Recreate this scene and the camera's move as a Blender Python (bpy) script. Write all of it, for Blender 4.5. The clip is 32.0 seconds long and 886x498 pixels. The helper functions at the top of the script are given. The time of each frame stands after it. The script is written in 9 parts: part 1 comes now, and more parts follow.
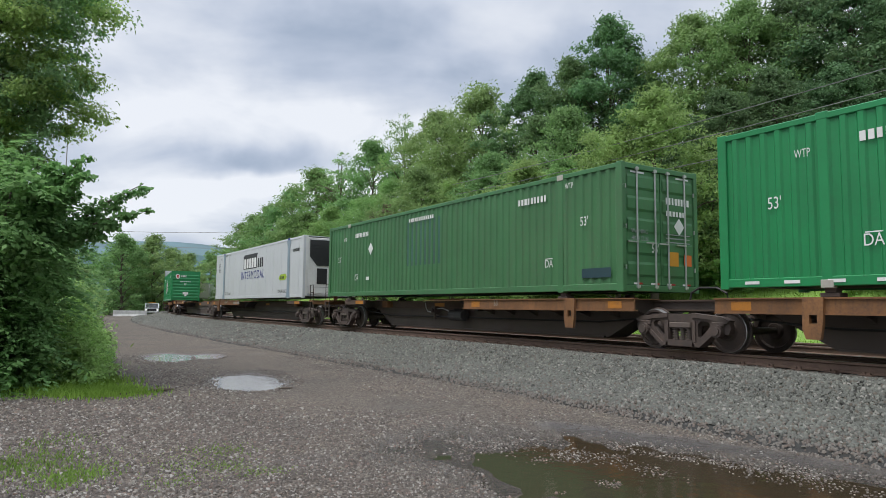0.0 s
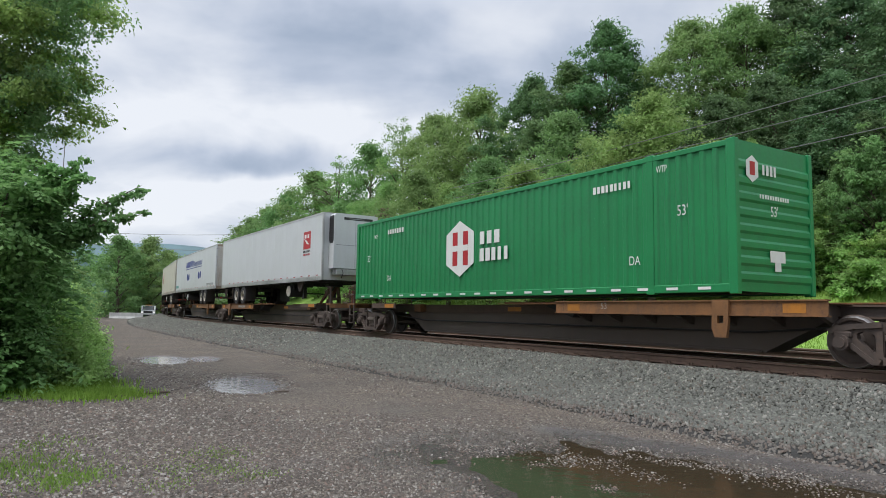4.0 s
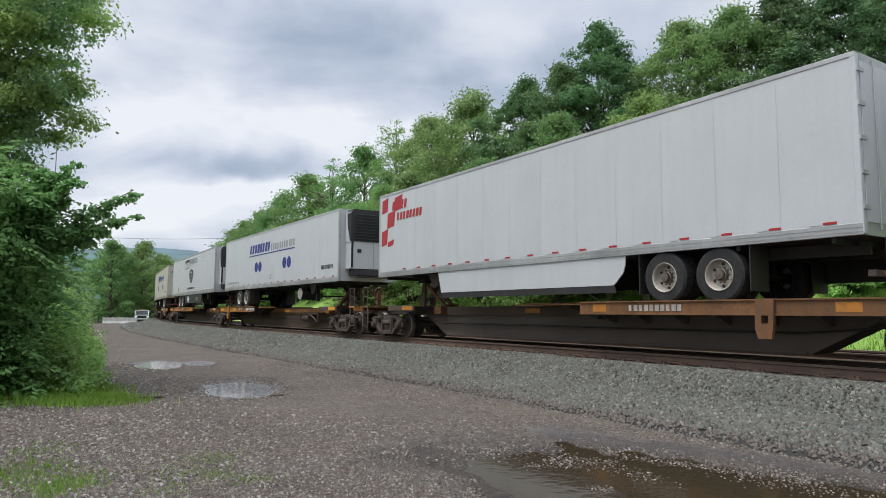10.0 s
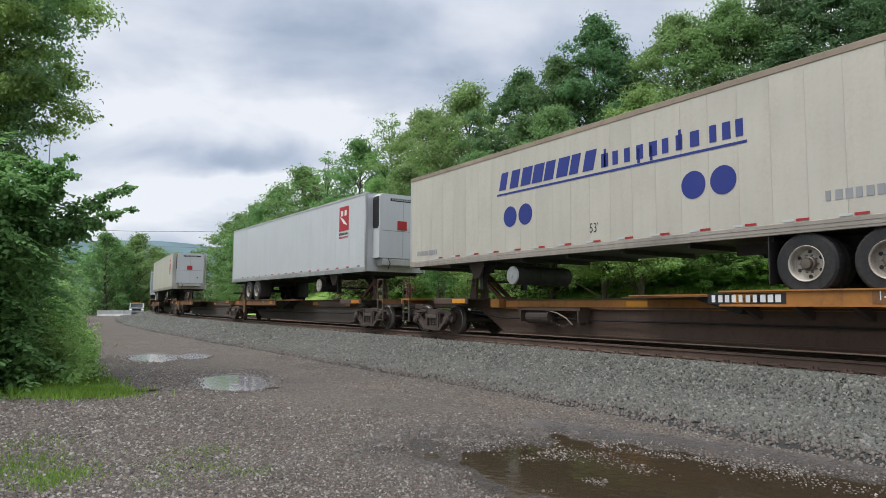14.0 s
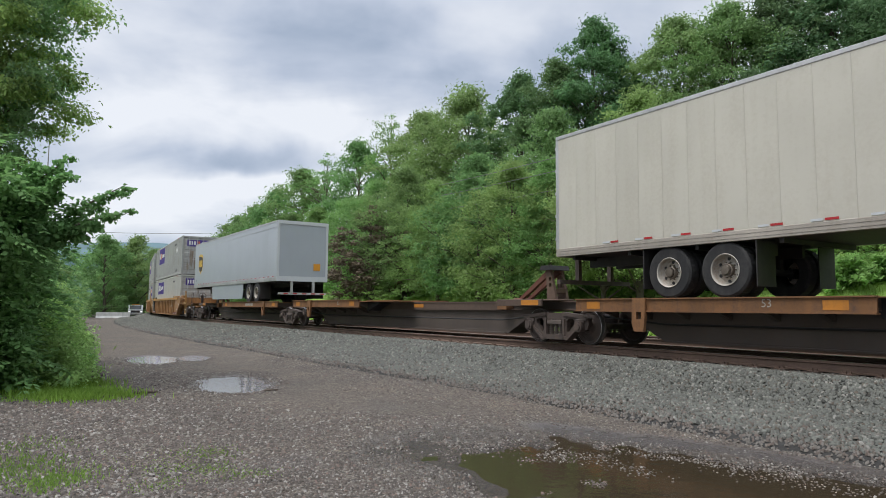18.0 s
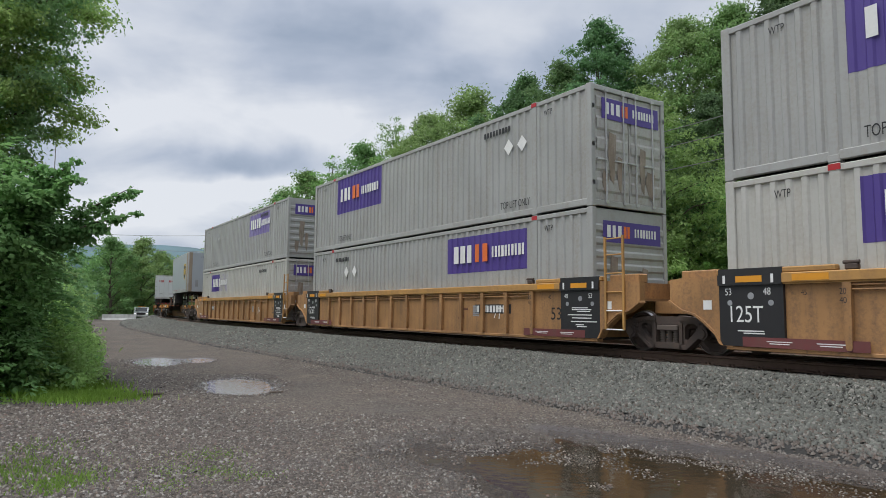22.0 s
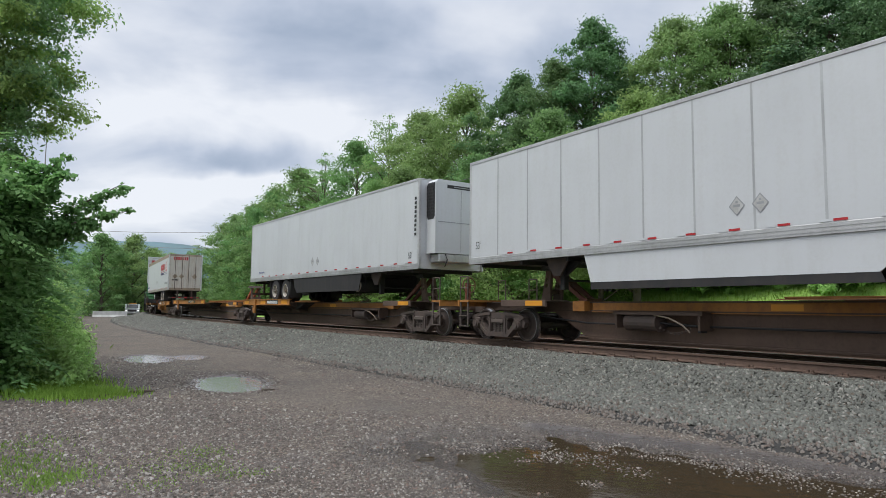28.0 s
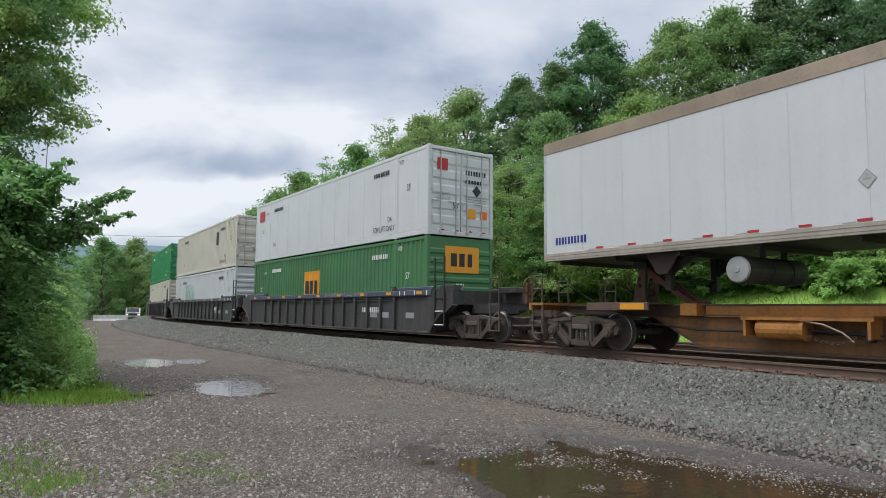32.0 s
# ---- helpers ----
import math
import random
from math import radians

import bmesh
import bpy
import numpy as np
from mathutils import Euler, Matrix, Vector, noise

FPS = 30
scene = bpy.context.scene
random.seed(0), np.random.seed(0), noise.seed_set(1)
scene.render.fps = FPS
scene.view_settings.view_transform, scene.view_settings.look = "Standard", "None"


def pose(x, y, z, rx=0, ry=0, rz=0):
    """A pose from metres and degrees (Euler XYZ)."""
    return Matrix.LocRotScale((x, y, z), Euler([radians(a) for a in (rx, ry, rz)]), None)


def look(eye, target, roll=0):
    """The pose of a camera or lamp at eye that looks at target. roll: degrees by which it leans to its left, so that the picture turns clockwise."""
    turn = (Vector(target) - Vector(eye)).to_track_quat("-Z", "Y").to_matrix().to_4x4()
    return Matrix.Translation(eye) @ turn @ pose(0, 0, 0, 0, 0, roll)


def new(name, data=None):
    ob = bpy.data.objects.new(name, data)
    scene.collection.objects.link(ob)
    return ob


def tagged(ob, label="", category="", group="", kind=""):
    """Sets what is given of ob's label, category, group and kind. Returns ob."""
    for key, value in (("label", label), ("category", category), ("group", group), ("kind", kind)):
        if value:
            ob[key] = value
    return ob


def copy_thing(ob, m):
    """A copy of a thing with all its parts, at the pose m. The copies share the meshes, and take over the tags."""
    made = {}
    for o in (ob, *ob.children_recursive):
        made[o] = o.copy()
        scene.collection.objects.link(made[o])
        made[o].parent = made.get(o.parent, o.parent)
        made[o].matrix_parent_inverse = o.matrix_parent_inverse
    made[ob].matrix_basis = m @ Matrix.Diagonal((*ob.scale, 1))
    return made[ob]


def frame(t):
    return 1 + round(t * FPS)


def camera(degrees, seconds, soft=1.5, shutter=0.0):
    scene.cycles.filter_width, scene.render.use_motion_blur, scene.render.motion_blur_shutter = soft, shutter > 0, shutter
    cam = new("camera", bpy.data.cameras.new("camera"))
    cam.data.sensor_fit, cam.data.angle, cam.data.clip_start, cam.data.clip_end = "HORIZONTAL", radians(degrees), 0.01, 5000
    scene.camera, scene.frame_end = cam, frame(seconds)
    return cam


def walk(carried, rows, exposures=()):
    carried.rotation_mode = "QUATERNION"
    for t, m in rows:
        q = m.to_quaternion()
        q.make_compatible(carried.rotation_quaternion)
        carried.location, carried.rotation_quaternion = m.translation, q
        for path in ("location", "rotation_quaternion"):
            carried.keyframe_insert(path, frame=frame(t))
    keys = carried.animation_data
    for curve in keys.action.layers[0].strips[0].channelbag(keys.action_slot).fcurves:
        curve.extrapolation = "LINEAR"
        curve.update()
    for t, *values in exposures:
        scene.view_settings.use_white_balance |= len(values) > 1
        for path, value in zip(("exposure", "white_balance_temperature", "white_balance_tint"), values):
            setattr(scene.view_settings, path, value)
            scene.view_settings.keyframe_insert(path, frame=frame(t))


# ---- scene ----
EYE = 1.6          # the lens above the gravel
from mathutils.geometry import tessellate_polygon
RAIL = 0.78        # top of rail
cam = camera(67.04, 32.0, soft=0.78)
walk(cam, [
    (0, pose(0, 0, EYE, 95.000, -0.577, -0.047)),
    (0.5, pose(0, 0, EYE, 95.048, -0.667, -0.030)),
    (1, pose(0, 0, EYE, 95.090, -0.674, -0.008)),
    (1.5, pose(0, 0, EYE, 95.153, -0.712, -0.024)),
    (2, pose(0, 0, EYE, 95.185, -0.741, -0.093)),
    (2.5, pose(0, 0, EYE, 95.214, -0.882, -0.170)),
    (3, pose(0, 0, EYE, 95.240, -1.002, -0.275)),
    (3.5, pose(0, 0, EYE, 95.282, -0.953, -0.300)),
    (5.5, pose(0, 0, EYE, 95.428, -0.676, -0.217)),
    (6, pose(0, 0, EYE, 95.462, -0.777, -0.243)),
    (6.5, pose(0, 0, EYE, 95.526, -0.806, -0.191)),
    (7, pose(0, 0, EYE, 95.573, -0.743, -0.173)),
    (7.5, pose(0, 0, EYE, 95.571, -0.727, -0.197)),
    (8, pose(0, 0, EYE, 95.578, -0.708, -0.388)),
    (8.5, pose(0, 0, EYE, 95.635, -0.422, -0.539)),
    (9, pose(0, 0, EYE, 95.657, -0.292, -0.629)),
    (9.5, pose(0, 0, EYE, 95.621, -0.383, -0.680)),
    (10, pose(0, 0, EYE, 95.504, -0.364, -0.740)),
    (10.5, pose(0, 0, EYE, 95.368, -0.367, -0.766)),
    (11, pose(0, 0, EYE, 95.232, -0.442, -0.807)),
    (11.5, pose(0, 0, EYE, 95.144, -0.448, -0.819)),
    (12, pose(0, 0, EYE, 95.051, -0.447, -0.919)),
    (12.5, pose(0, 0, EYE, 94.969, -0.500, -0.980)),
    (13, pose(0, 0, EYE, 94.928, -0.405, -1.040)),
    (13.5, pose(0, 0, EYE, 94.931, -0.354, -1.108)),
    (14, pose(0, 0, EYE, 94.919, -0.427, -1.138)),
    (14.5, pose(0, 0, EYE, 94.947, -0.370, -1.212)),
    (16.5, pose(0, 0, EYE, 94.991, -0.242, -1.365)),
    (17, pose(0, 0, EYE, 94.991, -0.303, -1.341)),
    (17.5, pose(0, 0, EYE, 95.019, -0.395, -1.249)),
    (18, pose(0, 0, EYE, 95.089, -0.430, -1.214)),
    (18.5, pose(0, 0, EYE, 95.167, -0.393, -1.157)),
    (19, pose(0, 0, EYE, 95.258, -0.410, -1.068)),
    (19.5, pose(0, 0, EYE, 95.288, -0.415, -1.009)),
    (20, pose(0, 0, EYE, 95.302, -0.497, -0.980)),
    (20.5, pose(0, 0, EYE, 95.352, -0.514, -0.925)),
    (21, pose(0, 0, EYE, 95.373, -0.543, -0.902)),
    (21.5, pose(0, 0, EYE, 95.363, -0.570, -0.874)),
    (22, pose(0, 0, EYE, 95.275, -0.452, -0.800)),
    (22.5, pose(0, 0, EYE, 95.197, -0.483, -0.763)),
    (23, pose(0, 0, EYE, 95.165, -0.504, -0.792)),
    (23.5, pose(0, 0, EYE, 95.154, -0.412, -0.822)),
    (24, pose(0, 0, EYE, 95.182, -0.358, -0.811)),
    (24.5, pose(0, 0, EYE, 95.247, -0.439, -0.828)),
    (25, pose(0, 0, EYE, 95.310, -0.592, -0.871)),
    (25.5, pose(0, 0, EYE, 95.304, -0.588, -0.905)),
    (27.5, pose(0, 0, EYE, 95.073, -0.773, -1.456)),
    (28, pose(0, 0, EYE, 95.111, -0.658, -1.439)),
    (28.5, pose(0, 0, EYE, 95.147, -0.609, -1.379)),
    (29, pose(0, 0, EYE, 95.145, -0.622, -1.364)),
    (29.5, pose(0, 0, EYE, 95.183, -0.559, -1.342)),
    (30, pose(0, 0, EYE, 95.237, -0.566, -1.341)),
    (30.5, pose(0, 0, EYE, 95.301, -0.526, -1.420)),
    (31, pose(0, 0, EYE, 95.359, -0.607, -1.423)),
    (31.5, pose(0, 0, EYE, 95.392, -0.619, -1.384)),
    (32, pose(0, 0, EYE, 95.404, -0.589, -1.378)),
], exposures=[(0, 0.0), (20.5, 0.0), (22.5, -0.2), (24.2, -0.2), (25.5, 0.0), (32, 0.0)])


# ---------------------------------------------------------------- light
def make_world():
    w = bpy.data.worlds.new("overcast_sky")
    w.use_nodes = True
    scene.world = w
    nt = w.node_tree
    nt.nodes.clear()
    N = lambda k: nt.nodes.new(k)
    L = nt.links.new
    sky = N("ShaderNodeTexSky")
    sky.sky_type = "NISHITA"
    sky.sun_disc = False
    sky.sun_elevation, sky.sun_rotation = radians(68), radians(-65)
    bg_sky = N("ShaderNodeBackground")
    bg_sky.inputs[1].default_value = 0.1
    L(sky.outputs[0], bg_sky.inputs[0])
    tc = N("ShaderNodeTexCoord")
    sep = N("ShaderNodeSeparateXYZ")
    L(tc.outputs["Generated"], sep.inputs[0])
    up = N("ShaderNodeMath"); up.operation = "MAXIMUM"; up.inputs[1].default_value = 0.0
    L(sep.outputs[2], up.inputs[0])
    add = N("ShaderNodeMath"); add.operation = "ADD"; add.inputs[1].default_value = 0.22
    L(up.outputs[0], add.inputs[0])
    dx = N("ShaderNodeMath"); dx.operation = "DIVIDE"
    dy = N("ShaderNodeMath"); dy.operation = "DIVIDE"
    L(sep.outputs[0], dx.inputs[0]); L(add.outputs[0], dx.inputs[1])
    L(sep.outputs[1], dy.inputs[0]); L(add.outputs[0], dy.inputs[1])
    com = N("ShaderNodeCombineXYZ")
    L(dx.outputs[0], com.inputs[0]); L(dy.outputs[0], com.inputs[1])
    com.inputs[2].default_value = 3.7
    big = N("ShaderNodeTexNoise")
    big.inputs["Scale"].default_value = 1.7
    big.inputs["Detail"].default_value = 5.0
    big.inputs["Roughness"].default_value = 0.5
    big.inputs["Distortion"].default_value = 0.35
    L(com.outputs[0], big.inputs["Vector"])
    ramp = N("ShaderNodeValToRGB")
    e = ramp.color_ramp.elements
    e[0].position, e[0].color = 0.37, (0.30, 0.38, 0.51, 1)
    e[1].position, e[1].color = 0.66, (0.90, 0.93, 0.99, 1)
    m = ramp.color_ramp.elements.new(0.50)
    m.color = (0.545, 0.61, 0.735, 1)
    # banks of bright and dark cloud: across, up, half width, half height, weight
    last = None
    px = N("ShaderNodeMath"); px.operation = "DIVIDE"
    pz = N("ShaderNodeMath"); pz.operation = "DIVIDE"
    L(sep.outputs[0], px.inputs[0]); L(sep.outputs[1], px.inputs[1])
    L(sep.outputs[2], pz.inputs[0]); L(sep.outputs[1], pz.inputs[1])
    flat = N("ShaderNodeCombineXYZ")
    L(px.outputs[0], flat.inputs[0]); L(pz.outputs[0], flat.inputs[1])
    warp = N("ShaderNodeTexNoise")
    warp.inputs["Scale"].default_value, warp.inputs["Detail"].default_value = 9.0, 4.0
    L(flat.outputs[0], warp.inputs["Vector"])
    wv = N("ShaderNodeVectorMath"); wv.operation = "MULTIPLY_ADD"
    wv.inputs[1].default_value, wv.inputs[2].default_value = (0.16, 0.07, 0), (-0.08, -0.035, 0)
    L(warp.outputs["Color"], wv.inputs[0])
    bent = N("ShaderNodeVectorMath"); bent.operation = "ADD"
    L(flat.outputs[0], bent.inputs[0]); L(wv.outputs[0], bent.inputs[1])
    for p, q, a, b, weight in (
            (-0.393, 0.299, 0.15, 0.053, 0.12),
            (-0.28, 0.22, 0.119, 0.03, -0.125),
            (-0.175, 0.414, 0.15, 0.066, -0.14),
            (-0.013, 0.332, 0.124, 0.04, -0.14),
            (0.254, 0.382, 0.115, 0.071, -0.12),
            (0.096, 0.442, 0.097, 0.049, 0.05),
            (-0.219, 0.178, 0.204, 0.023, 0.13),
            (-0.452, 0.13, 0.08, 0.035, 0.04),
            (-0.4, 0.437, 0.106, 0.053, -0.04),
            (-0.171, 0.276, 0.08, 0.035, 0.06),
            (-0.101, 0.212, 0.08, 0.023, -0.05),
    ):
        rel = N("ShaderNodeVectorMath"); rel.operation = "MULTIPLY_ADD"
        rel.inputs[1].default_value, rel.inputs[2].default_value = (1 / a, 1 / b, 0), (-p / a, -q / b, 0)
        L(bent.outputs[0], rel.inputs[0])
        far = N("ShaderNodeVectorMath"); far.operation = "LENGTH"
        L(rel.outputs[0], far.inputs[0])
        fade = N("ShaderNodeMapRange"); fade.interpolation_type = "SMOOTHERSTEP"
        fade.inputs[1].default_value, fade.inputs[2].default_value = 0.0, 1.7
        fade.inputs[3].default_value, fade.inputs[4].default_value = weight, 0.0
        L(far.outputs["Value"], fade.inputs[0])
        if last is None:
            last = fade.outputs[0]
        else:
            both = N("ShaderNodeMath"); both.operation = "ADD"
            L(last, both.inputs[0]); L(fade.outputs[0], both.inputs[1])
            last = both.outputs[0]
    calm = N("ShaderNodeMath"); calm.operation = "MULTIPLY_ADD"
    calm.inputs[1].default_value = 0.55
    L(big.outputs[0], calm.inputs[0]); L(last, calm.inputs[2])
    shift = N("ShaderNodeMath"); shift.operation = "ADD"; shift.inputs[1].default_value = 0.28
    L(calm.outputs[0], shift.inputs[0])
    # thin bright cloud towards the horizon
    low = N("ShaderNodeMapRange")
    low.inputs[1].default_value, low.inputs[2].default_value = 0.04, 0.40
    low.inputs[3].default_value, low.inputs[4].default_value = 0.06, 0.0
    L(sep.outputs[2], low.inputs[0])
    lift = N("ShaderNodeMath"); lift.operation = "ADD"
    L(shift.outputs[0], lift.inputs[0]); L(low.outputs[0], lift.inputs[1])
    L(lift.outputs[0], ramp.inputs[0])
    bg = N("ShaderNodeBackground")
    bg.inputs[1].default_value = 1.0
    # a closed cloud cover is brightest overhead
    over = N("ShaderNodeMapRange")
    over.inputs[1].default_value, over.inputs[2].default_value = 0.42, 0.95
    over.inputs[3].default_value, over.inputs[4].default_value = 1.0, 2.6
    L(sep.outputs[2], over.inputs[0])
    L(over.outputs[0], bg.inputs[1])
    L(ramp.outputs[0], bg.inputs[0])
    mix = N("ShaderNodeMixShader")
    mix.inputs[0].default_value = 0.9
    L(bg_sky.outputs[0], mix.inputs[1]); L(bg.outputs[0], mix.inputs[2])
    out = N("ShaderNodeOutputWorld")
    L(mix.outputs[0], out.inputs[0])


make_world()
sun = new("sun", bpy.data.lights.new("sun", "SUN"))
sun.data.energy, sun.data.angle, sun.data.color = 2.8, radians(38), (1.0, 0.97, 0.92)
sun.matrix_world = look((-22, 10, 60), (0, 20, 0))


# ---------------------------------------------------------------- materials
MATS = {}


def mat(name, col, rough=0.6, metal=0.0, dirt=(0.10, 0.08, 0.06), amount=0.25, scale=1.0, streak=0.5, bump=0.1, var=0.22, island=0.0):
    """Painted or plain surface: broad fading, fine grain, dirt that runs down."""
    if name in MATS:
        return MATS[name]
    m = bpy.data.materials.new(name)
    m.use_nodes = True
    MATS[name] = m
    nt = m.node_tree
    b = nt.nodes["Principled BSDF"]
    N, L = nt.nodes.new, nt.links.new
    tc, oi = N("ShaderNodeTexCoord"), N("ShaderNodeObjectInfo")
    off = N("ShaderNodeVectorMath"); off.operation = "SCALE"
    off.inputs[0].default_value = (37.0, 11.0, 5.0)
    L(oi.outputs["Random"], off.inputs["Scale"])
    pos = N("ShaderNodeVectorMath"); pos.operation = "ADD"
    L(tc.outputs["Object"], pos.inputs[0]); L(off.outputs[0], pos.inputs[1])
    n1, n2, n3 = (N("ShaderNodeTexNoise") for _ in range(3))
    n1.inputs["Scale"].default_value = 0.7 * scale
    n1.inputs["Detail"].default_value = 3
    n2.inputs["Scale"].default_value = 14 * scale
    n2.inputs["Detail"].default_value = 5
    n2.inputs["Roughness"].default_value = 0.65
    L(pos.outputs[0], n1.inputs["Vector"]); L(pos.outputs[0], n2.inputs["Vector"])
    mp = N("ShaderNodeMapping")
    mp.inputs["Scale"].default_value = (5 * scale, 5 * scale, 0.45 * scale)
    L(pos.outputs[0], mp.inputs[0]); L(mp.outputs[0], n3.inputs["Vector"])
    n3.inputs["Scale"].default_value = 1.0
    n3.inputs["Detail"].default_value = 4
    mixa = N("ShaderNodeMix"); mixa.data_type = "RGBA"
    mixa.inputs["A"].default_value = (*col, 1)
    mixa.inputs["B"].default_value = (*(c * (1 - 1.6 * var) for c in col), 1)
    r1 = N("ShaderNodeMapRange")
    r1.inputs[1].default_value, r1.inputs[2].default_value = 0.3, 0.75
    L(n1.outputs[0], r1.inputs[0]); L(r1.outputs[0], mixa.inputs["Factor"])
    mul = N("ShaderNodeMath"); mul.operation = "MULTIPLY"
    L(n3.outputs[0] if streak > 0 else n1.outputs[0], mul.inputs[0]); L(n2.outputs[0], mul.inputs[1])
    r2 = N("ShaderNodeMapRange")
    r2.inputs[1].default_value, r2.inputs[2].default_value, r2.inputs[4].default_value = 0.2, 0.5, amount
    L(mul.outputs[0], r2.inputs[0])
    mixb = N("ShaderNodeMix"); mixb.data_type = "RGBA"
    L(mixa.outputs["Result"], mixb.inputs["A"])
    mixb.inputs["B"].default_value = (*dirt, 1)
    L(r2.outputs[0], mixb.inputs["Factor"])
    last = mixb.outputs["Result"]
    if island:
        geo, hsv, mr = N("ShaderNodeNewGeometry"), N("ShaderNodeHueSaturation"), N("ShaderNodeMapRange")
        mr.inputs[3].default_value, mr.inputs[4].default_value = 1 - island, 1 + island
        L(geo.outputs["Random Per Island"], mr.inputs[0]); L(mr.outputs[0], hsv.inputs["Value"])
        L(last, hsv.inputs["Color"])
        last = hsv.outputs[0]
    L(last, b.inputs["Base Color"])
    rr = N("ShaderNodeMapRange")
    rr.inputs[3].default_value, rr.inputs[4].default_value = max(0.05, rough - 0.12), min(1, rough + 0.15)
    L(n2.outputs[0], rr.inputs[0]); L(rr.outputs[0], b.inputs["Roughness"])
    b.inputs["Metallic"].default_value = metal
    bp = N("ShaderNodeBump")
    bp.inputs["Strength"].default_value = bump
    bp.inputs["Distance"].default_value = 0.02
    L(n2.outputs[0], bp.inputs["Height"]); L(bp.outputs[0], b.inputs["Normal"])
    return m


def leaf_mat(name, col, col2, light=0.35):
    """Leaves: each its own green, light shines through."""
    m = bpy.data.materials.new(name)
    m.use_nodes = True
    nt = m.node_tree
    N, L = nt.nodes.new, nt.links.new
    b = nt.nodes["Principled BSDF"]
    geo, oi = N("ShaderNodeNewGeometry"), N("ShaderNodeObjectInfo")
    mx = N("ShaderNodeMix"); mx.data_type = "RGBA"
    mx.inputs["A"].default_value, mx.inputs["B"].default_value = (*col, 1), (*col2, 1)
    L(geo.outputs["Random Per Island"], mx.inputs["Factor"])
    tc, n1 = N("ShaderNodeTexCoord"), N("ShaderNodeTexNoise")
    n1.inputs["Scale"].default_value = 0.55
    L(tc.outputs["Object"], n1.inputs["Vector"])
    hsv = N("ShaderNodeHueSaturation")
    mr = N("ShaderNodeMapRange")
    mr.inputs[1].default_value, mr.inputs[2].default_value = 0.3, 0.7
    mr.inputs[3].default_value, mr.inputs[4].default_value = 0.72, 1.3
    L(n1.outputs[0], mr.inputs[0]); L(mr.outputs[0], hsv.inputs["Value"])
    mh = N("ShaderNodeMapRange")
    mh.inputs[3].default_value, mh.inputs[4].default_value = 0.475, 0.52
    L(oi.outputs["Random"], mh.inputs[0]); L(mh.outputs[0], hsv.inputs["Hue"])
    L(mx.outputs["Result"], hsv.inputs["Color"])
    L(hsv.outputs[0], b.inputs["Base Color"])
    b.inputs["Roughness"].default_value = 0.6
    b.inputs["Specular IOR Level"].default_value = 0.18
    tr, ms = N("ShaderNodeBsdfTranslucent"), N("ShaderNodeMixShader")
    L(hsv.outputs[0], tr.inputs[0])
    ms.inputs[0].default_value = light
    L(b.outputs[0], ms.inputs[1]); L(tr.outputs[0], ms.inputs[2])
    L(ms.outputs[0], nt.nodes["Material Output"].inputs[0])
    return m


def stone_mat(name, cols, rough=0.85):
    """Loose stones: every one takes its own tone out of the given ones."""
    m = bpy.data.materials.new(name)
    m.use_nodes = True
    nt = m.node_tree
    N, L = nt.nodes.new, nt.links.new
    b = nt.nodes["Principled BSDF"]
    geo, rp = N("ShaderNodeNewGeometry"), N("ShaderNodeValToRGB")
    el = rp.color_ramp.elements
    for i, c in enumerate(cols):
        e = el[i] if i < 2 else el.new(0.5)
        e.position, e.color = i / len(cols), (*c, 1)
    rp.color_ramp.interpolation = "CONSTANT"
    L(geo.outputs["Random Per Island"], rp.inputs[0])
    tc, n1, n2 = N("ShaderNodeTexCoord"), N("ShaderNodeTexNoise"), N("ShaderNodeTexNoise")
    n1.inputs["Scale"].default_value, n2.inputs["Scale"].default_value = 0.8, 45
    L(tc.outputs["Object"], n1.inputs["Vector"]); L(tc.outputs["Object"], n2.inputs["Vector"])
    mr, mx = N("ShaderNodeMapRange"), N("ShaderNodeMix")
    mx.data_type, mx.blend_type = "RGBA", "MULTIPLY"
    mx.inputs["Factor"].default_value = 1
    ad = N("ShaderNodeMath"); ad.operation = "ADD"
    L(n1.outputs[0], ad.inputs[0]); L(n2.outputs[0], ad.inputs[1])
    mr.inputs[1].default_value, mr.inputs[2].default_value, mr.inputs[3].default_value, mr.inputs[4].default_value = 0.7, 1.3, 0.84, 1.12
    L(ad.outputs[0], mr.inputs[0])
    cc = N("ShaderNodeCombineColor")
    for i in range(3):
        L(mr.outputs[0], cc.inputs[i])
    L(rp.outputs[0], mx.inputs["A"]); L(cc.outputs[0], mx.inputs["B"])
    L(mx.outputs["Result"], b.inputs["Base Color"])
    b.inputs["Roughness"].default_value = rough
    return m


def flat_mat(name, col, rough=0.5, metal=0.0):
    return mat(name, col, rough, metal, amount=0.12, var=0.1, bump=0.03, streak=0.3)


WHITE = mat("white_paint", (0.545, 0.562, 0.575), 0.42, dirt=(0.34, 0.32, 0.28), amount=0.2, var=0.05, bump=0.01)
CREAM = mat("cream_paint", (0.545, 0.517, 0.443), 0.45, dirt=(0.32, 0.27, 0.20), amount=0.3, var=0.08, bump=0.02)
GREY_VAN = mat("grey_van_paint", (0.365, 0.392, 0.427), 0.32, dirt=(0.3, 0.3, 0.3), amount=0.18, var=0.06, bump=0.02)
GREY_BOX = mat("grey_container_paint", (0.355, 0.36, 0.347), 0.5, dirt=(0.22, 0.17, 0.11), amount=0.4, var=0.1, bump=0.04)
GREY_LOW = mat("pale_container_paint", (0.455, 0.45, 0.415), 0.5, dirt=(0.25, 0.19, 0.12), amount=0.35, var=0.08, bump=0.04)
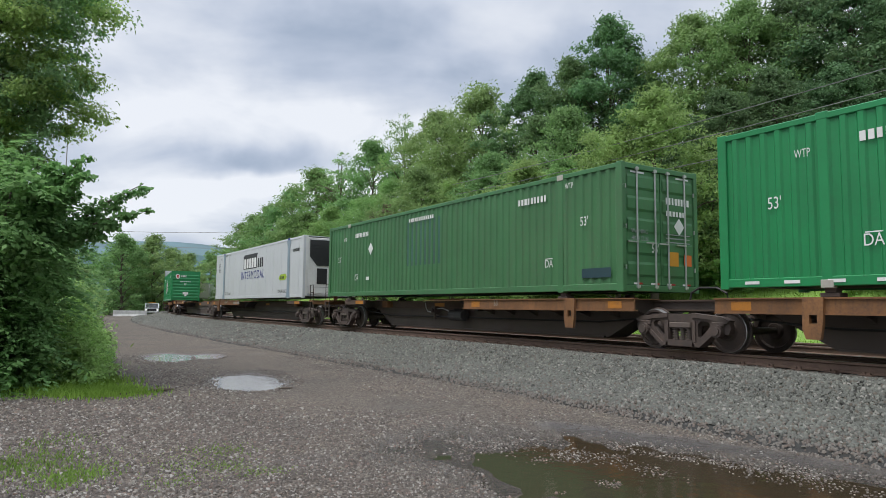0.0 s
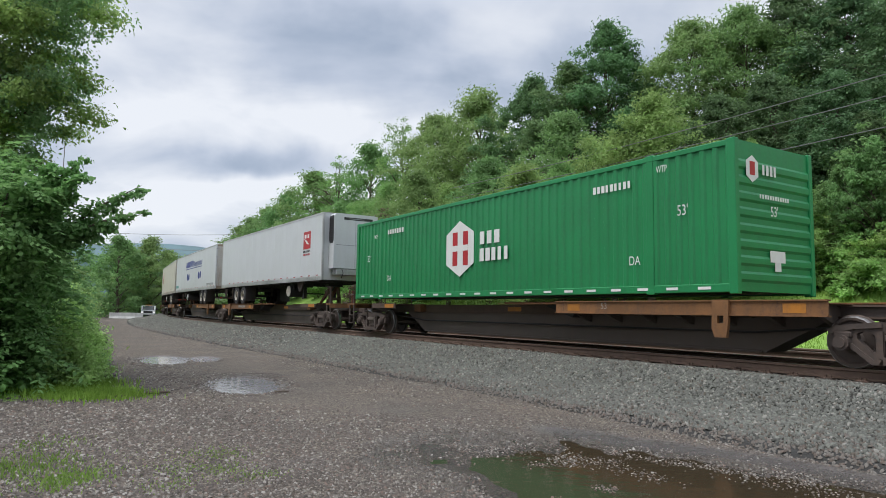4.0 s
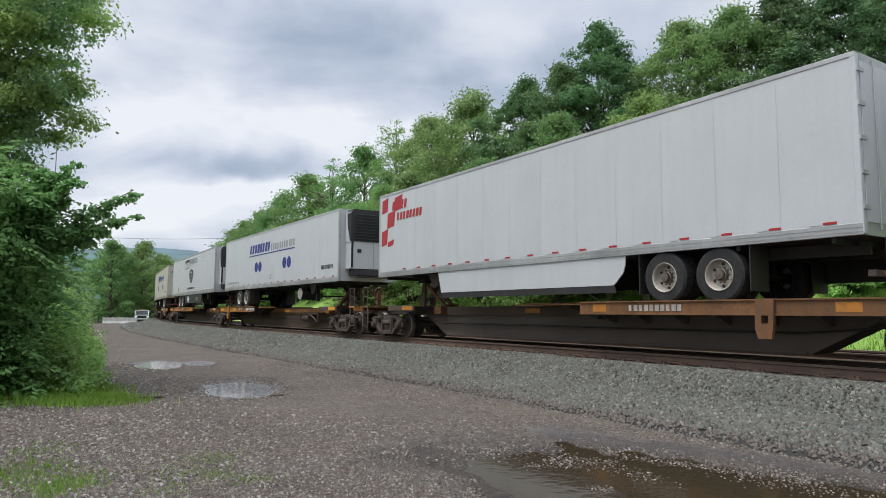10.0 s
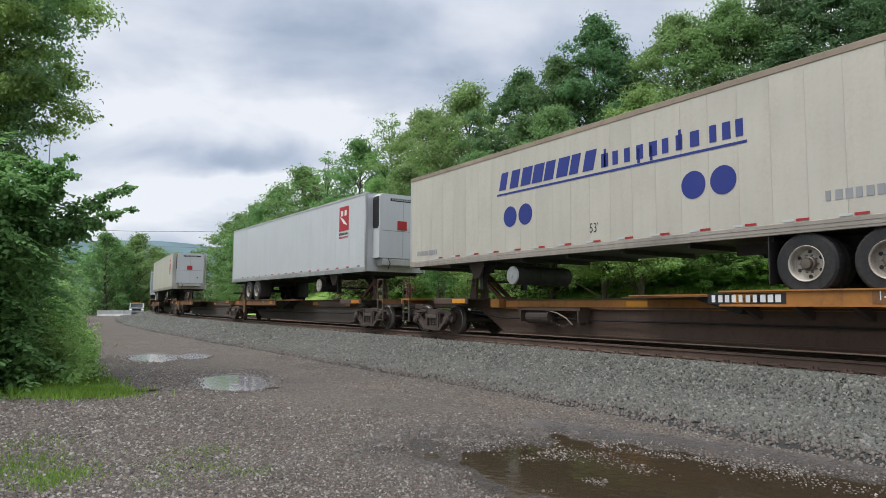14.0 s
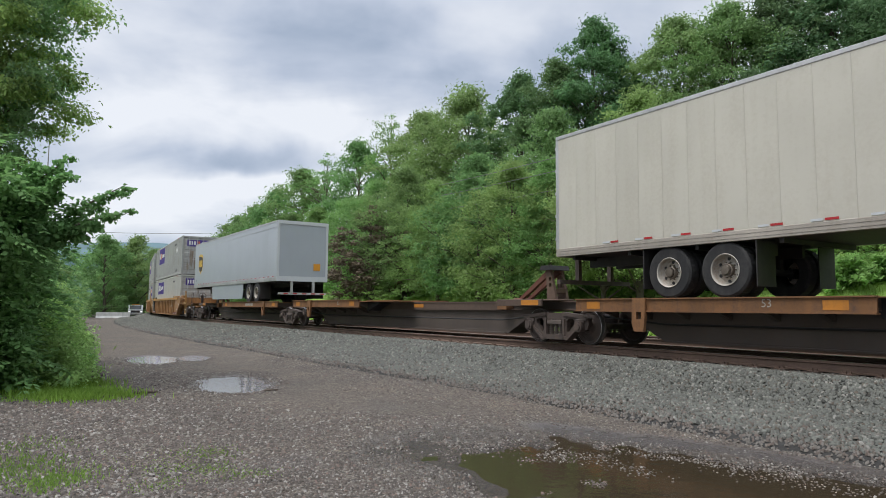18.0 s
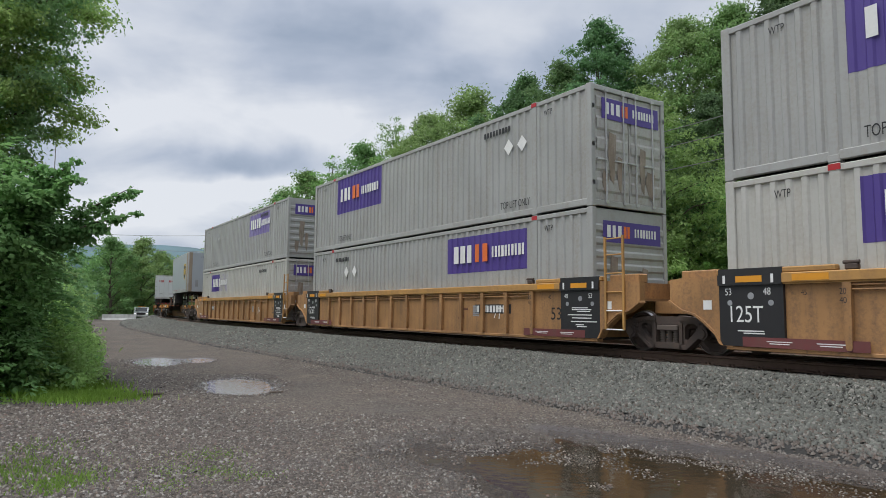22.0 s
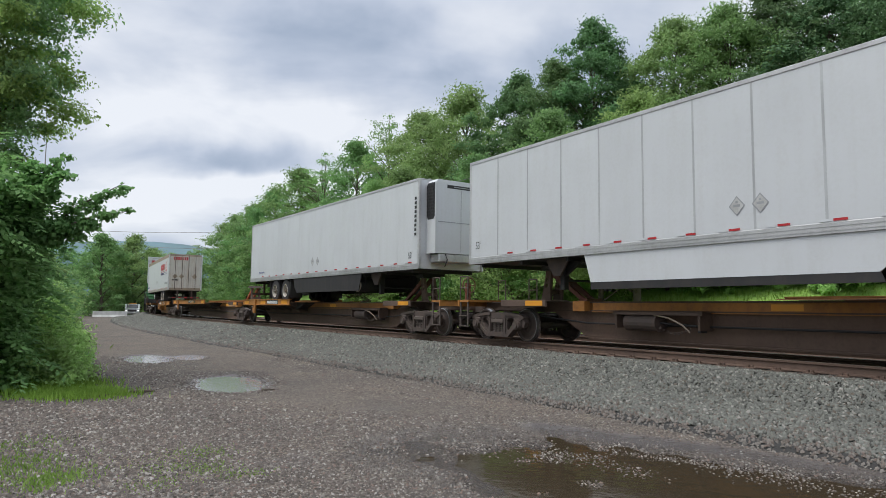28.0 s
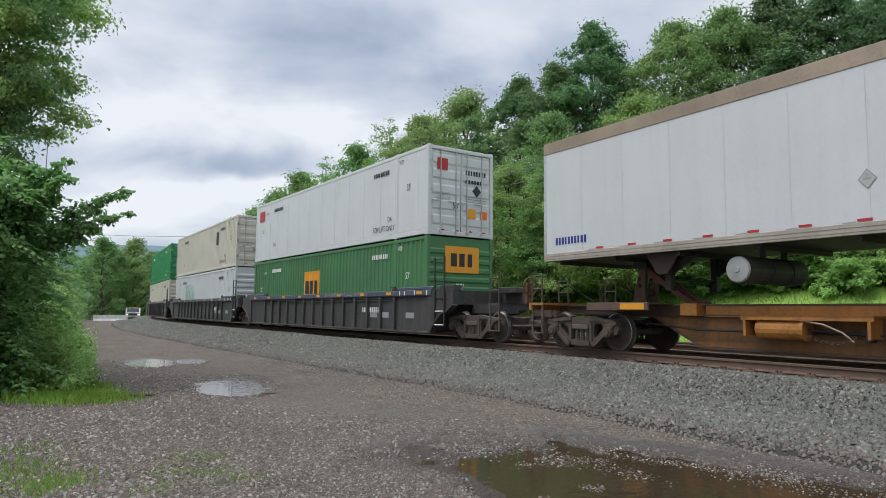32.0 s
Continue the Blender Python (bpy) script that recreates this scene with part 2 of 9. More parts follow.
GREEN_A = mat("bright_green_paint", (0.010, 0.225, 0.070), 0.42, dirt=(0.03, 0.10, 0.05), amount=0.35, var=0.12, bump=0.04)
GREEN_B = mat("faded_green_paint", (0.052, 0.178, 0.066), 0.55, dirt=(0.09, 0.12, 0.07), amount=0.5, var=0.15, bump=0.04)
OCHRE = mat("yellow_ochre_paint", (0.42, 0.222, 0.086), 0.6, dirt=(0.13, 0.078, 0.05), amount=0.9, var=0.3, scale=1.4)
OCHRE_TOP = mat("yellow_top_chord_paint", (0.47, 0.255, 0.075), 0.55, dirt=(0.22, 0.12, 0.06), amount=0.6, var=0.2)
DECK = mat("rusty_deck_paint", (0.245, 0.112, 0.040), 0.72, dirt=(0.075, 0.045, 0.032), amount=0.9, var=0.3, scale=1.6)
AMBER = mat("faded_amber_tape", (0.52, 0.20, 0.02), 0.6, dirt=(0.20, 0.09, 0.04), amount=0.7)
STENCIL = mat("worn_white_stencil", (0.46, 0.44, 0.40), 0.7, dirt=(0.14, 0.08, 0.05), amount=0.7, scale=3)
DECK_B = mat("orange_deck_paint", (0.44, 0.185, 0.036), 0.65, dirt=(0.12, 0.06, 0.035), amount=0.7, var=0.25)
SPINE = mat("grimy_spine_steel", (0.118, 0.094, 0.080), 0.72, dirt=(0.13, 0.088, 0.064), amount=0.5)
SPINE_B = mat("brown_spine_steel", (0.135, 0.085, 0.060), 0.75, dirt=(0.05, 0.035, 0.03), amount=0.5)
FLANGE = mat("rusty_flange_steel", (0.105, 0.068, 0.049), 0.75, dirt=(0.05, 0.035, 0.03), amount=0.5)
BLACK = mat("grimy_black_steel", (0.022, 0.021, 0.022), 0.65, dirt=(0.07, 0.055, 0.045), amount=0.4)
HITCH = mat("orange_hitch_steel", (0.46, 0.085, 0.02), 0.6, dirt=(0.12, 0.06, 0.04), amount=0.6)
MAROON = mat("faded_maroon_paint", (0.17, 0.045, 0.045), 0.6, amount=0.4)
SPINE_O = mat("faded_orange_spine_paint", (0.27, 0.125, 0.042), 0.7, dirt=(0.06, 0.042, 0.032), amount=0.9, var=0.3)
CHORD_BLUE = mat("grimy_blue_rail_paint", (0.060, 0.075, 0.115), 0.6, dirt=(0.14, 0.12, 0.10), amount=0.5)
TRUCK = mat("rusty_cast_steel", (0.072, 0.054, 0.046), 0.75, dirt=(0.13, 0.085, 0.062), amount=0.6, bump=0.2)
WELL_DARK = mat("dark_grey_well_paint", (0.045, 0.044, 0.046), 0.65, dirt=(0.14, 0.12, 0.10), amount=0.5)
DOOR_WORN = mat("rust_streaked_door_paint", (0.54, 0.52, 0.47), 0.5, dirt=(0.27, 0.165, 0.095), amount=0.75, scale=1.6, var=0.12)
DOOR_GREY = mat("rusty_grey_door_paint", (0.415, 0.41, 0.39), 0.55, dirt=(0.22, 0.15, 0.10), amount=0.6, scale=1.3, var=0.12)
WORN_WHITE = mat("stained_white_panel", (0.70, 0.70, 0.67), 0.55, dirt=(0.42, 0.36, 0.28), amount=0.35, var=0.12, streak=0.8)
CAST_PALE = mat("pale_worn_casting", (0.46, 0.44, 0.38), 0.7, dirt=(0.25, 0.18, 0.12), amount=0.6)
RUST_RUN = mat("brown_rust_run", (0.29, 0.23, 0.175), 0.85, dirt=(0.36, 0.33, 0.29), amount=0.9, scale=3, var=0.3)
STEEL = mat("bright_worn_steel", (0.45, 0.44, 0.43), 0.35, 0.9, amount=0.3)
ALU = mat("dull_aluminium", (0.55, 0.55, 0.55), 0.45, 0.5, dirt=(0.2, 0.18, 0.15), amount=0.4)
TYRE = mat("black_rubber", (0.020, 0.020, 0.021), 0.85, dirt=(0.08, 0.075, 0.07), amount=0.5)
RIM = mat("white_steel_rim", (0.52, 0.49, 0.43), 0.5, dirt=(0.22, 0.12, 0.06), amount=0.75, scale=2)
HUB = mat("greasy_hub_steel", (0.17, 0.14, 0.11), 0.5, 0.3, dirt=(0.06, 0.05, 0.04), amount=0.6)
STRIP = mat("grey_seam_strip", (0.45, 0.465, 0.47), 0.5, amount=0.2)
TAN = mat("tan_rail_paint", (0.34, 0.27, 0.20), 0.6, dirt=(0.15, 0.11, 0.08), amount=0.5)
RED = flat_mat("red_print", (0.42, 0.016, 0.022))
BLUE = flat_mat("dark_blue_print", (0.018, 0.035, 0.23))
PURPLE = flat_mat("purple_print", (0.075, 0.045, 0.25))
LAVENDER = mat("worn_purple_print", (0.20, 0.15, 0.42), 0.6, dirt=(0.38, 0.37, 0.42), amount=0.9, scale=2.5)
NAVY = flat_mat("dark_navy_print", (0.045, 0.035, 0.12))
ORANGE = flat_mat("orange_print", (0.75, 0.16, 0.03))
GOLD = flat_mat("gold_print", (0.72, 0.47, 0.06))
YELLOW = flat_mat("yellow_print", (0.70, 0.30, 0.02))
INK = flat_mat("black_print", (0.018, 0.018, 0.020))
PRINT_W = flat_mat("white_print", (0.75, 0.75, 0.73))
PLACARD = mat("scuffed_white_placard", (0.50, 0.50, 0.49), 0.6, dirt=(0.25, 0.24, 0.22), amount=0.7, scale=4)
PRINT_G = flat_mat("grey_print", (0.30, 0.31, 0.32))
LIME = flat_mat("lime_print", (0.35, 0.5, 0.03))
BROWN = flat_mat("brown_print", (0.035, 0.018, 0.010))
REDSTEEL = mat("rust_red_hitch_steel", (0.16, 0.055, 0.032), 0.65, dirt=(0.08, 0.04, 0.03), amount=0.6)


# ---------------------------------------------------------------- shape helpers
class Geo:
    """Collects vertices and faces of one mesh."""

    def __init__(self):
        self.v, self.f = [], []

    def add(self, vs, fs):
        n = len(self.v)
        self.v += [tuple(p) for p in vs]
        self.f += [tuple(i + n for i in q) for q in fs]
        return self

    def box(self, x0, y0, z0, x1, y1, z1, c=0.0):
        if c <= 0:
            vs = [(x, y, z) for x in (x0, x1) for y in (y0, y1) for z in (z0, z1)]
            return self.add(vs, [(0, 1, 3, 2), (4, 6, 7, 5), (0, 4, 5, 1), (2, 3, 7, 6), (0, 2, 6, 4), (1, 5, 7, 3)])
        bm = bmesh.new()
        bmesh.ops.create_cube(bm, size=1)
        for v in bm.verts:
            v.co = Vector(((x0 + x1) / 2 + v.co.x * (x1 - x0), (y0 + y1) / 2 + v.co.y * (y1 - y0), (z0 + z1) / 2 + v.co.z * (z1 - z0)))
        bmesh.ops.bevel(bm, geom=bm.edges[:], offset=c, segments=1, affect="EDGES")
        bm.verts.index_update()
        self.add([v.co[:] for v in bm.verts], [[v.index for v in f.verts] for f in bm.faces])
        bm.free()
        return self

    def prism(self, pts, a, b, axis="y"):
        """A flat outline, in x and z (or y and z), drawn out from a to b along the axis."""
        put = {"y": lambda p, d: (p[0], d, p[1]), "x": lambda p, d: (d, p[0], p[1]), "z": lambda p, d: (p[0], p[1], d)}[axis]
        n = len(pts)
        vs = [put(p, a) for p in pts] + [put(p, b) for p in pts]
        fs = [tuple(range(n)), tuple(range(2 * n - 1, n - 1, -1))] + [(i, i + n, (i + 1) % n + n, (i + 1) % n) for i in range(n)]
        return self.add(vs, fs)

    def holed(self, outer, holes, a, b):
        """An outline in x and z with holes in it, drawn out from a to b along y."""
        rings = [outer] + holes
        flat = [p for q in rings for p in q]
        tri = tessellate_polygon([[Vector((x, z, 0)) for x, z in q] for q in rings])
        n = len(flat)
        fs = [tuple(t) for t in tri] + [tuple(i + n for i in reversed(t)) for t in tri]
        k = 0
        for q in rings:
            m = len(q)
            fs += [(k + i, k + (i + 1) % m, k + (i + 1) % m + n, k + i + n) for i in range(m)]
            k += m
        return self.add([(x, a, z) for x, z in flat] + [(x, b, z) for x, z in flat], fs)

    def cyl(self, p, q, r, n=12, r2=None, caps=True):
        p, q = Vector(p), Vector(q)
        r2 = r if r2 is None else r2
        d = (q - p).normalized()
        a = d.orthogonal().normalized()
        b = d.cross(a)
        ring = lambda c, k: [c + (a * math.cos(t) + b * math.sin(t)) * k for t in (2 * math.pi * i / n for i in range(n))]
        vs = ring(p, r) + ring(q, r2)
        fs = [(i, (i + 1) % n, (i + 1) % n + n, i + n) for i in range(n)]
        if caps:
            fs += [tuple(range(n - 1, -1, -1)), tuple(range(n, 2 * n))]
        return self.add([v[:] for v in vs], fs)

    def tube(self, pts, r, n=6):
        for p, q in zip(pts, pts[1:]):
            self.cyl(p, q, r, n)
        return self

    def sweep(self, pts, r, n=6):
        """One bent round bar through the points."""
        pts = [Vector(p) for p in pts]
        vs = []
        for i, p in enumerate(pts):
            d = (pts[min(i + 1, len(pts) - 1)] - pts[max(i - 1, 0)]).normalized()
            a = d.cross(Vector((0, 0, 1)) if abs(d.z) < 0.95 else Vector((1, 0, 0))).normalized()
            b = d.cross(a)
            vs += [(p + (a * math.cos(t) + b * math.sin(t)) * r)[:] for t in (2 * math.pi * k / n for k in range(n))]
        return self.add(vs, [(i * n + k, i * n + (k + 1) % n, (i + 1) * n + (k + 1) % n, (i + 1) * n + k) for i in range(len(pts) - 1) for k in range(n)])

    def lathe(self, prof, n=24, axis="y"):
        """prof: (radius, along) pairs, turned round the axis."""
        vs, m = [], len(prof)
        for i in range(n):
            t = 2 * math.pi * i / n
            for r, y in prof:
                vs.append((r * math.cos(t), y, r * math.sin(t)) if axis == "y" else (r * math.cos(t), r * math.sin(t), y) if axis == "z" else (y, r * math.cos(t), r * math.sin(t)))
        fs = [(i * m + j, i * m + j + 1, ((i + 1) % n) * m + j + 1, ((i + 1) % n) * m + j) for i in range(n) for j in range(m - 1)]
        return self.add(vs, fs)

    def mesh(self, name, smooth=False):
        me = bpy.data.meshes.new(name)
        me.from_pydata(self.v, [], self.f)
        me.update()
        bm = bmesh.new()
        bm.from_mesh(me)
        bmesh.ops.recalc_face_normals(bm, faces=bm.faces[:])
        bm.to_mesh(me)
        bm.free()
        if smooth:
            me.polygons.foreach_set("use_smooth", [True] * len(me.polygons))
        return me


def array_mesh(name, verts, faces):
    """A mesh from arrays; all faces have as many corners."""
    me = bpy.data.meshes.new(name)
    k = faces.shape[1]
    me.vertices.add(len(verts))
    me.vertices.foreach_set("co", np.ascontiguousarray(verts, dtype=np.float32).ravel())
    me.loops.add(faces.size)
    me.loops.foreach_set("vertex_index", np.ascontiguousarray(faces, dtype=np.int32).ravel())
    me.polygons.add(len(faces))
    me.polygons.foreach_set("loop_start", np.arange(0, faces.size, k, dtype=np.int32))
    me.update(calc_edges=True)
    me.validate()
    return me


def part(name, geo, material, parent, label="", at=None):
    me = geo.mesh(name) if isinstance(geo, Geo) else geo
    if not me.materials:
        me.materials.append(material)
    ob = new(name, me)
    ob.parent = parent
    if at is not None:
        ob.matrix_basis = at
    if label:
        ob["label"] = label
    return ob


def thing(name, label, category, group="", kind=""):
    return tagged(new(name), label, category, group, kind)


SHARED = {}


def shared(key, build):
    """The mesh of that key, built the first time."""
    if key not in SHARED:
        SHARED[key] = build()
    return SHARED[key]


def text_mesh(words, size, spacing=1.0):
    cu = bpy.data.curves.new("writing", "FONT")
    cu.body, cu.size, cu.space_character = words, size, spacing
    cu.align_x, cu.align_y = "LEFT", "BOTTOM"
    ob = bpy.data.objects.new("writing", cu)
    scene.collection.objects.link(ob)
    me = bpy.data.meshes.new_from_object(ob.evaluated_get(bpy.context.evaluated_depsgraph_get()))
    bpy.data.objects.remove(ob)
    bpy.data.curves.remove(cu)
    return me


# ---------------------------------------------------------------- the line of the track
STEP = 0.5
ARC = np.arange(-640, 660 + STEP, STEP)


def heading(s):
    q = np.clip(s, 8, 70) / 50
    return 0.49482 + 0.34852 * q - 0.41565 * q**2 + 0.10640 * q**3 - 0.0038 * np.maximum(s - 70, 0)


HEAD = heading(ARC)
LINE_X = np.concatenate([[0], np.cumsum(-np.sin((HEAD[1:] + HEAD[:-1]) / 2) * STEP)])
LINE_Y = np.concatenate([[0], np.cumsum(np.cos((HEAD[1:] + HEAD[:-1]) / 2) * STEP)])
LINE_X += 6.04 - np.interp(10, ARC, LINE_X)
LINE_Y += 13.59 - np.interp(10, ARC, LINE_Y)


def on_line(s):
    return float(np.interp(s, ARC, LINE_X)), float(np.interp(s, ARC, LINE_Y)), float(np.interp(s, ARC, HEAD))


def beside(s, d, z=0.0):
    """A place d metres off the track's middle, on the far side of the camera if d is positive."""
    x, y, h = on_line(s)
    return Vector((x + d * math.cos(h), y + d * math.sin(h), z))


def off_line(x, y):
    """How far points lie from the track's middle (far side positive) and at which s."""
    sel = slice(int((-160 + 640) / STEP), int((420 + 640) / STEP), 4)
    ax, ay, ah, aa = LINE_X[sel], LINE_Y[sel], HEAD[sel], ARC[sel]
    out_d, out_s = np.empty(x.size), np.empty(x.size)
    xr, yr = x.ravel(), y.ravel()
    for i in range(0, x.size, 4000):
        px, py = xr[i:i + 4000, None], yr[i:i + 4000, None]
        k = ((px - ax) ** 2 + (py - ay) ** 2).argmin(1)
        out_d[i:i + 4000] = (xr[i:i + 4000] - ax[k]) * np.cos(ah[k]) + (yr[i:i + 4000] - ay[k]) * np.sin(ah[k])
        far = np.hypot(xr[i:i + 4000] - ax[k], yr[i:i + 4000] - ay[k])
        out_d[i:i + 4000] = np.sign(out_d[i:i + 4000]) * far
        out_s[i:i + 4000] = aa[k]
    return out_d.reshape(x.shape), out_s.reshape(x.shape)


PUDDLES = [(2.62, 6.1, 3.7, 1.75, -0.75), (-4.15, 14.55, 0.74, 1.65, 0.36), (-8.42, 20.7, 0.74, 1.9, 0.41), (-7.42, 21.5, 0.46, 1.1, 0.35)]


def waves(x, y, k, seed):
    """Cheap smooth unevenness from a few crossed waves."""
    r = np.random.RandomState(seed)
    out = 0
    for _ in range(6):
        a, ph, f = r.uniform(0, 6.28), r.uniform(0, 6.28), k * r.uniform(0.6, 1.7)
        out = out + np.sin((x * math.cos(a) + y * math.sin(a)) * f + ph)
    return out / 6


def puddle_depth(x, y):
    """1 in the middle of a puddle, 0 at its rim, negative outside."""
    best = np.full(np.shape(x), -9.0)
    for px, py, a, b, turn in PUDDLES:
        c, s = math.cos(turn), math.sin(turn)
        u, v = (x - px) * c + (y - py) * s, -(x - px) * s + (y - py) * c
        k = 1.0 if a > 2 else 0.62
        best = np.maximum(best, 1 - np.hypot(u / a, v / b) + k * (0.24 * waves(x, y, 2.6, 5) + 0.16 * waves(x, y, 8.0, 6)))
    return best


def mud_strip(x, y):
    """1 on the smooth damp strip between the big puddle and the ballast."""
    c = np.interp(x, [0.5, 1.6, 3.0, 4.6, 6.5], [10.6, 9.5, 8.35, 6.75, 4.8]) + 0.25 * waves(x, y, 1.6, 21)
    return np.clip(1.35 - np.abs(y - c) / 0.42, 0, 1) * np.clip((x - 1.0) / 0.6, 0, 1)


def ground_height(x, y):
    x, y = np.asarray(x, float), np.asarray(y, float)
    d, s = off_line(x, y)
    z = 0.02 * waves(x, y, 0.9, 1) + 0.012 * waves(x, y, 3.1, 2)
    z = z - 0.11 * np.clip(puddle_depth(x, y) + 0.25, 0, 1)
    verge = np.interp(d, [2.5, 7.4, 9.6, 14.0], [0.15, 0.32, 0.62, 2.4])
    hill = 0.42 * np.clip(d - 14, 0, 34) + 0.1 * np.clip(d - 46, 0, 60)
    far = verge + hill * (1 + 0.15 * waves(x, y, 0.12, 3)) + 0.08 * waves(x, y, 0.7, 4)
    k = np.clip((d + 1.0) / 3.5, 0, 1)
    z = z * (1 - k) + far * k
    # a low bank under the bushes beside the lane
    left = np.clip((-(x + 0.45 * y) - 3.6) / 6, 0, 1)
    z = z + 0.25 * left * np.clip((y - 6) / 8, 0, 1) * (d < 0)
    return z


# ---------------------------------------------------------------- ground
def gravel_material():
    m = bpy.data.materials.new("gravel_and_grass_ground")
    m.use_nodes = True
    nt = m.node_tree
    N, L = nt.nodes.new, nt.links.new
    b = nt.nodes["Principled BSDF"]
    tc = N("ShaderNodeTexCoord")
    vo = N("ShaderNodeTexVoronoi"); vo.inputs["Scale"].default_value = 48
    ve = N("ShaderNodeTexVoronoi"); ve.inputs["Scale"].default_value = 48; ve.feature = "DISTANCE_TO_EDGE"
    n1, n2, n3 = (N("ShaderNodeTexNoise") for _ in range(3))
    for t in (vo, ve, n1, n2, n3):
        L(tc.outputs["Object"], t.inputs["Vector"])
    n1.inputs["Scale"].default_value = 0.5
    n1.inputs["Detail"].default_value = 8
    n1.inputs["Roughness"].default_value = 0.7
    n2.inputs["Scale"].default_value = 60
    n3.inputs["Scale"].default_value = 2.2
    n3.inputs["Detail"].default_value = 6
    sep = N("ShaderNodeSeparateColor"); L(vo.outputs["Color"], sep.inputs[0])
    stone = N("ShaderNodeValToRGB")
    e = stone.color_ramp.elements
    e[0].position, e[0].color = 0.0, (0.027, 0.024, 0.019, 1)
    e[1].position, e[1].color = 1.0, (0.185, 0.172, 0.142, 1)
    k = stone.color_ramp.elements.new(0.55); k.color = (0.086, 0.068, 0.056, 1)
    L(sep.outputs[0], stone.inputs[0])
    tone = N("ShaderNodeMix"); tone.data_type = "RGBA"; tone.blend_type = "MULTIPLY"
    tone.inputs["Factor"].default_value = 1.0
    tr = N("ShaderNodeValToRGB")
    tr.color_ramp.elements[0].position, tr.color_ramp.elements[0].color = 0.33, (0.76, 0.755, 0.75, 1)
    tr.color_ramp.elements[1].position, tr.color_ramp.elements[1].color = 0.67, (1.30, 1.20, 1.12, 1)
    L(n1.outputs[0], tr.inputs[0])
    L(stone.outputs[0], tone.inputs["A"]); L(tr.outputs[0], tone.inputs["B"])
    fines = N("ShaderNodeMix"); fines.data_type = "RGBA"
    fr = N("ShaderNodeMapRange"); fr.inputs[1].default_value, fr.inputs[2].default_value, fr.inputs[4].default_value = 0.45, 0.62, 0.45
    L(n3.outputs[0], fr.inputs[0]); L(fr.outputs[0], fines.inputs["Factor"])
    L(tone.outputs["Result"], fines.inputs["A"])
    fines.inputs["B"].default_value = (0.092, 0.073, 0.061, 1)
    wet_at = N("ShaderNodeAttribute"); wet_at.attribute_name = "wet"
    wet = N("ShaderNodeMix"); wet.data_type = "RGBA"
    L(wet_at.outputs["Fac"], wet.inputs["Factor"]); L(fines.outputs["Result"], wet.inputs["A"])
    damp = N("ShaderNodeMix"); damp.data_type = "RGBA"; damp.blend_type = "MULTIPLY"
    damp.inputs["Factor"].default_value = 1.0
    damp.inputs["B"].default_value = (0.42, 0.39, 0.35, 1)
    L(fines.outputs["Result"], damp.inputs["A"]); L(damp.outputs["Result"], wet.inputs["B"])
    grass_at = N("ShaderNodeAttribute"); grass_at.attribute_name = "grass"
    gr = N("ShaderNodeValToRGB")
    gr.color_ramp.elements[0].color, gr.color_ramp.elements[1].color = (0.12, 0.23, 0.035, 1), (0.25, 0.40, 0.075, 1)
    L(n2.outputs[0], gr.inputs[0])
    gm = N("ShaderNodeMath"); gm.operation = "MULTIPLY_ADD"; gm.inputs[1].default_value = 0.9; gm.inputs[2].default_value = -0.45
    L(n3.outputs[0], gm.inputs[0])
    ga = N("ShaderNodeMath"); ga.operation = "ADD"; ga.use_clamp = True
    L(gm.outputs[0], ga.inputs[0]); L(grass_at.outputs["Fac"], ga.inputs[1])
    gs = N("ShaderNodeMapRange"); gs.inputs[1].default_value, gs.inputs[2].default_value = 0.4, 0.6
    L(ga.outputs[0], gs.inputs[0])
    fin = N("ShaderNodeMix"); fin.data_type = "RGBA"
    L(gs.outputs[0], fin.inputs["Factor"]); L(wet.outputs["Result"], fin.inputs["A"]); L(gr.outputs[0], fin.inputs["B"])
    silt_at = N("ShaderNodeAttribute"); silt_at.attribute_name = "silt"
    silt = N("ShaderNodeMix"); silt.data_type = "RGBA"
    L(silt_at.outputs["Fac"], silt.inputs["Factor"]); L(fin.outputs["Result"], silt.inputs["A"])
    silt.inputs["B"].default_value = (0.072, 0.064, 0.061, 1)
    L(silt.outputs["Result"], b.inputs["Base Color"])
    slick = N("ShaderNodeMath"); slick.operation = "MULTIPLY_ADD"; slick.use_clamp = True
    slick.inputs[1].default_value = 0.8
    L(silt_at.outputs["Fac"], slick.inputs[0]); L(wet_at.outputs["Fac"], slick.inputs[2])
    ro = N("ShaderNodeMapRange"); ro.inputs[3].default_value, ro.inputs[4].default_value = 0.9, 0.22
    L(slick.outputs[0], ro.inputs[0]); L(ro.outputs[0], b.inputs["Roughness"])
    bp = N("ShaderNodeBump"); bp.inputs["Strength"].default_value = 0.9; bp.inputs["Distance"].default_value = 0.02
    L(ve.outputs["Distance"], bp.inputs["Height"]); L(bp.outputs[0], b.inputs["Normal"])
    return m


def spread(lo, hi, step, reach, grow):
    """Even steps from lo to hi, growing ones outside, out to reach."""
    mid = list(np.arange(lo, hi + step / 2, step))
    a, k, left = lo, step, []
    while a > -reach:
        k *= grow
        a -= k
        left.append(a)
    a, k, right = mid[-1], step, []
    while a < reach:
        k *= grow
        a += k
        right.append(a)
    return np.array(left[::-1] + mid + right)


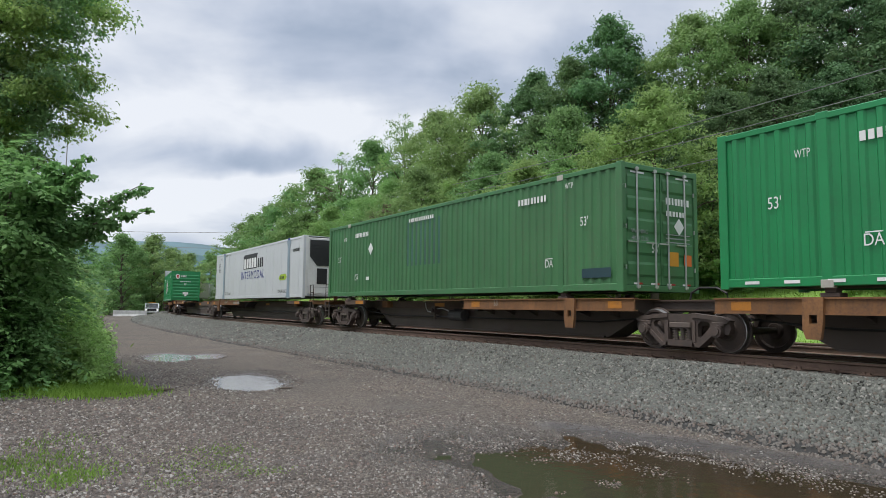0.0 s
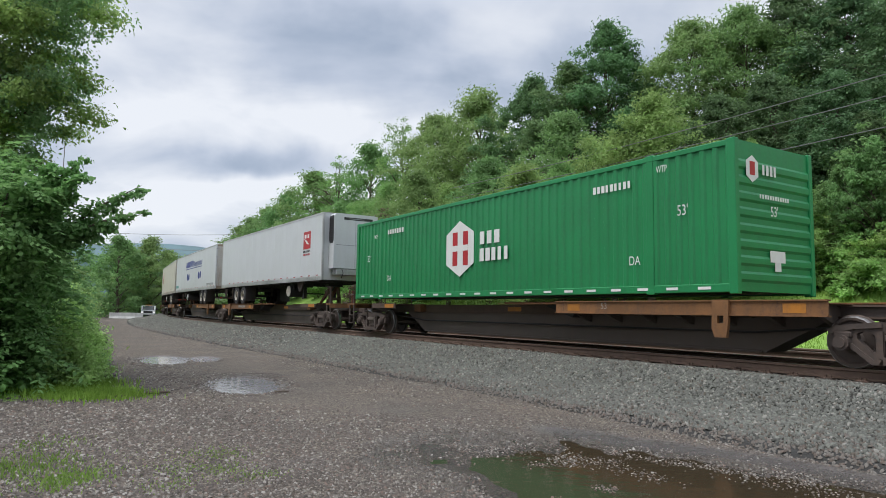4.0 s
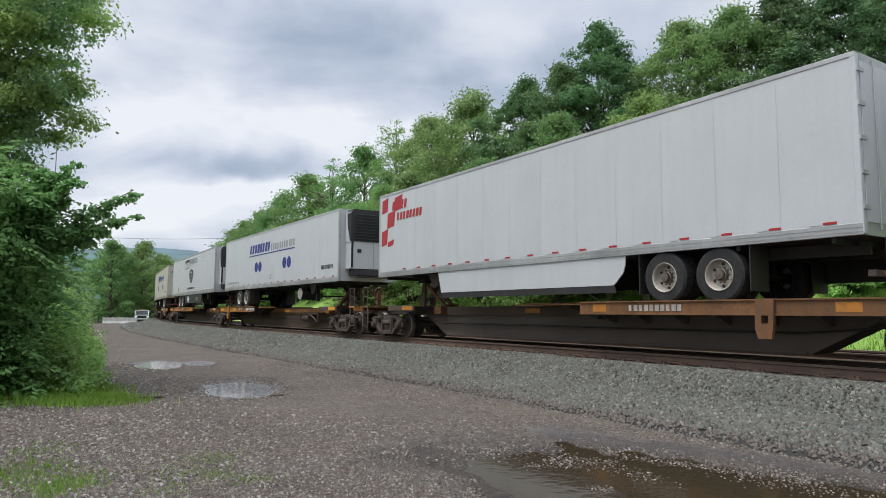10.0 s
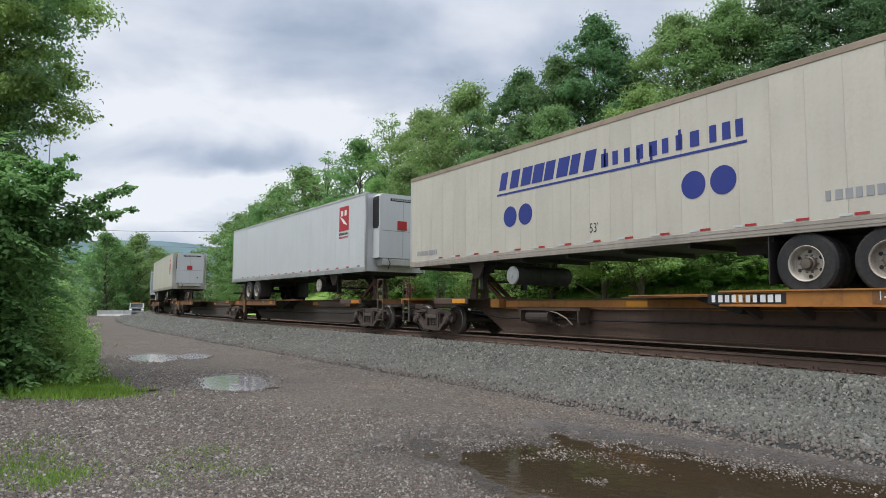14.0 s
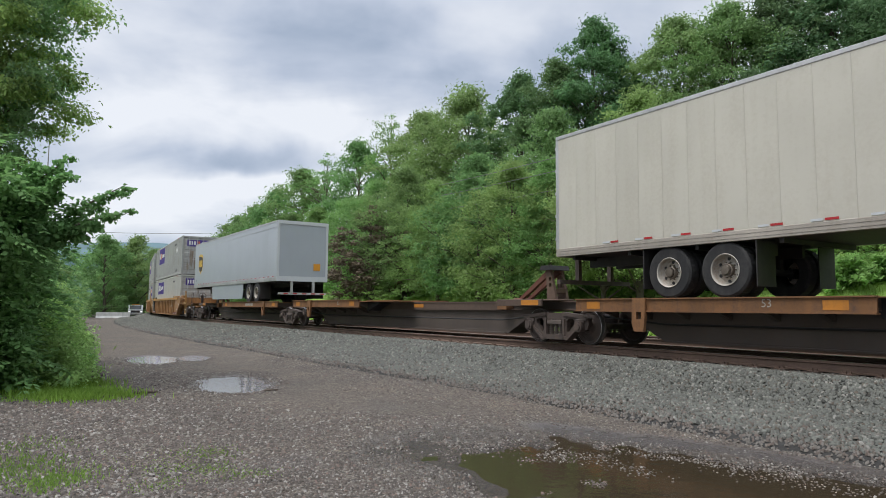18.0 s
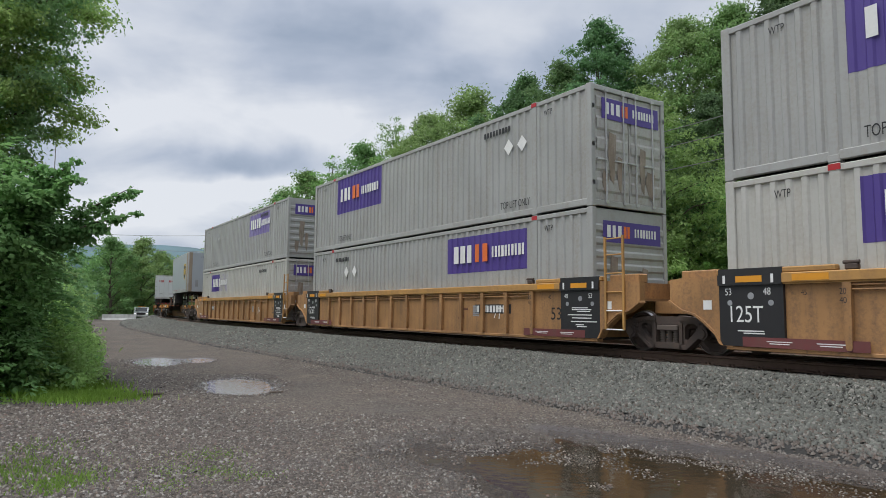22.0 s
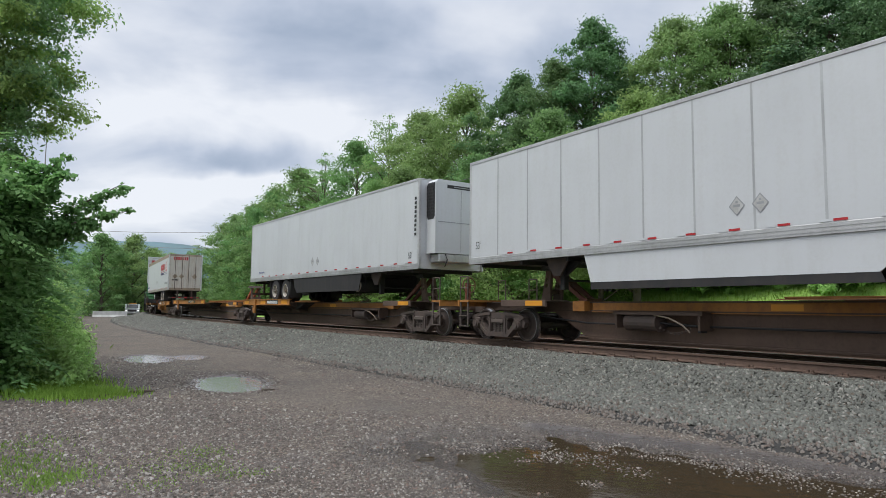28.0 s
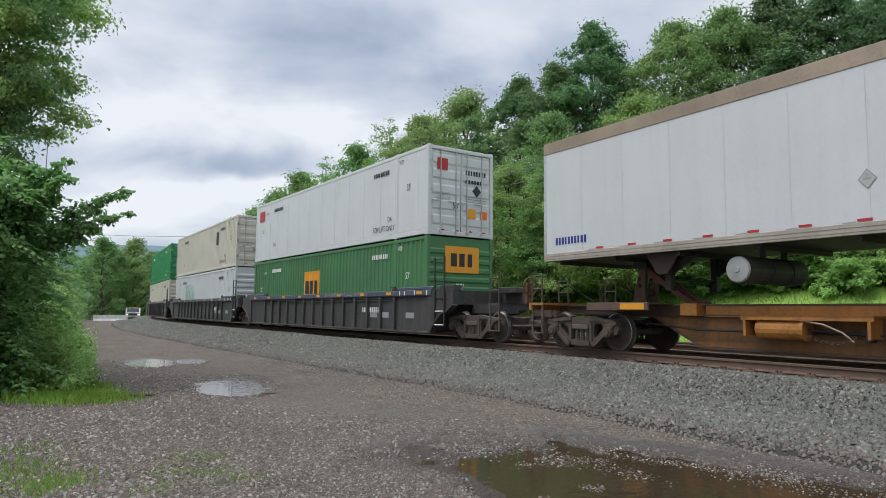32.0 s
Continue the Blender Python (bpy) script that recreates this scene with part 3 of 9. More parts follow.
def grass_amount(x, y):
    d, s = off_line(x, y)
    far = np.clip((d - 7.6) / 0.8, 0, 1)
    # the bushy side of the lane, its near fringe, and two tufts by the camera
    lane = np.clip((-(x + 0.56 * y) + 0.1 + 0.5 * waves(x, y, 1.1, 8)) / 1.2, 0, 1) * np.clip((y - 10.8) / 1.0, 0, 1)
    tuft = 0.55 * np.clip(1.2 - np.hypot((x + 4.1) / 0.5, (y - 6.8) / 0.55), 0, 1) + 0.5 * np.clip(1.1 - np.hypot((x + 3.4) / 0.32, (y - 6.35) / 0.4), 0, 1) + 0.40 * np.clip(1 - np.hypot((x + 2.3) / 0.5, (y - 7.1) / 0.7), 0, 1)
    away = np.clip((np.hypot(x, y) - 150) / 30, 0, 1)
    back = np.clip((1 - y) / 3, 0, 1) * (d < -4)
    return np.clip(far + lane + 0.8 * tuft + away + 0.3 * back, 0, 1)


def make_ground():
    gx, gy = spread(-11, 6, 0.15, 2600, 1.09), spread(4.5, 24, 0.15, 2600, 1.09)
    X, Y = np.meshgrid(gx, gy, indexing="ij")
    Z = ground_height(X, Y)
    nx, ny = X.shape
    i = np.arange(nx * ny).reshape(nx, ny)
    faces = np.stack([i[:-1, :-1], i[1:, :-1], i[1:, 1:], i[:-1, 1:]], -1).reshape(-1, 4)
    me = array_mesh("ground", np.stack([X, Y, Z], -1).reshape(-1, 3), faces)
    me.polygons.foreach_set("use_smooth", [True] * len(me.polygons))
    g = grass_amount(X, Y)
    w = np.clip(2.4 * (puddle_depth(X, Y) + 0.32), 0, 1)
    for name, val in (("grass", g), ("wet", w), ("silt", np.clip(mud_strip(X, Y) * 1.15 - 0.25 + 0.6 * waves(X, Y, 2.6, 23), 0, 0.85))):
        me.attributes.new(name, "FLOAT", "POINT").data.foreach_set("value", val.astype(np.float32).ravel())
    me.materials.append(gravel_material())
    tagged(new("ground", me), "grey-brown gravel lane with wet hollows and a grassy far bank", "ground", kind="structure")


def water_material(name, col, rough):
    m = bpy.data.materials.new(name)
    m.use_nodes = True
    nt = m.node_tree
    b = nt.nodes["Principled BSDF"]
    b.inputs["Base Color"].default_value = (*col, 1)
    b.inputs["Roughness"].default_value = rough
    b.inputs["IOR"].default_value = 1.33
    N, L = nt.nodes.new, nt.links.new
    n, bp, tc = N("ShaderNodeTexNoise"), N("ShaderNodeBump"), N("ShaderNodeTexCoord")
    n.inputs["Scale"].default_value = 7
    n.inputs["Detail"].default_value = 1
    bp.inputs["Strength"].default_value = 0.12
    bp.inputs["Distance"].default_value = 0.02
    L(tc.outputs["Object"], n.inputs["Vector"]); L(n.outputs[0], bp.inputs["Height"]); L(bp.outputs[0], b.inputs["Normal"])
    return m


def make_puddles():
    muddy = water_material("muddy_rain_water", (0.036, 0.027, 0.016), 0.10)
    # small puddles: silty water, its base colour also paled to stand for reflected sky
    silty = water_material("sky_tinted_silty_water", (0.25, 0.245, 0.25), 0.06)
    pale = water_material("sky_paled_silty_water", (0.36, 0.355, 0.37), 0.07)
    for i, (x, y, a, b, turn) in enumerate(PUDDLES):
        g = Geo()
        ring = [(x + 1.35 * (a * math.cos(t) * math.cos(turn) - b * math.sin(t) * math.sin(turn)),
                 y + 1.35 * (a * math.cos(t) * math.sin(turn) + b * math.sin(t) * math.cos(turn)), -0.052 + 0.022 * (i > 0) - 0.005 * (i == 3)) for t in np.linspace(0, 2 * math.pi, 40, endpoint=False)]
        g.add(ring, [tuple(range(40))])
        me = g.mesh("puddle")
        me.materials.append((muddy, silty, pale, pale)[i])
        tagged(new("puddle", me), ("shallow brown rain puddle lying in the gravel" if i == 0 else "small silty rain puddle in the gravel, paled for reflected sky"), "puddle", "puddles in the lane")


def pebble_mesh(name, P, size, material, seed, flat=0.65):
    """Angular stones of eight faces each at the places P."""
    r = np.random.RandomState(seed)
    n = len(P)
    base = np.array([(1, 0.1, -0.5), (-0.1, 1, -0.5), (-1, -0.1, -0.5), (0.1, -1, -0.5), (0.55, 0.35, 0.75), (-0.6, 0.3, 0.7), (0.05, -0.6, 0.8)], float)
    tri = np.array([(0, 1, 4), (1, 5, 4), (1, 2, 5), (2, 3, 5), (3, 6, 5), (3, 0, 6), (0, 4, 6), (4, 5, 6)])
    V = base[None] * r.uniform(0.65, 1.25, (n, 7, 1)) + r.uniform(-0.2, 0.2, (n, 7, 3))
    V[:, :, 2] *= flat
    a = r.uniform(0, 6.28, n)
    tx, ty = r.uniform(-0.6, 0.6, n), r.uniform(-0.6, 0.6, n)
    c, s = np.cos(a)[:, None], np.sin(a)[:, None]
    X = V[:, :, 0] * c - V[:, :, 1] * s
    Y = V[:, :, 0] * s + V[:, :, 1] * c
    Z = V[:, :, 2] + X * tx[:, None] + Y * ty[:, None]
    W = np.stack([X, Y, Z], -1) * np.asarray(size)[:, None, None] + P[:, None, :]
    F = (tri[None] + 7 * np.arange(n)[:, None, None]).reshape(-1, 3)
    me = array_mesh(name, W.reshape(-1, 3), F)
    me.materials.append(material)
    return new(name, me)


def make_track():
    # ballast bed, swept along the line
    prof = [(-4.9, -0.10), (-4.5, 0.03), (-3.3, 0.13), (-2.7, 0.24), (-1.75, 0.55), (-1.45, 0.575), (-1.3, 0.555), (5.9, 0.555), (6.2, 0.55), (7.2, 0.2), (7.9, 0.1)]
    ss = np.arange(-150, 330, 1.0)
    V, n = [], len(prof)
    for s in ss:
        x, y, h = on_line(s)
        for d, z in prof:
            V.append((x + d * math.cos(h), y + d * math.sin(h), z))
    F = [(i * n + j, i * n + j + 1, (i + 1) * n + j + 1, (i + 1) * n + j) for i in range(len(ss) - 1) for j in range(n - 1)]
    # near-black bed colour stands for the shade in the gaps between loose stones
    stone = mat("gap_shade_stone", (0.026, 0.025, 0.023), 0.9, dirt=(0.035, 0.03, 0.024), amount=0.5, scale=1.4, streak=0, bump=0.9, var=0.3)
    me = bpy.data.meshes.new("ballast_bed")
    me.from_pydata(V, [], F)
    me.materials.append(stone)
    tagged(new("ballast_bed", me), "raised crushed-stone ballast bed, near black for shade between the stones", "ballast", kind="structure")
    # loose stones on the bed's top and shoulders
    r = np.random.RandomState(3)
    loose = stone_mat("loose_grey_stone", [(0.044, 0.044, 0.038), (0.140, 0.143, 0.125), (0.092, 0.095, 0.083), (0.116, 0.120, 0.105), (0.088, 0.074, 0.059), (0.108, 0.112, 0.099), (0.058, 0.058, 0.050), (0.099, 0.102, 0.089), (0.071, 0.074, 0.066), (0.129, 0.130, 0.112), (0.079, 0.080, 0.070), (0.104, 0.109, 0.097), (0.198, 0.192, 0.171), (0.096, 0.082, 0.068)])
    worn = stone_mat("dusty_brown_stone", [(0.095, 0.080, 0.068), (0.130, 0.112, 0.096), (0.082, 0.066, 0.055), (0.118, 0.092, 0.076), (0.135, 0.122, 0.108), (0.112, 0.080, 0.066), (0.105, 0.096, 0.084), (0.150, 0.132, 0.115)])
    for name, material, label, seed, zones in (
            ("ballast_stones", loose, "loose angular grey ballast stones beside the rails", 4, (
                (0, 14, -3.3, -1.2, 36000, 0.027), (14, 28, -3.3, -1.2, 22000, 0.033), (28, 60, -3.3, -1.1, 14000, 0.05), (60, 120, -4.5, -0.9, 9000, 0.085), (0, 14, -4.3, -3.2, 10000, 0.030),
                (14, 28, -4.3, -3.2, 7000, 0.035), (28, 60, -4.4, -3.2, 5000, 0.05), (2, 40, -0.6, 0.65, 4000, 0.04), (2, 40, 0.85, 3.4, 2500, 0.05))),
            ("ballast_fines", worn, "brown dust-stained ballast stones at the foot of the bed", 14, (
                (0, 14, -4.7, -3.1, 9000, 0.023), (14, 28, -4.6, -3.0, 5000, 0.029), (28, 60, -4.6, -2.9, 2500, 0.045), (0, 28, -1.32, -0.84, 5200, 0.024)))):
        P, S = [], []
        for lo, hi, d0, d1, cnt, sz in zones:
            s, d = r.uniform(lo, hi, cnt), r.uniform(d0, d1, cnt)
            if d1 < -3 and name == "ballast_stones":
                d = d1 + (d0 - d1) * r.uniform(0, 1, cnt) ** 1.5
            z = np.interp(d, [p[0] for p in prof], [p[1] for p in prof]) + 0.02 * waves(s, d, 2.3, 41)
            x, y, h = np.interp(s, ARC, LINE_X), np.interp(s, ARC, LINE_Y), np.interp(s, ARC, HEAD)
            P.append(np.stack([x + d * np.cos(h), y + d * np.sin(h), z + 0.006 + r.uniform(0, 0.9, cnt) * sz], -1))
            S.append(sz * r.uniform(0.6, 1.35, cnt))
        tagged(pebble_mesh(name, np.concatenate(P), np.concatenate(S), material, seed, 0.8), label, "ballast", kind="stuff")
    # rails: foot, web and head
    rust = mat("rusty_rail_steel", (0.150, 0.096, 0.070), 0.75, dirt=(0.05, 0.038, 0.032), amount=0.5, bump=0.15)
    rp = [(-0.075, 0), (0.075, 0), (0.075, 0.014), (0.012, 0.035), (0.010, 0.125), (0.037, 0.138), (0.037, 0.172), (0.028, 0.18),
          (-0.028, 0.18), (-0.037, 0.172), (-0.037, 0.138), (-0.010, 0.125), (-0.012, 0.035), (-0.075, 0.014)]
    for middle, side in ((0, -1), (0, 1), (4.3, -1), (4.3, 1)):
        V, F, n = [], [], len(rp)
        rs = np.arange(-150, 330, 1.5)
        for s in rs:
            x, y, h = on_line(s)
            for a, z in rp:
                d = middle + side * 0.755 + a
                V.append((x + d * math.cos(h), y + d * math.sin(h), RAIL - 0.18 + z))
        F = [(i * n + j, i * n + (j + 1) % n, (i + 1) * n + (j + 1) % n, (i + 1) * n + j) for i in range(len(rs) - 1) for j in range(n)]
        me = bpy.data.meshes.new("rail")
        me.from_pydata(V, [], F)
        me.materials.append(rust)
        me.materials.append(STEEL)
        me.polygons.foreach_set("material_index", [1 if (i % n) == 7 else 0 for i in range(len(F))])
        tagged(new("rail", me), "long rust-brown steel rail with a bright worn top", "rail", "rails of the track", "structure")
    # sleepers
    wood = mat("weathered_sleeper_wood", (0.085, 0.06, 0.045), 0.9, dirt=(0.05, 0.04, 0.035), amount=0.6, bump=0.5, streak=0)
    sm = Geo().box(-1.3, -0.115, -0.16, 1.3, 0.115, 0, 0.012).mesh("sleeper")
    sm.materials.append(wood)
    pl = Geo().box(-0.18, -0.1, 0, 0.18, 0.1, 0.014, 0.003)
    for k in (-0.12, 0.12):
        pl.box(k - 0.02, -0.06, 0.014, k + 0.02, -0.02, 0.05).box(k - 0.02, 0.02, 0.014, k + 0.02, 0.06, 0.05)
    pm = pl.mesh("tie_plate")
    pm.materials.append(rust)
    for i, s in enumerate(np.arange(-6, 110, 0.55)):
        p = beside(s, random.uniform(-0.03, 0.03), RAIL - 0.19 + 0.004)
        ob = tagged(new("sleeper", sm), "dark weathered wooden sleeper half sunk in ballast", "sleeper", "sleepers of the track", "structure")
        ob.matrix_basis = pose(*p, 0, 0, math.degrees(on_line(s)[2]) + random.uniform(-1, 1))
        if i % 2 == 0 and s < 60:
            far = tagged(new("sleeper", sm), "dark weathered wooden sleeper half sunk in ballast", "sleeper", "sleepers of the track", "structure")
            far.matrix_basis = pose(*beside(s, 4.3, RAIL - 0.186), 0, 0, math.degrees(on_line(s)[2]))
        if s < 45:
            for side in (-0.755, 0.755):
                q = new("tie_plate", pm)
                q.parent = ob
                q.matrix_basis = pose(side, 0, 0)


def make_gravel():
    r = np.random.RandomState(9)
    gm = stone_mat("lane_gravel_stone", [(0.055, 0.046, 0.040), (0.210, 0.194, 0.172), (0.116, 0.098, 0.082), (0.156, 0.143, 0.125), (0.142, 0.101, 0.081), (0.259, 0.245, 0.221), (0.094, 0.078, 0.066), (0.166, 0.150, 0.132), (0.071, 0.060, 0.052), (0.145, 0.121, 0.104), (0.123, 0.109, 0.095), (0.134, 0.129, 0.123), (0.177, 0.160, 0.142), (0.132, 0.098, 0.082), (0.109, 0.086, 0.073), (0.149, 0.123, 0.107)])
    y = 4.6 + (r.uniform(0, 1, 145000) ** 1.75) * 17
    x = r.uniform(-0.74, 0.70, 145000) * (y + 0.6)
    d, s = off_line(x, y)
    pd = puddle_depth(x, y)
    clump = waves(x, y, 3.2, 31) + 0.6 * waves(x, y, 9, 32)
    wade = (pd > 0.05) & (pd < 0.8) & (clump > 0.30 + 0.35 * pd) & (x > -1) & (r.uniform(0, 1, x.size) < 0.8)
    keep = (d < -4.3) & ((pd < 0.12) | wade) & (mud_strip(x, y) < r.uniform(0.12, 1.15, x.size))
    track_wear = waves(x, y, 0.55, 12) + 0.8 * waves(x, y, 2.0, 13)
    worn = np.clip(1.2 - np.abs(x + 0.52 * y - 4.6) / 1.5, 0, 1) + np.clip((y - 9.8 + 0.8 * waves(x, y, 0.8, 14)) / 2.0, 0, 0.75)
    rim = ((pd > -0.5) & (pd < 0.16)) | wade
    keep &= (rim | (r.uniform(-0.9, 0.8, x.size) < 0.75 - 0.7 * track_wear - 1.15 * worn)) & (grass_amount(x, y) < r.uniform(0.3, 1.2, x.size))
    x, y, pd = x[keep], y[keep], pd[keep]
    size = (0.0092 + 0.021 * r.uniform(0, 1, x.size) ** 1.9) * np.clip(0.85 + 0.25 * waves(x, y, 0.7, 15) - 0.06 * x, 0.7, 1.3)
    z = np.maximum(ground_height(x, y), np.where(pd > 0.1, -0.054, -9))
    # spits of stones that stand out of the big puddle, and the stony rim towards the silt
    X, Y, Z, S = [x], [y], [z], [size]
    for ax, ay, bx, by, wide, n in ((1.45, 8.15, 2.3, 6.85, 0.13, 260), (2.2, 8.05, 3.9, 6.75, 0.11, 560), (3.1, 7.0, 4.4, 5.9, 0.14, 240), (0.2, 7.9, 1.3, 8.5, 0.22, 520), (1.0, 7.4, 1.7, 7.7, 0.12, 120)):
        t = r.uniform(0, 1, n)
        px, py = ax + (bx - ax) * t + r.normal(0, wide, n), ay + (by - ay) * t + r.normal(0, wide, n)
        X.append(px); Y.append(py); Z.append(np.maximum(ground_height(px, py), -0.056)); S.append(r.uniform(0.008, 0.019, n))
    x, y, z, size = (np.concatenate(q) for q in (X, Y, Z, S))
    ob = pebble_mesh("gravel", np.stack([x, y, z + 0.002], -1), size, gm, 10, 0.6)
    tagged(ob, "loose crushed gravel strewn over the lane", "gravel", kind="stuff")


make_ground()
make_puddles()
make_track()
make_gravel()


# ---------------------------------------------------------------- plants
BARK = mat("grey_brown_bark", (0.11, 0.085, 0.065), 0.9, dirt=(0.05, 0.045, 0.035), amount=0.5, scale=2, bump=0.6)
LEAF_MID = leaf_mat("mid_green_leaves", (0.142, 0.252, 0.086), (0.226, 0.362, 0.140), 0.5)
LEAF_DARK = leaf_mat("dark_green_leaves", (0.095, 0.190, 0.080), (0.158, 0.280, 0.118), 0.48)
# darker leaf green: the deep shade of the wood is put into the colour
LEAF_DEEP = leaf_mat("shade_darkened_leaves", (0.074, 0.140, 0.062), (0.124, 0.208, 0.092), 0.42)
LEAF_LIGHT = leaf_mat("light_green_leaves", (0.172, 0.295, 0.086), (0.262, 0.400, 0.145), 0.5)
LEAF_FRESH = leaf_mat("fresh_green_leaves", (0.235, 0.410, 0.110), (0.365, 0.550, 0.200), 0.55)
LEAF_BROWN = leaf_mat("browned_needles", (0.120, 0.105, 0.066), (0.190, 0.160, 0.105), 0.25)
MOSS = leaf_mat("low_yellow_green_weeds", (0.145, 0.225, 0.045), (0.240, 0.340, 0.080), 0.4)
GRASS = leaf_mat("grass_blades", (0.165, 0.280, 0.040), (0.275, 0.410, 0.080), 0.4)


def leaves(C, R, n, size, seed, narrow=0.5, droop=0.25, small=False, flat=0.45):
    """n leaf blades over clumps with centres C and radii R; corners and faces. small: three-cornered ones."""
    r = np.random.RandomState(seed)
    w = (R[:, 0] * R[:, 2])
    k = r.choice(len(C), n, p=w / w.sum())
    u = r.normal(size=(n, 3))
    u /= np.linalg.norm(u, axis=1, keepdims=True)
    rad = np.abs(r.normal(0.64, 0.30, (n, 1)))
    P = C[k] + u * R[k] * rad
    nrm = u * 0.6 + r.normal(size=(n, 3)) * 0.5 + np.array([0, 0, flat])
    nrm /= np.linalg.norm(nrm, axis=1, keepdims=True)
    lon = np.cross(nrm, r.normal(size=(n, 3)))
    lon[:, 2] -= droop
    lon /= np.linalg.norm(lon, axis=1, keepdims=True)
    sid = np.cross(nrm, lon)
    sid /= np.linalg.norm(sid, axis=1, keepdims=True)
    ln = size * r.uniform(0.6, 1.35, (n, 1))
    a, b = lon * ln, sid * ln * narrow
    bend = nrm * ln * 0.18
    if small:
        V = np.stack([P - a * 0.5 - b * 0.15, P + b * 0.75 + a * 0.05 + bend * 0.4, P + a * 0.55 - b * 0.25 - bend], 1)
        return V.reshape(-1, 3), np.arange(3 * n).reshape(-1, 3)
    V = np.stack([P - a * 0.5, P + b * 0.5 + bend * 0.4, P + a * 0.5 - bend, P - b * 0.5 + bend * 0.4], 1)
    return V.reshape(-1, 3), np.arange(4 * n).reshape(-1, 4)


def crown_clumps(seed, height, radius, low, count, top=0.75):
    """Clump centres that fill an uneven crown from low to the top."""
    r = np.random.RandomState(seed)
    C, R = [], []
    lobes = [(r.uniform(0, 6.28), r.uniform(0.65, 1.2)) for _ in range(5)]
    while len(C) < count:
        t = r.uniform(0, 1)
        z = low + (height - low) * t
        prof = (math.sin(math.pi * min(1, t * 0.62 + 0.30)) ** 0.75) * (1 if t < top else max(0.15, 1 - (t - top) / (1 - top) * 0.75))
        a = r.uniform(0, 6.28)
        lob = 1 + 0.28 * math.sin(2 * a + lobes[0][0]) * lobes[0][1] * 0.6 + 0.22 * math.sin(3 * a + 5 * t + lobes[1][0])
        rr = radius * prof * lob * r.uniform(0.12, 1.0) ** 0.55
        C.append((rr * math.cos(a), rr * math.sin(a), z + r.uniform(-0.5, 0.5) - 0.10 * rr))
        k = radius * r.uniform(0.08, 0.24)
        R.append((k, k, k * r.uniform(0.38, 0.75)))
    return np.array(C), np.array(R)


def fronds(C, R, n, seed, size=0.13, pairs=6, drop=0.5):
    """Feathered leaves: pairs of leaflets along a drooping stalk."""
    r = np.random.RandomState(seed)
    w = R[:, 0] * R[:, 2]
    k = r.choice(len(C), n, p=w / w.sum())
    u = r.normal(size=(n, 3))
    u[:, 2] = np.abs(u[:, 2]) * 0.8 - 0.25
    u /= np.linalg.norm(u, axis=1, keepdims=True)
    P = C[k] + u * R[k] * np.abs(r.normal(0.75, 0.28, (n, 1)))
    out = u + r.normal(size=(n, 3)) * 0.35
    out[:, 2] *= 0.5
    out /= np.linalg.norm(out, axis=1, keepdims=True)
    sid = np.cross(out, np.array([0, 0, 1.0]))
    sid /= np.linalg.norm(sid, axis=1, keepdims=True) + 1e-9
    V = []
    ln = size * r.uniform(0.75, 1.25, (n, 1))
    for i in range(pairs):
        t = (i + 0.6) / pairs
        along = 3.4 * ln * t
        Q = P + out * along + np.array([0, 0, -1.0]) * along * drop * t
        for s in (-1, 1):
            d = sid * s * 0.8 + out * 0.55 + np.array([0, 0, -0.35]) + r.normal(size=(n, 3)) * 0.15
            d /= np.linalg.norm(d, axis=1, keepdims=True)
            b = np.cross(d, np.array([0, 0, 1.0]) + r.normal(size=(n, 3)) * 0.3)
            b /= np.linalg.norm(b, axis=1, keepdims=True) + 1e-9
            L = ln * (1.1 - 0.5 * abs(t - 0.45))
            V.append(np.stack([Q, Q + d * L * 0.45 + b * L * 0.23, Q + d * L, Q + d * L * 0.45 - b * L * 0.23], 1))
    V = np.concatenate(V, 0)
    return V.reshape(-1, 3), np.arange(len(V) * 4).reshape(-1, 4)


def tree_parts(seed, height, radius, low, clumps, count, size, bare=0.0, narrow=0.5):
    """Trunk with limbs, and the crown, for one kind of tree."""
    r = random.Random(seed)
    C, R = crown_clumps(seed, height, radius, low, clumps)
    g = Geo()
    pts = [Vector((0, 0, -0.3))]
    for i in range(1, 9):
        pts.append(Vector((r.uniform(-0.2, 0.2) * i * 0.25, r.uniform(-0.2, 0.2) * i * 0.25, height * 0.88 * i / 8)))
    r0 = 0.017 * height + 0.03
    for i in range(8):
        g.cyl(pts[i], pts[i + 1], r0 * (1 - i / 8.6), 8, r0 * (1 - (i + 1) / 8.6), caps=False)
    for c in list(C)[:: max(1, len(C) // 34)]:
        c = Vector(c)
        t = max(0.12, min(0.84, (c.z - 0.28 * math.hypot(c.x, c.y) - 0.1 * height) / (height * 0.88)))
        i = min(7, int(t * 8))
        a = pts[i].lerp(pts[i + 1], t * 8 - i)
        mid = a.lerp(c, 0.5) + Vector((r.uniform(-0.2, 0.2), r.uniform(-0.2, 0.2), 0.12 * (c - a).length))
        k = r0 * 0.34 * (1 - t * 0.6)
        g.cyl(a, mid, k, 5, k * 0.6, caps=False)
        g.cyl(mid, c, k * 0.6, 5, k * 0.18, caps=False)
    if size < 0.0:
        V, F = fronds(C, R, count, seed + 1, -size, 5)
    else:
        V, F = leaves(C, R, count, size, seed + 1, narrow, small=True, flat=0.75)
    return g.mesh("trunk", smooth=True), array_mesh("crown", V, F)


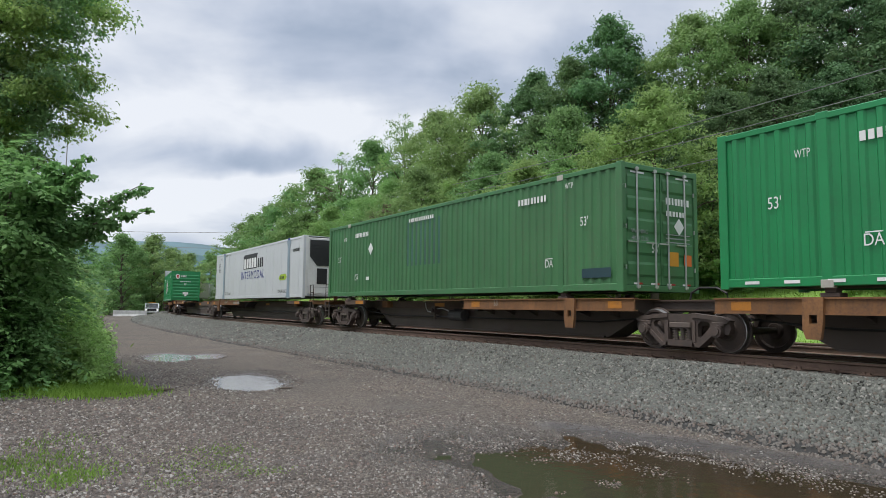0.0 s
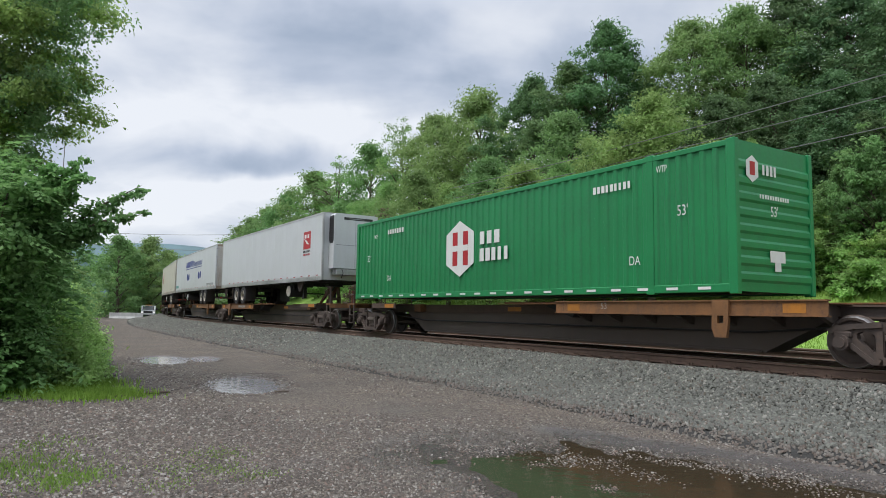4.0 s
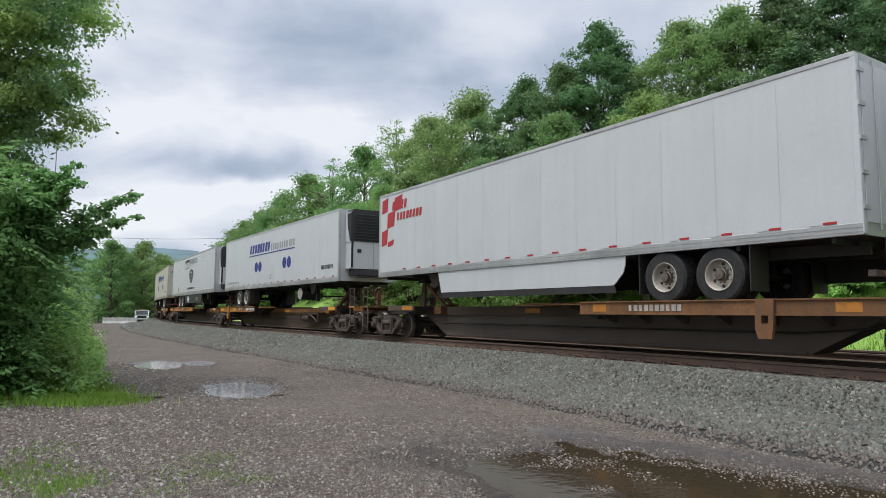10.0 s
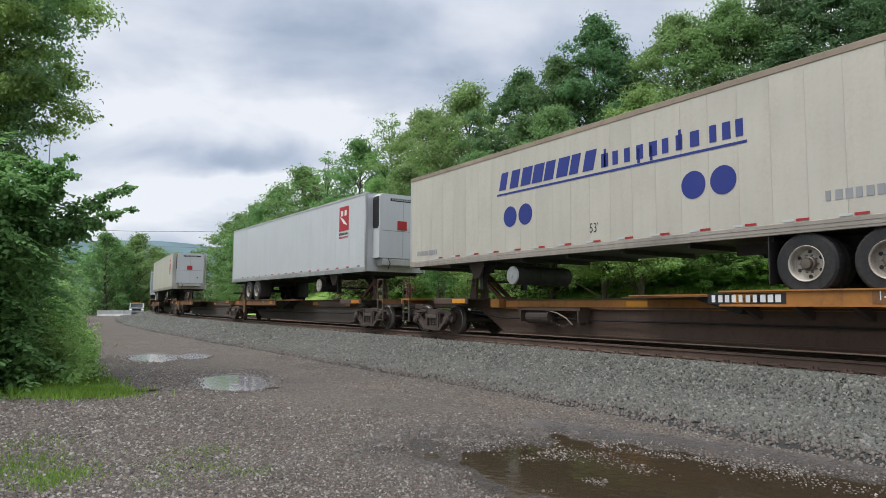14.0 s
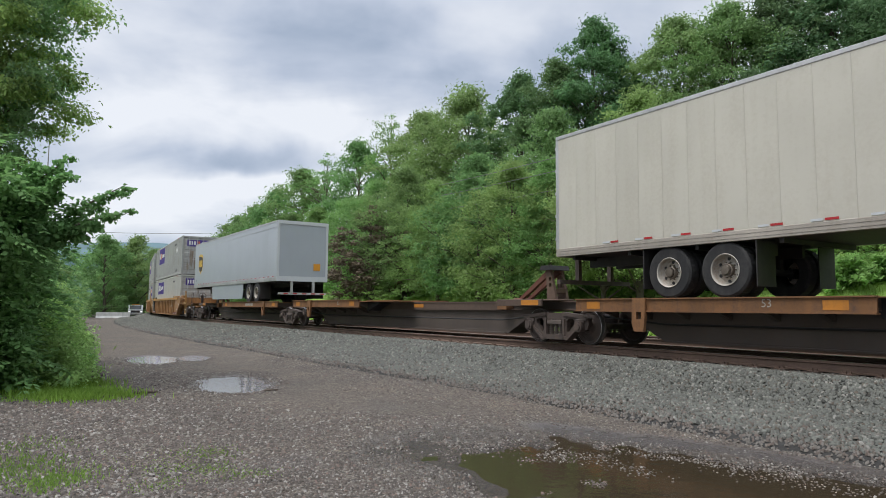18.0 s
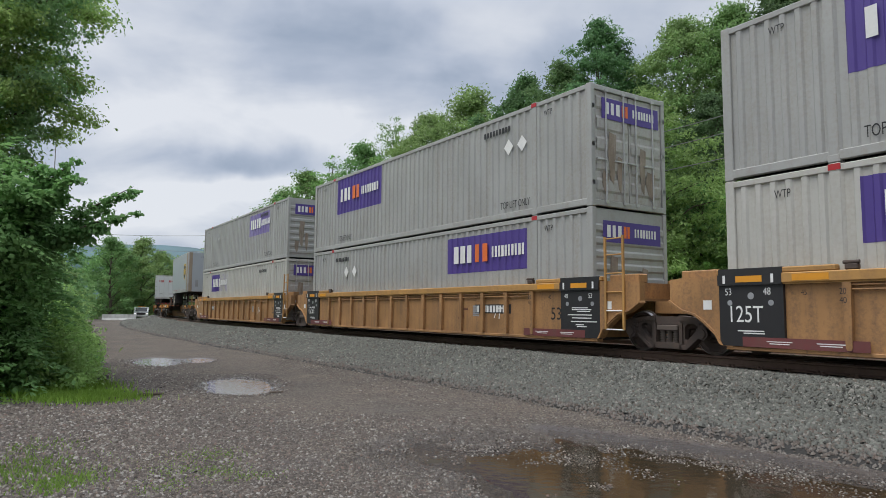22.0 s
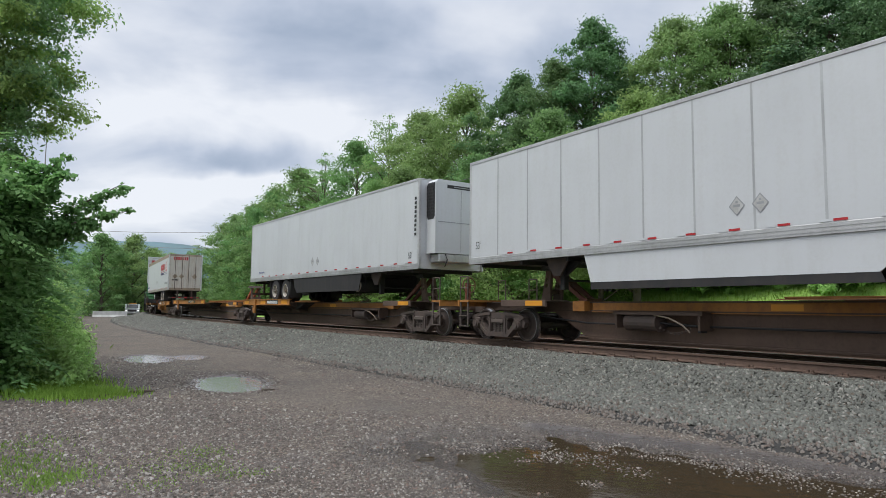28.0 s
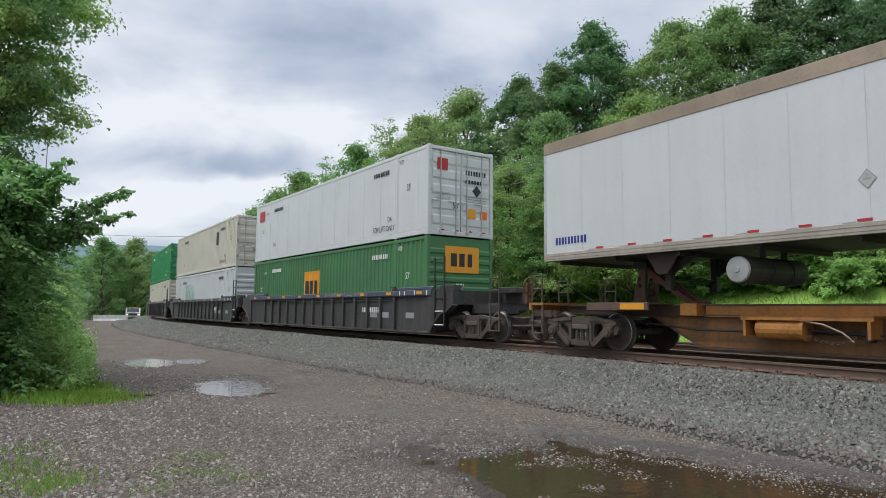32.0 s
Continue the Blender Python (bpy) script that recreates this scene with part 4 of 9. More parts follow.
TREE_KINDS = {
    "broad": (11, 16.0, 5.2, 3.0, 380, 34000, 0.25, LEAF_MID, "broad green deciduous tree on the wooded bank"),
    "tall": (23, 18.0, 4.4, 3.0, 400, 42000, 0.25, LEAF_DARK, "tall dark-green tree with an uneven top"),
    "light": (37, 11.0, 4.4, 1.4, 340, 30000, 0.17, LEAF_LIGHT, "light-green young tree at the edge of the wood"),
    "sapling": (31, 6.0, 2.0, 2.5, 150, 15000, 0.15, LEAF_MID, "slender young tree with a bare stem on the bank"),
    "young": (29, 11.0, 4.2, 2.6, 340, 32000, 0.17, LEAF_LIGHT, "light-green young tree with a bare slender trunk"),
    "round": (41, 14.0, 5.6, 1.6, 380, 30000, 0.25, LEAF_MID, "rounded green tree on the wooded bank"),
    "deep": (53, 15.0, 5.2, 1.2, 360, 28000, 0.27, LEAF_DEEP, "dark-green tree of the wood, its leaves coloured darker for shade"),
    "far": (57, 14.0, 5.4, 0.8, 300, 17000, 0.32, LEAF_MID, "green tree in the distant row along the railway"),
    "thin": (67, 14.0, 3.4, 3.5, 110, 4600, 0.18, LEAF_LIGHT, "thinly leaved tree with bare twigs showing"),
    "vine": (97, 1.3, 1.7, 0.0, 80, 9000, 0.14, LEAF_FRESH, "low mound of fresh green vines on the verge"),
    "bush": (71, 3.0, 2.2, 0.1, 90, 7200, 0.15, LEAF_FRESH, "leafy light-green bush on the verge"),
    "sumac": (73, 4.0, 2.4, 0.5, 70, 1500, -0.17, LEAF_LIGHT, "light-green shrub with long feathered leaves on the bank"),
    "thicket": (79, 4.2, 2.9, 0.1, 120, 9500, 0.175, LEAF_MID, "dense green thicket at the wood edge"),
    "cedar": (83, 6.0, 2.0, 0.4, 140, 11000, 0.15, LEAF_BROWN, "browned half-dead cedar among green trees"),
}
MADE = {}


def tree(kind, x, y, height=None, wide=1.0, turn=None, sink=0.15):
    """A tree of that kind, with its foot on the ground at x, y."""
    seed, h, rad, low, clumps, count, size, lm, label = TREE_KINDS[kind]
    z = float(ground_height(np.array([x]), np.array([y]))[0])
    k = (height or h) / h
    m = pose(x, y, z - sink, 0, 0, random.uniform(0, 360) if turn is None else turn)
    if kind not in MADE:
        root = thing("bush" if kind in ("bush", "thicket", "vine", "sumac") else "tree", label, "bush" if kind in ("bush", "thicket", "vine", "sumac") else "tree", "bushes" if kind in ("bush", "thicket", "vine", "sumac") else "trees of the wood")
        tm, cm = tree_parts(seed, h, rad, low, clumps, count, size)
        part("trunk", tm, BARK, root)
        part("crown", cm, lm, root)
        MADE[kind] = root
        root.matrix_basis = m
    else:
        root = copy_thing(MADE[kind], m)
    root.scale = (k * wide, k * wide, k)
    return root


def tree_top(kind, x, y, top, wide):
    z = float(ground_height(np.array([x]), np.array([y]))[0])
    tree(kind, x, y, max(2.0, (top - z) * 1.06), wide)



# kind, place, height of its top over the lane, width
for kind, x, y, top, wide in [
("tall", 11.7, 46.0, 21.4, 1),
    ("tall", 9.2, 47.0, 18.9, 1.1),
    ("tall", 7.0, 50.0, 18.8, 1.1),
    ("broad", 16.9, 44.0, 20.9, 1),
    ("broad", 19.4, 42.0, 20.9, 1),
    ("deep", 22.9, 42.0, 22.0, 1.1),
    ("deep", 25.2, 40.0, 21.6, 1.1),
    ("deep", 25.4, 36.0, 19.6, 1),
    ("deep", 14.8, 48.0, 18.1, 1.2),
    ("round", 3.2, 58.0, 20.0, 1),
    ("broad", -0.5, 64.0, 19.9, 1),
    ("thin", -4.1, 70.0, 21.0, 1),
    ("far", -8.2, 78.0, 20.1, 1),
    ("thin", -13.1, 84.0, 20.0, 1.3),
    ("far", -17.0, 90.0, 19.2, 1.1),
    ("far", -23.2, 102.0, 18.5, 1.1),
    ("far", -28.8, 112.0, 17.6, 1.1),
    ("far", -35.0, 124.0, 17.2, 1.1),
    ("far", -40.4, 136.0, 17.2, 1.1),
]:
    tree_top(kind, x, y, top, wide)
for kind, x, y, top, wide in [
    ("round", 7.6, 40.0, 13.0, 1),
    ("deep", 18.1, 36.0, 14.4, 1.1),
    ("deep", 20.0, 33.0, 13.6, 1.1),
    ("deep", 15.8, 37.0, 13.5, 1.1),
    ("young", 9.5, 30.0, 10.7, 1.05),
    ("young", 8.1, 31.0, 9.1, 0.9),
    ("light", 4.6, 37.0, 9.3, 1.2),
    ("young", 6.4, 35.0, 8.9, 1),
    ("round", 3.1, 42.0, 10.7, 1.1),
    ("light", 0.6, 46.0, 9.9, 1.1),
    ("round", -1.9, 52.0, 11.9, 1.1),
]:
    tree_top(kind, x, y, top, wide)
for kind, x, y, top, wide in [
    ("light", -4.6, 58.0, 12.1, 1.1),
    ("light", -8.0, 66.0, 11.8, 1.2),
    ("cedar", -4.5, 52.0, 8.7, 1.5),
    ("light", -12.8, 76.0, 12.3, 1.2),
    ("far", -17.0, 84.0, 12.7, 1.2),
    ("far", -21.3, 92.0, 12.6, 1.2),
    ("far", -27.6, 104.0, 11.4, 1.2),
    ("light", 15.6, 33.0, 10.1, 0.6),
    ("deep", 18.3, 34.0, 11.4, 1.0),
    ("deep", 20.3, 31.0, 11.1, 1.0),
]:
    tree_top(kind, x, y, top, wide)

# slender stems before the wood
for s, d, h, wide in ((26.0, 14.6, 4.3, 0.9), (25.3, 14.9, 4.5, 0.85), (23.6, 14.7, 4.9, 0.9), (22.4, 14.6, 5.0, 0.9), (21.2, 15.0, 4.8, 0.9), (15.4, 15.8, 5.0, 0.8), (14.4, 15.6, 5.3, 0.8), (13.0, 16.0, 5.2, 0.8)):
    p = beside(s, d)
    tree("sapling", p.x, p.y, h, wide)
# sunlit bushes up the bank behind the lawn
rb = random.Random(15)
for i in range(26):
    p = beside(13.6 + i * 0.5 + rb.uniform(-0.3, 0.3), 15.4 + 1.5 * (i % 3) + rb.uniform(-0.3, 0.3))
    tree("bush", p.x, p.y, rb.uniform(1.5, 2.3), rb.uniform(1.0, 1.25))
# bushes along the far verge
rb = random.Random(5)
for i in range(26):
    s = 4 + i * 2.9 + rb.uniform(-0.8, 0.8)
    p = beside(s, rb.uniform(15.0, 18.0) if s > 22 else rb.uniform(16.5, 19.5))
    tree(rb.choice(("bush", "bush", "thicket")), p.x, p.y, rb.uniform(1.6, 3.6), rb.uniform(0.9, 1.3))
for i in range(30):
    s = 3 + i * 1.25 + rb.uniform(-0.6, 0.6)
    p = beside(s, rb.uniform(14.6, 15.4) if i % 2 else rb.uniform(15.2, 17.4))
    tree("vine", p.x, p.y, rb.uniform(0.7, 1.5), rb.uniform(0.9, 1.4))
for i in range(24):
    s = 3.5 + i * 0.95 + rb.uniform(-0.5, 0.5)
    p = beside(s, rb.uniform(15.5, 17.5) + 2.6 * (i % 3))
    tree("sumac", p.x, p.y, rb.uniform(2.4, 3.8), rb.uniform(0.9, 1.2))
for i in range(30):
    s = 8.5 + i * 0.85 + rb.uniform(-0.4, 0.4)
    p = beside(s, rb.uniform(15.6, 16.4) + 1.3 * (i % 2))
    tree(("bush", "sumac", "bush", "thicket")[i % 4], p.x, p.y, rb.uniform(1.5, 2.7), rb.uniform(1.0, 1.35))
for i in range(16):
    s = 17 + i * 1.5 + rb.uniform(-0.5, 0.5)
    p = beside(s, rb.uniform(15.2, 17.2))
    tree(("bush", "thicket", "sumac")[i % 3], p.x, p.y, rb.uniform(1.8, 3.2), rb.uniform(0.9, 1.3))
for i in range(6):
    s = 41 + i * 3.3 + rb.uniform(-1, 1)
    p = beside(s, rb.uniform(10.6, 12.8))
    tree("bush", p.x, p.y, rb.uniform(0.9, 1.9), rb.uniform(1.0, 1.5))
for i in range(12):
    s = 6 + i * 5.2 + rb.uniform(-1, 1)
    p = beside(s, rb.uniform(19, 24))
    tree("thicket", p.x, p.y, rb.uniform(3.5, 5.5), 1.2)
# woods on the outer side of the curve, beyond the lane
for x, y, h, k in [(-45.5, 95, 11.5, "far"), (-43.8, 101, 12.0, "far"), (-48, 118, 11.5, "far"), (-56, 118, 13, "far"), (-56, 100, 12, "far"), (-60, 130, 13, "far"),
                   (-57, 150, 13, "far"), (-56, 162, 14, "far"), (-49, 168, 13, "far"), (-66, 150, 14, "far"), (-47, 82, 6.5, "thicket"), (-50, 84, 8.5, "round"), (-42, 72, 7, "light"), (-36, 62, 7, "round"),
                   (-30.5, 52, 5.5, "light"), (-27, 44, 6, "thicket"), (-30, 44, 8, "deep"), (-22.5, 37, 5, "light"), (-20, 31.5, 4.5, "thicket"), (-23, 31, 7, "round"), (-16.8, 26, 4.0, "thicket"), (-19, 25, 6, "deep"), (-14.0, 21.5, 3.4, "thicket"), (-16.5, 20.5, 5, "round")]:
    tree(k, x, y, h, 1.15)


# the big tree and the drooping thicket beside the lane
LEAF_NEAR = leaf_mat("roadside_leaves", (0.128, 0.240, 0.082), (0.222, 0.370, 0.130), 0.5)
# one tree's foliage: outer leaves coloured brighter as if lit, inner ones darker as if shaded
LEAF_TOP = leaf_mat("sun_coloured_roadside_leaves", (0.300, 0.420, 0.125), (0.430, 0.560, 0.205), 0.62)
LEAF_INNER = leaf_mat("shade_coloured_inner_leaves", (0.230, 0.360, 0.160), (0.340, 0.480, 0.220), 0.62)


def roadside_tree():
    """Tall tree whose trunk stands left of the lane; its boughs reach over the bushes."""
    root = thing("tree", "tall leafy roadside tree with light-green outer leaves", "tree")
    r = random.Random(2)
    g = Geo()
    foot = Vector((-11.2, 14.6, 0.2))
    top = Vector((-10.6, 14.2, 10.5))
    pts = [foot.lerp(top, i / 6) + Vector((r.uniform(-0.12, 0.12), r.uniform(-0.12, 0.12), 0)) for i in range(7)]
    for i in range(6):
        g.cyl(pts[i], pts[i + 1], 0.24 - 0.03 * i, 10, 0.21 - 0.03 * i, caps=False)
    C, R = [], []
    # boughs: where they leave the trunk, how far out they reach, at what height
    for z, reach, turn in ((4.4, 1.6, 0.1), (5.3, 2.4, -0.3), (6.0, 3.2, 0.2), (6.6, 3.2, -0.1), (7.2, 3.5, 0.3), (7.8, 3.5, -0.4), (8.4, 3.9, 0.0), (9.0, 3.6, 0.5), (9.6, 3.4, -0.2), (10.2, 3.0, 0.2),
                           (5.2, 3.0, 2.8), (6.4, 3.2, 2.2), (7.6, 3.4, 3.6), (9.0, 3.2, 2.6), (6.0, 2.8, 4.6), (8.2, 3.0, 4.4), (7.0, 2.6, 1.3), (9.2, 2.6, 1.6)):
        t = max(0.1, (z - 1.4) / 10.5)
        a = foot.lerp(top, min(0.98, t))
        reach *= 0.86
        b = Vector((a.x + reach * math.cos(turn), a.y + reach * math.sin(turn), z + 0.25))
        m = a.lerp(b, 0.5) + Vector((0, 0, 0.35))
        g.cyl(a, m, 0.075, 6, 0.045, caps=False)
        g.cyl(m, m.lerp(b, 0.5), 0.04, 6, 0.012, caps=False)
        for i in range(7):
            q = 0.25 + 0.75 * i / 6
            p = (a.lerp(m, q * 2) if q < 0.5 else m.lerp(b, q * 2 - 1)) + Vector((r.uniform(-0.4, 0.4), r.uniform(-0.6, 0.6), r.uniform(-0.65, 0.5)))
            C.append(p[:])
            k = r.uniform(0.36, 0.64)
            R.append((k, k, k * 0.5))
    part("trunk", g.mesh("trunk", True), BARK, root)
    V, F = leaves(np.array(C), np.array(R), 54000, 0.092, 91, 0.62, flat=0.8)
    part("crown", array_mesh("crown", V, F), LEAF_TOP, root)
    # the dense inner leaves, right down to the bushes
    C, R = [], []
    for i in range(210):
        z = r.uniform(3.6, 9.6)
        edge = float(np.interp(z, [3.6, 4.8, 5.1, 5.4, 5.7, 6.1, 6.7, 7.2, 7.6, 8.3, 9.6], [-9.4, -9.2, -8.75, -9.05, -8.4, -8.2, -8.3, -8.5, -8.1, -7.65, -8.0]))
        x = edge - 2.6 * r.random() ** 1.4
        k = r.uniform(0.34, 0.62)
        C.append((x, r.uniform(13.4, 15.4), z))
        R.append((k, k, k * 0.55))
    V, F = leaves(np.array(C), np.array(R), 30000, 0.088, 95, 0.66, flat=0.75)
    part("inner_crown", array_mesh("inner_crown", V, F), LEAF_INNER, root, "inner leaves of the crown, coloured darker for shade")


def roadside_thicket():
    """Dense bush with feathered leaves that hangs over the edge of the lane, one bough reaching out."""
    root = thing("bush", "dense dark-green roadside thicket with drooping feathered leaves", "bush")
    r = random.Random(4)
    g = Geo()
    C, R = [], []
    for i in range(16):
        x, y = -9.7 + r.uniform(-1.6, 1.15), 13.3 + r.uniform(-1.3, 1.6)
        h = r.uniform(2.2, 4.2)
        tip = Vector((x + r.uniform(-0.3, 0.7), y + r.uniform(-0.5, 0.5), h))
        g.cyl((x, y, -0.1), tip, 0.05, 6, 0.012, caps=False)
        for j in range(9):
            t = 0.12 + 0.88 * j / 8
            p = Vector((x, y, 0)).lerp(tip, t)
            w = 0.95 * math.sin(math.pi * min(1, 0.25 + 0.6 * t))
            C.append((p.x + r.uniform(-w, w), p.y + r.uniform(-w, w), p.z))
            k = r.uniform(0.38, 0.62)
            R.append((k, k, k * 0.75))
    for i in range(22):
        C.append((-11.8 + 4.3 * i / 21 + r.uniform(-0.2, 0.2), 12.35 + r.uniform(-0.25, 0.35), r.uniform(0.2, 0.75)))
        k = r.uniform(0.34, 0.5)
        R.append((k, k, k * 0.9))
    V, F = fronds(np.array(C), np.array(R), 4600, 17, 0.155)
    V2, F2 = leaves(np.array(C), np.array(R) * 0.9, 30000, 0.106, 18, 0.70, 0.5, flat=0.7)
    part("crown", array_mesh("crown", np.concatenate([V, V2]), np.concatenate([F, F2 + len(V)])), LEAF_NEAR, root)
    # boughs that reach out into the open
    C, R = [], []
    for a, b in (((-7.5, 12.9, 2.9), (-5.85, 12.9, 3.95)), ((-7.3, 12.8, 2.9), (-5.75, 12.7, 3.35)), ((-8.2, 13.0, 3.4), (-6.9, 12.8, 4.45)), ((-8.0, 12.8, 3.2), (-6.6, 12.4, 4.0)),
                 ((-8.7, 13.0, 2.9), (-7.6, 12.9, 4.35)), ((-8.5, 12.9, 3.0), (-7.3, 12.8, 4.25)), ((-9.1, 13.0, 3.0), (-8.35, 12.9, 4.2)), ((-8.2, 12.8, 2.9), (-7.0, 12.7, 3.7))):
        a, b = Vector(a), Vector(b)
        m = a.lerp(b, 0.55) + Vector((0, 0, 0.08))
        g.tube([a, m], 0.022)
        g.cyl(m, b, 0.018, 6, 0.005, caps=False)
        for j in range(12):
            t = j / 11
            p = a.lerp(b, t)
            C.append((p.x, p.y + r.uniform(-0.15, 0.15), p.z + r.uniform(-0.12, 0.08)))
            k = 0.34 * (1 - 0.62 * t)
            R.append((k, k, k * 0.6))
    part("trunk", g.mesh("trunk", True), BARK, root)
    V, F = leaves(np.array(C), np.array(R), 10500, 0.100, 31, 0.75, flat=0.7)
    part("outer_bough", array_mesh("outer_bough", V, F), LEAF_NEAR, root, "bough of round leaves reaching over the lane")


def grass_tufts():
    """Blades on the lane's edge, on two spots by the camera and on the far verge."""
    r = np.random.RandomState(21)
    X, Y, H = [], [], []
    for cx, cy, sx, sy, n, h in ((-6.25, 12.2, 0.45, 0.34, 3600, 0.12), (-7.2, 13.2, 0.40, 0.6, 2600, 0.16), (-9.0, 15.6, 0.4, 0.9, 2200, 0.18), (-12.3, 20.6, 0.4, 1.3, 1500, 0.2),
                                 (-4.1, 6.8, 0.28, 0.32, 900, 0.055), (-3.4, 6.35, 0.17, 0.24, 900, 0.05), (-4.5, 7.9, 0.22, 0.3, 300, 0.045), (-2.45, 7.5, 0.20, 0.18, 620, 0.026),
                                 (-2.2, 6.85, 0.16, 0.16, 420, 0.028), (-1.75, 6.6, 0.17, 0.14, 420, 0.026), (-2.6, 6.85, 0.12, 0.14, 220, 0.026), (-2.42, 6.25, 0.14, 0.14, 260, 0.03), (-3.0, 7.2, 0.4, 0.4, 220, 0.025)):
        X.append(r.normal(cx, sx, n)); Y.append(r.normal(cy, sy, n)); H.append(h * r.uniform(0.4, 1.3, n))
    s, d = r.uniform(2, 60, 26000), 7.8 + 6.5 * r.uniform(0, 1, 26000) ** 1.3
    x, y, h = np.interp(s, ARC, LINE_X), np.interp(s, ARC, LINE_Y), np.interp(s, ARC, HEAD)
    X.append(x + d * np.cos(h)); Y.append(y + d * np.sin(h)); H.append(r.uniform(0.08, 0.26, 26000))
    X, Y, H = np.concatenate(X), np.concatenate(Y), np.concatenate(H)
    near = (Y < 9) & (X < 0)
    for name, material, label, sel in (("grass", GRASS, "fresh green grass and weeds on the verges", ~near), ("weeds", MOSS, "low yellow-green weeds growing through the gravel", near)):
        x, y, h = X[sel], Y[sel], H[sel]
        n = len(x)
        a = r.uniform(0, 6.28, n)
        wd = 0.006 + 0.03 * h
        lean = r.normal(0, 0.35, (n, 2)) * h[:, None]
        B = np.stack([x, y, ground_height(x, y) - 0.01], -1)
        side = np.stack([np.cos(a) * wd, np.sin(a) * wd, 0 * a], -1)
        tip = B + np.stack([lean[:, 0], lean[:, 1], h], -1)
        mid = B + np.stack([lean[:, 0] * 0.35, lean[:, 1] * 0.35, h * 0.6], -1)
        V = np.stack([B - side, B + side, mid + side * 0.7, tip, mid - side * 0.7], 1).reshape(-1, 3)
        me = array_mesh(name, V, np.arange(5 * n).reshape(-1, 5))
        me.materials.append(material)
        tagged(new(name, me), label, "grass" if name == "grass" else "weeds", kind="stuff")


def make_weeds():
    """Low broad-leaved weeds in front of the thicket."""
    C, R = [], []
    r = random.Random(8)
    for i in range(70):
        t = r.random()
        x, y = -6.95 - 2.7 * t + r.uniform(-0.45, 0.3), 12.7 + 5.2 * t + r.uniform(-0.4, 0.4)
        h = r.uniform(0.2, 0.85) * (0.7 + 0.9 * t)
        C.append((x, y, h))
        k = r.uniform(0.2, 0.38)
        R.append((k, k, h * 0.9))
    for i in range(60):
        t = r.random()
        h = r.uniform(0.10, 0.42) * (0.8 + 1.2 * t)
        C.append((-6.25 - 3.6 * t + r.uniform(-0.5, 0.15), 12.35 + 7.0 * t + r.uniform(-0.3, 0.4), h))
        k = r.uniform(0.16, 0.32)
        R.append((k, k, h * 0.9))
    V, F = leaves(np.array(C), np.array(R), 21000, 0.085, 44, 0.6, 0.1, flat=0.8)
    me = array_mesh("weeds", V, F)
    me.materials.append(LEAF_FRESH)
    tagged(new("weeds", me), "low light-green weeds at the foot of the thicket", "weeds", kind="stuff")


def make_blossom():
    """Clusters of small white flowers on the bushes of the far verge."""
    r = random.Random(61)
    C, R = [], []
    for i in range(95):
        p = beside(r.uniform(4, 30), r.uniform(14.4, 17.0)) if i % 2 else beside(r.uniform(16, 21), r.uniform(15.0, 19.0))
        z = float(ground_height(np.array([p.x]), np.array([p.y]))[0]) + r.uniform(0.5, 2.0)
        k = r.uniform(0.05, 0.14)
        C.append((p.x, p.y, z))
        R.append((k, k, k * 0.6))
    V, F = leaves(np.array(C), np.array(R), 1500, 0.06, 62, 0.9, 0.0, flat=0.9)
    me = array_mesh("blossom", V, F)
    me.materials.append(leaf_mat("white_petals", (0.48, 0.50, 0.44), (0.62, 0.63, 0.58), 0.3))
    tagged(new("blossom", me), "small white flower clusters on the verge bushes", "flowers", kind="stuff")


make_blossom()
roadside_tree()
roadside_thicket()
make_weeds()
grass_tufts()


# ---------------------------------------------------------------- far things
def make_far_ridge():
    # the haze of distance is mixed into the ridge's base colour
    m = mat("haze_tinted_ridge", (0.10, 0.17, 0.19), 1.0, amount=0.2, scale=0.01, streak=0, bump=0)
    V, F, n = [], [], 60
    for i in range(n):
        a = radians(-75 + 130 * i / (n - 1))
        r = 1900
        h = 165 + 22 * math.sin(i * 0.31 + 1.0) + 9 * math.sin(i * 0.83)
        V += [(r * math.sin(a), r * math.cos(a), -20), (r * 1.05 * math.sin(a), r * 1.05 * math.cos(a), h * 0.75), (r * 1.14 * math.sin(a), r * 1.14 * math.cos(a), h)]
    for i in range(n - 1):
        for j in range(2):
            F.append((3 * i + j, 3 * i + 3 + j, 3 * i + 4 + j, 3 * i + 1 + j))
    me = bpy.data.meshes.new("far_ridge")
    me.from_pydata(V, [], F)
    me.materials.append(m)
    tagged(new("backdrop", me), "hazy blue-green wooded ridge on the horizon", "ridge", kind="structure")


make_far_ridge()


def make_wires():
    rubber = mat("grey_cable", (0.22, 0.22, 0.225), 0.6)
    runs = [((-95, 150, 19.5), (-20, 128, 17.0), 1.6, 0.045), ((-95, 150, 17.2), (-20, 128, 13.2), 1.6, 0.045)]
    runs += [(beside(-4, d, z), beside(36, d + 1.4, z), 0.4, 0.018) for d, z in ((8.8, 9.2), (9.0, 8.6), (9.5, 7.8))]
    for a, b, sag, r in runs:
        a, b = Vector(a), Vector(b)
        pts = [a.lerp(b, i / 24) - Vector((0, 0, sag * 4 * (i / 24) * (1 - i / 24))) for i in range(25)]
        me = Geo().sweep(pts, r, 5).mesh("power_line")
        me.materials.append(rubber)
        tagged(new("power_line", me), "thin grey overhead power cable above the railway", "cable", "power cables")


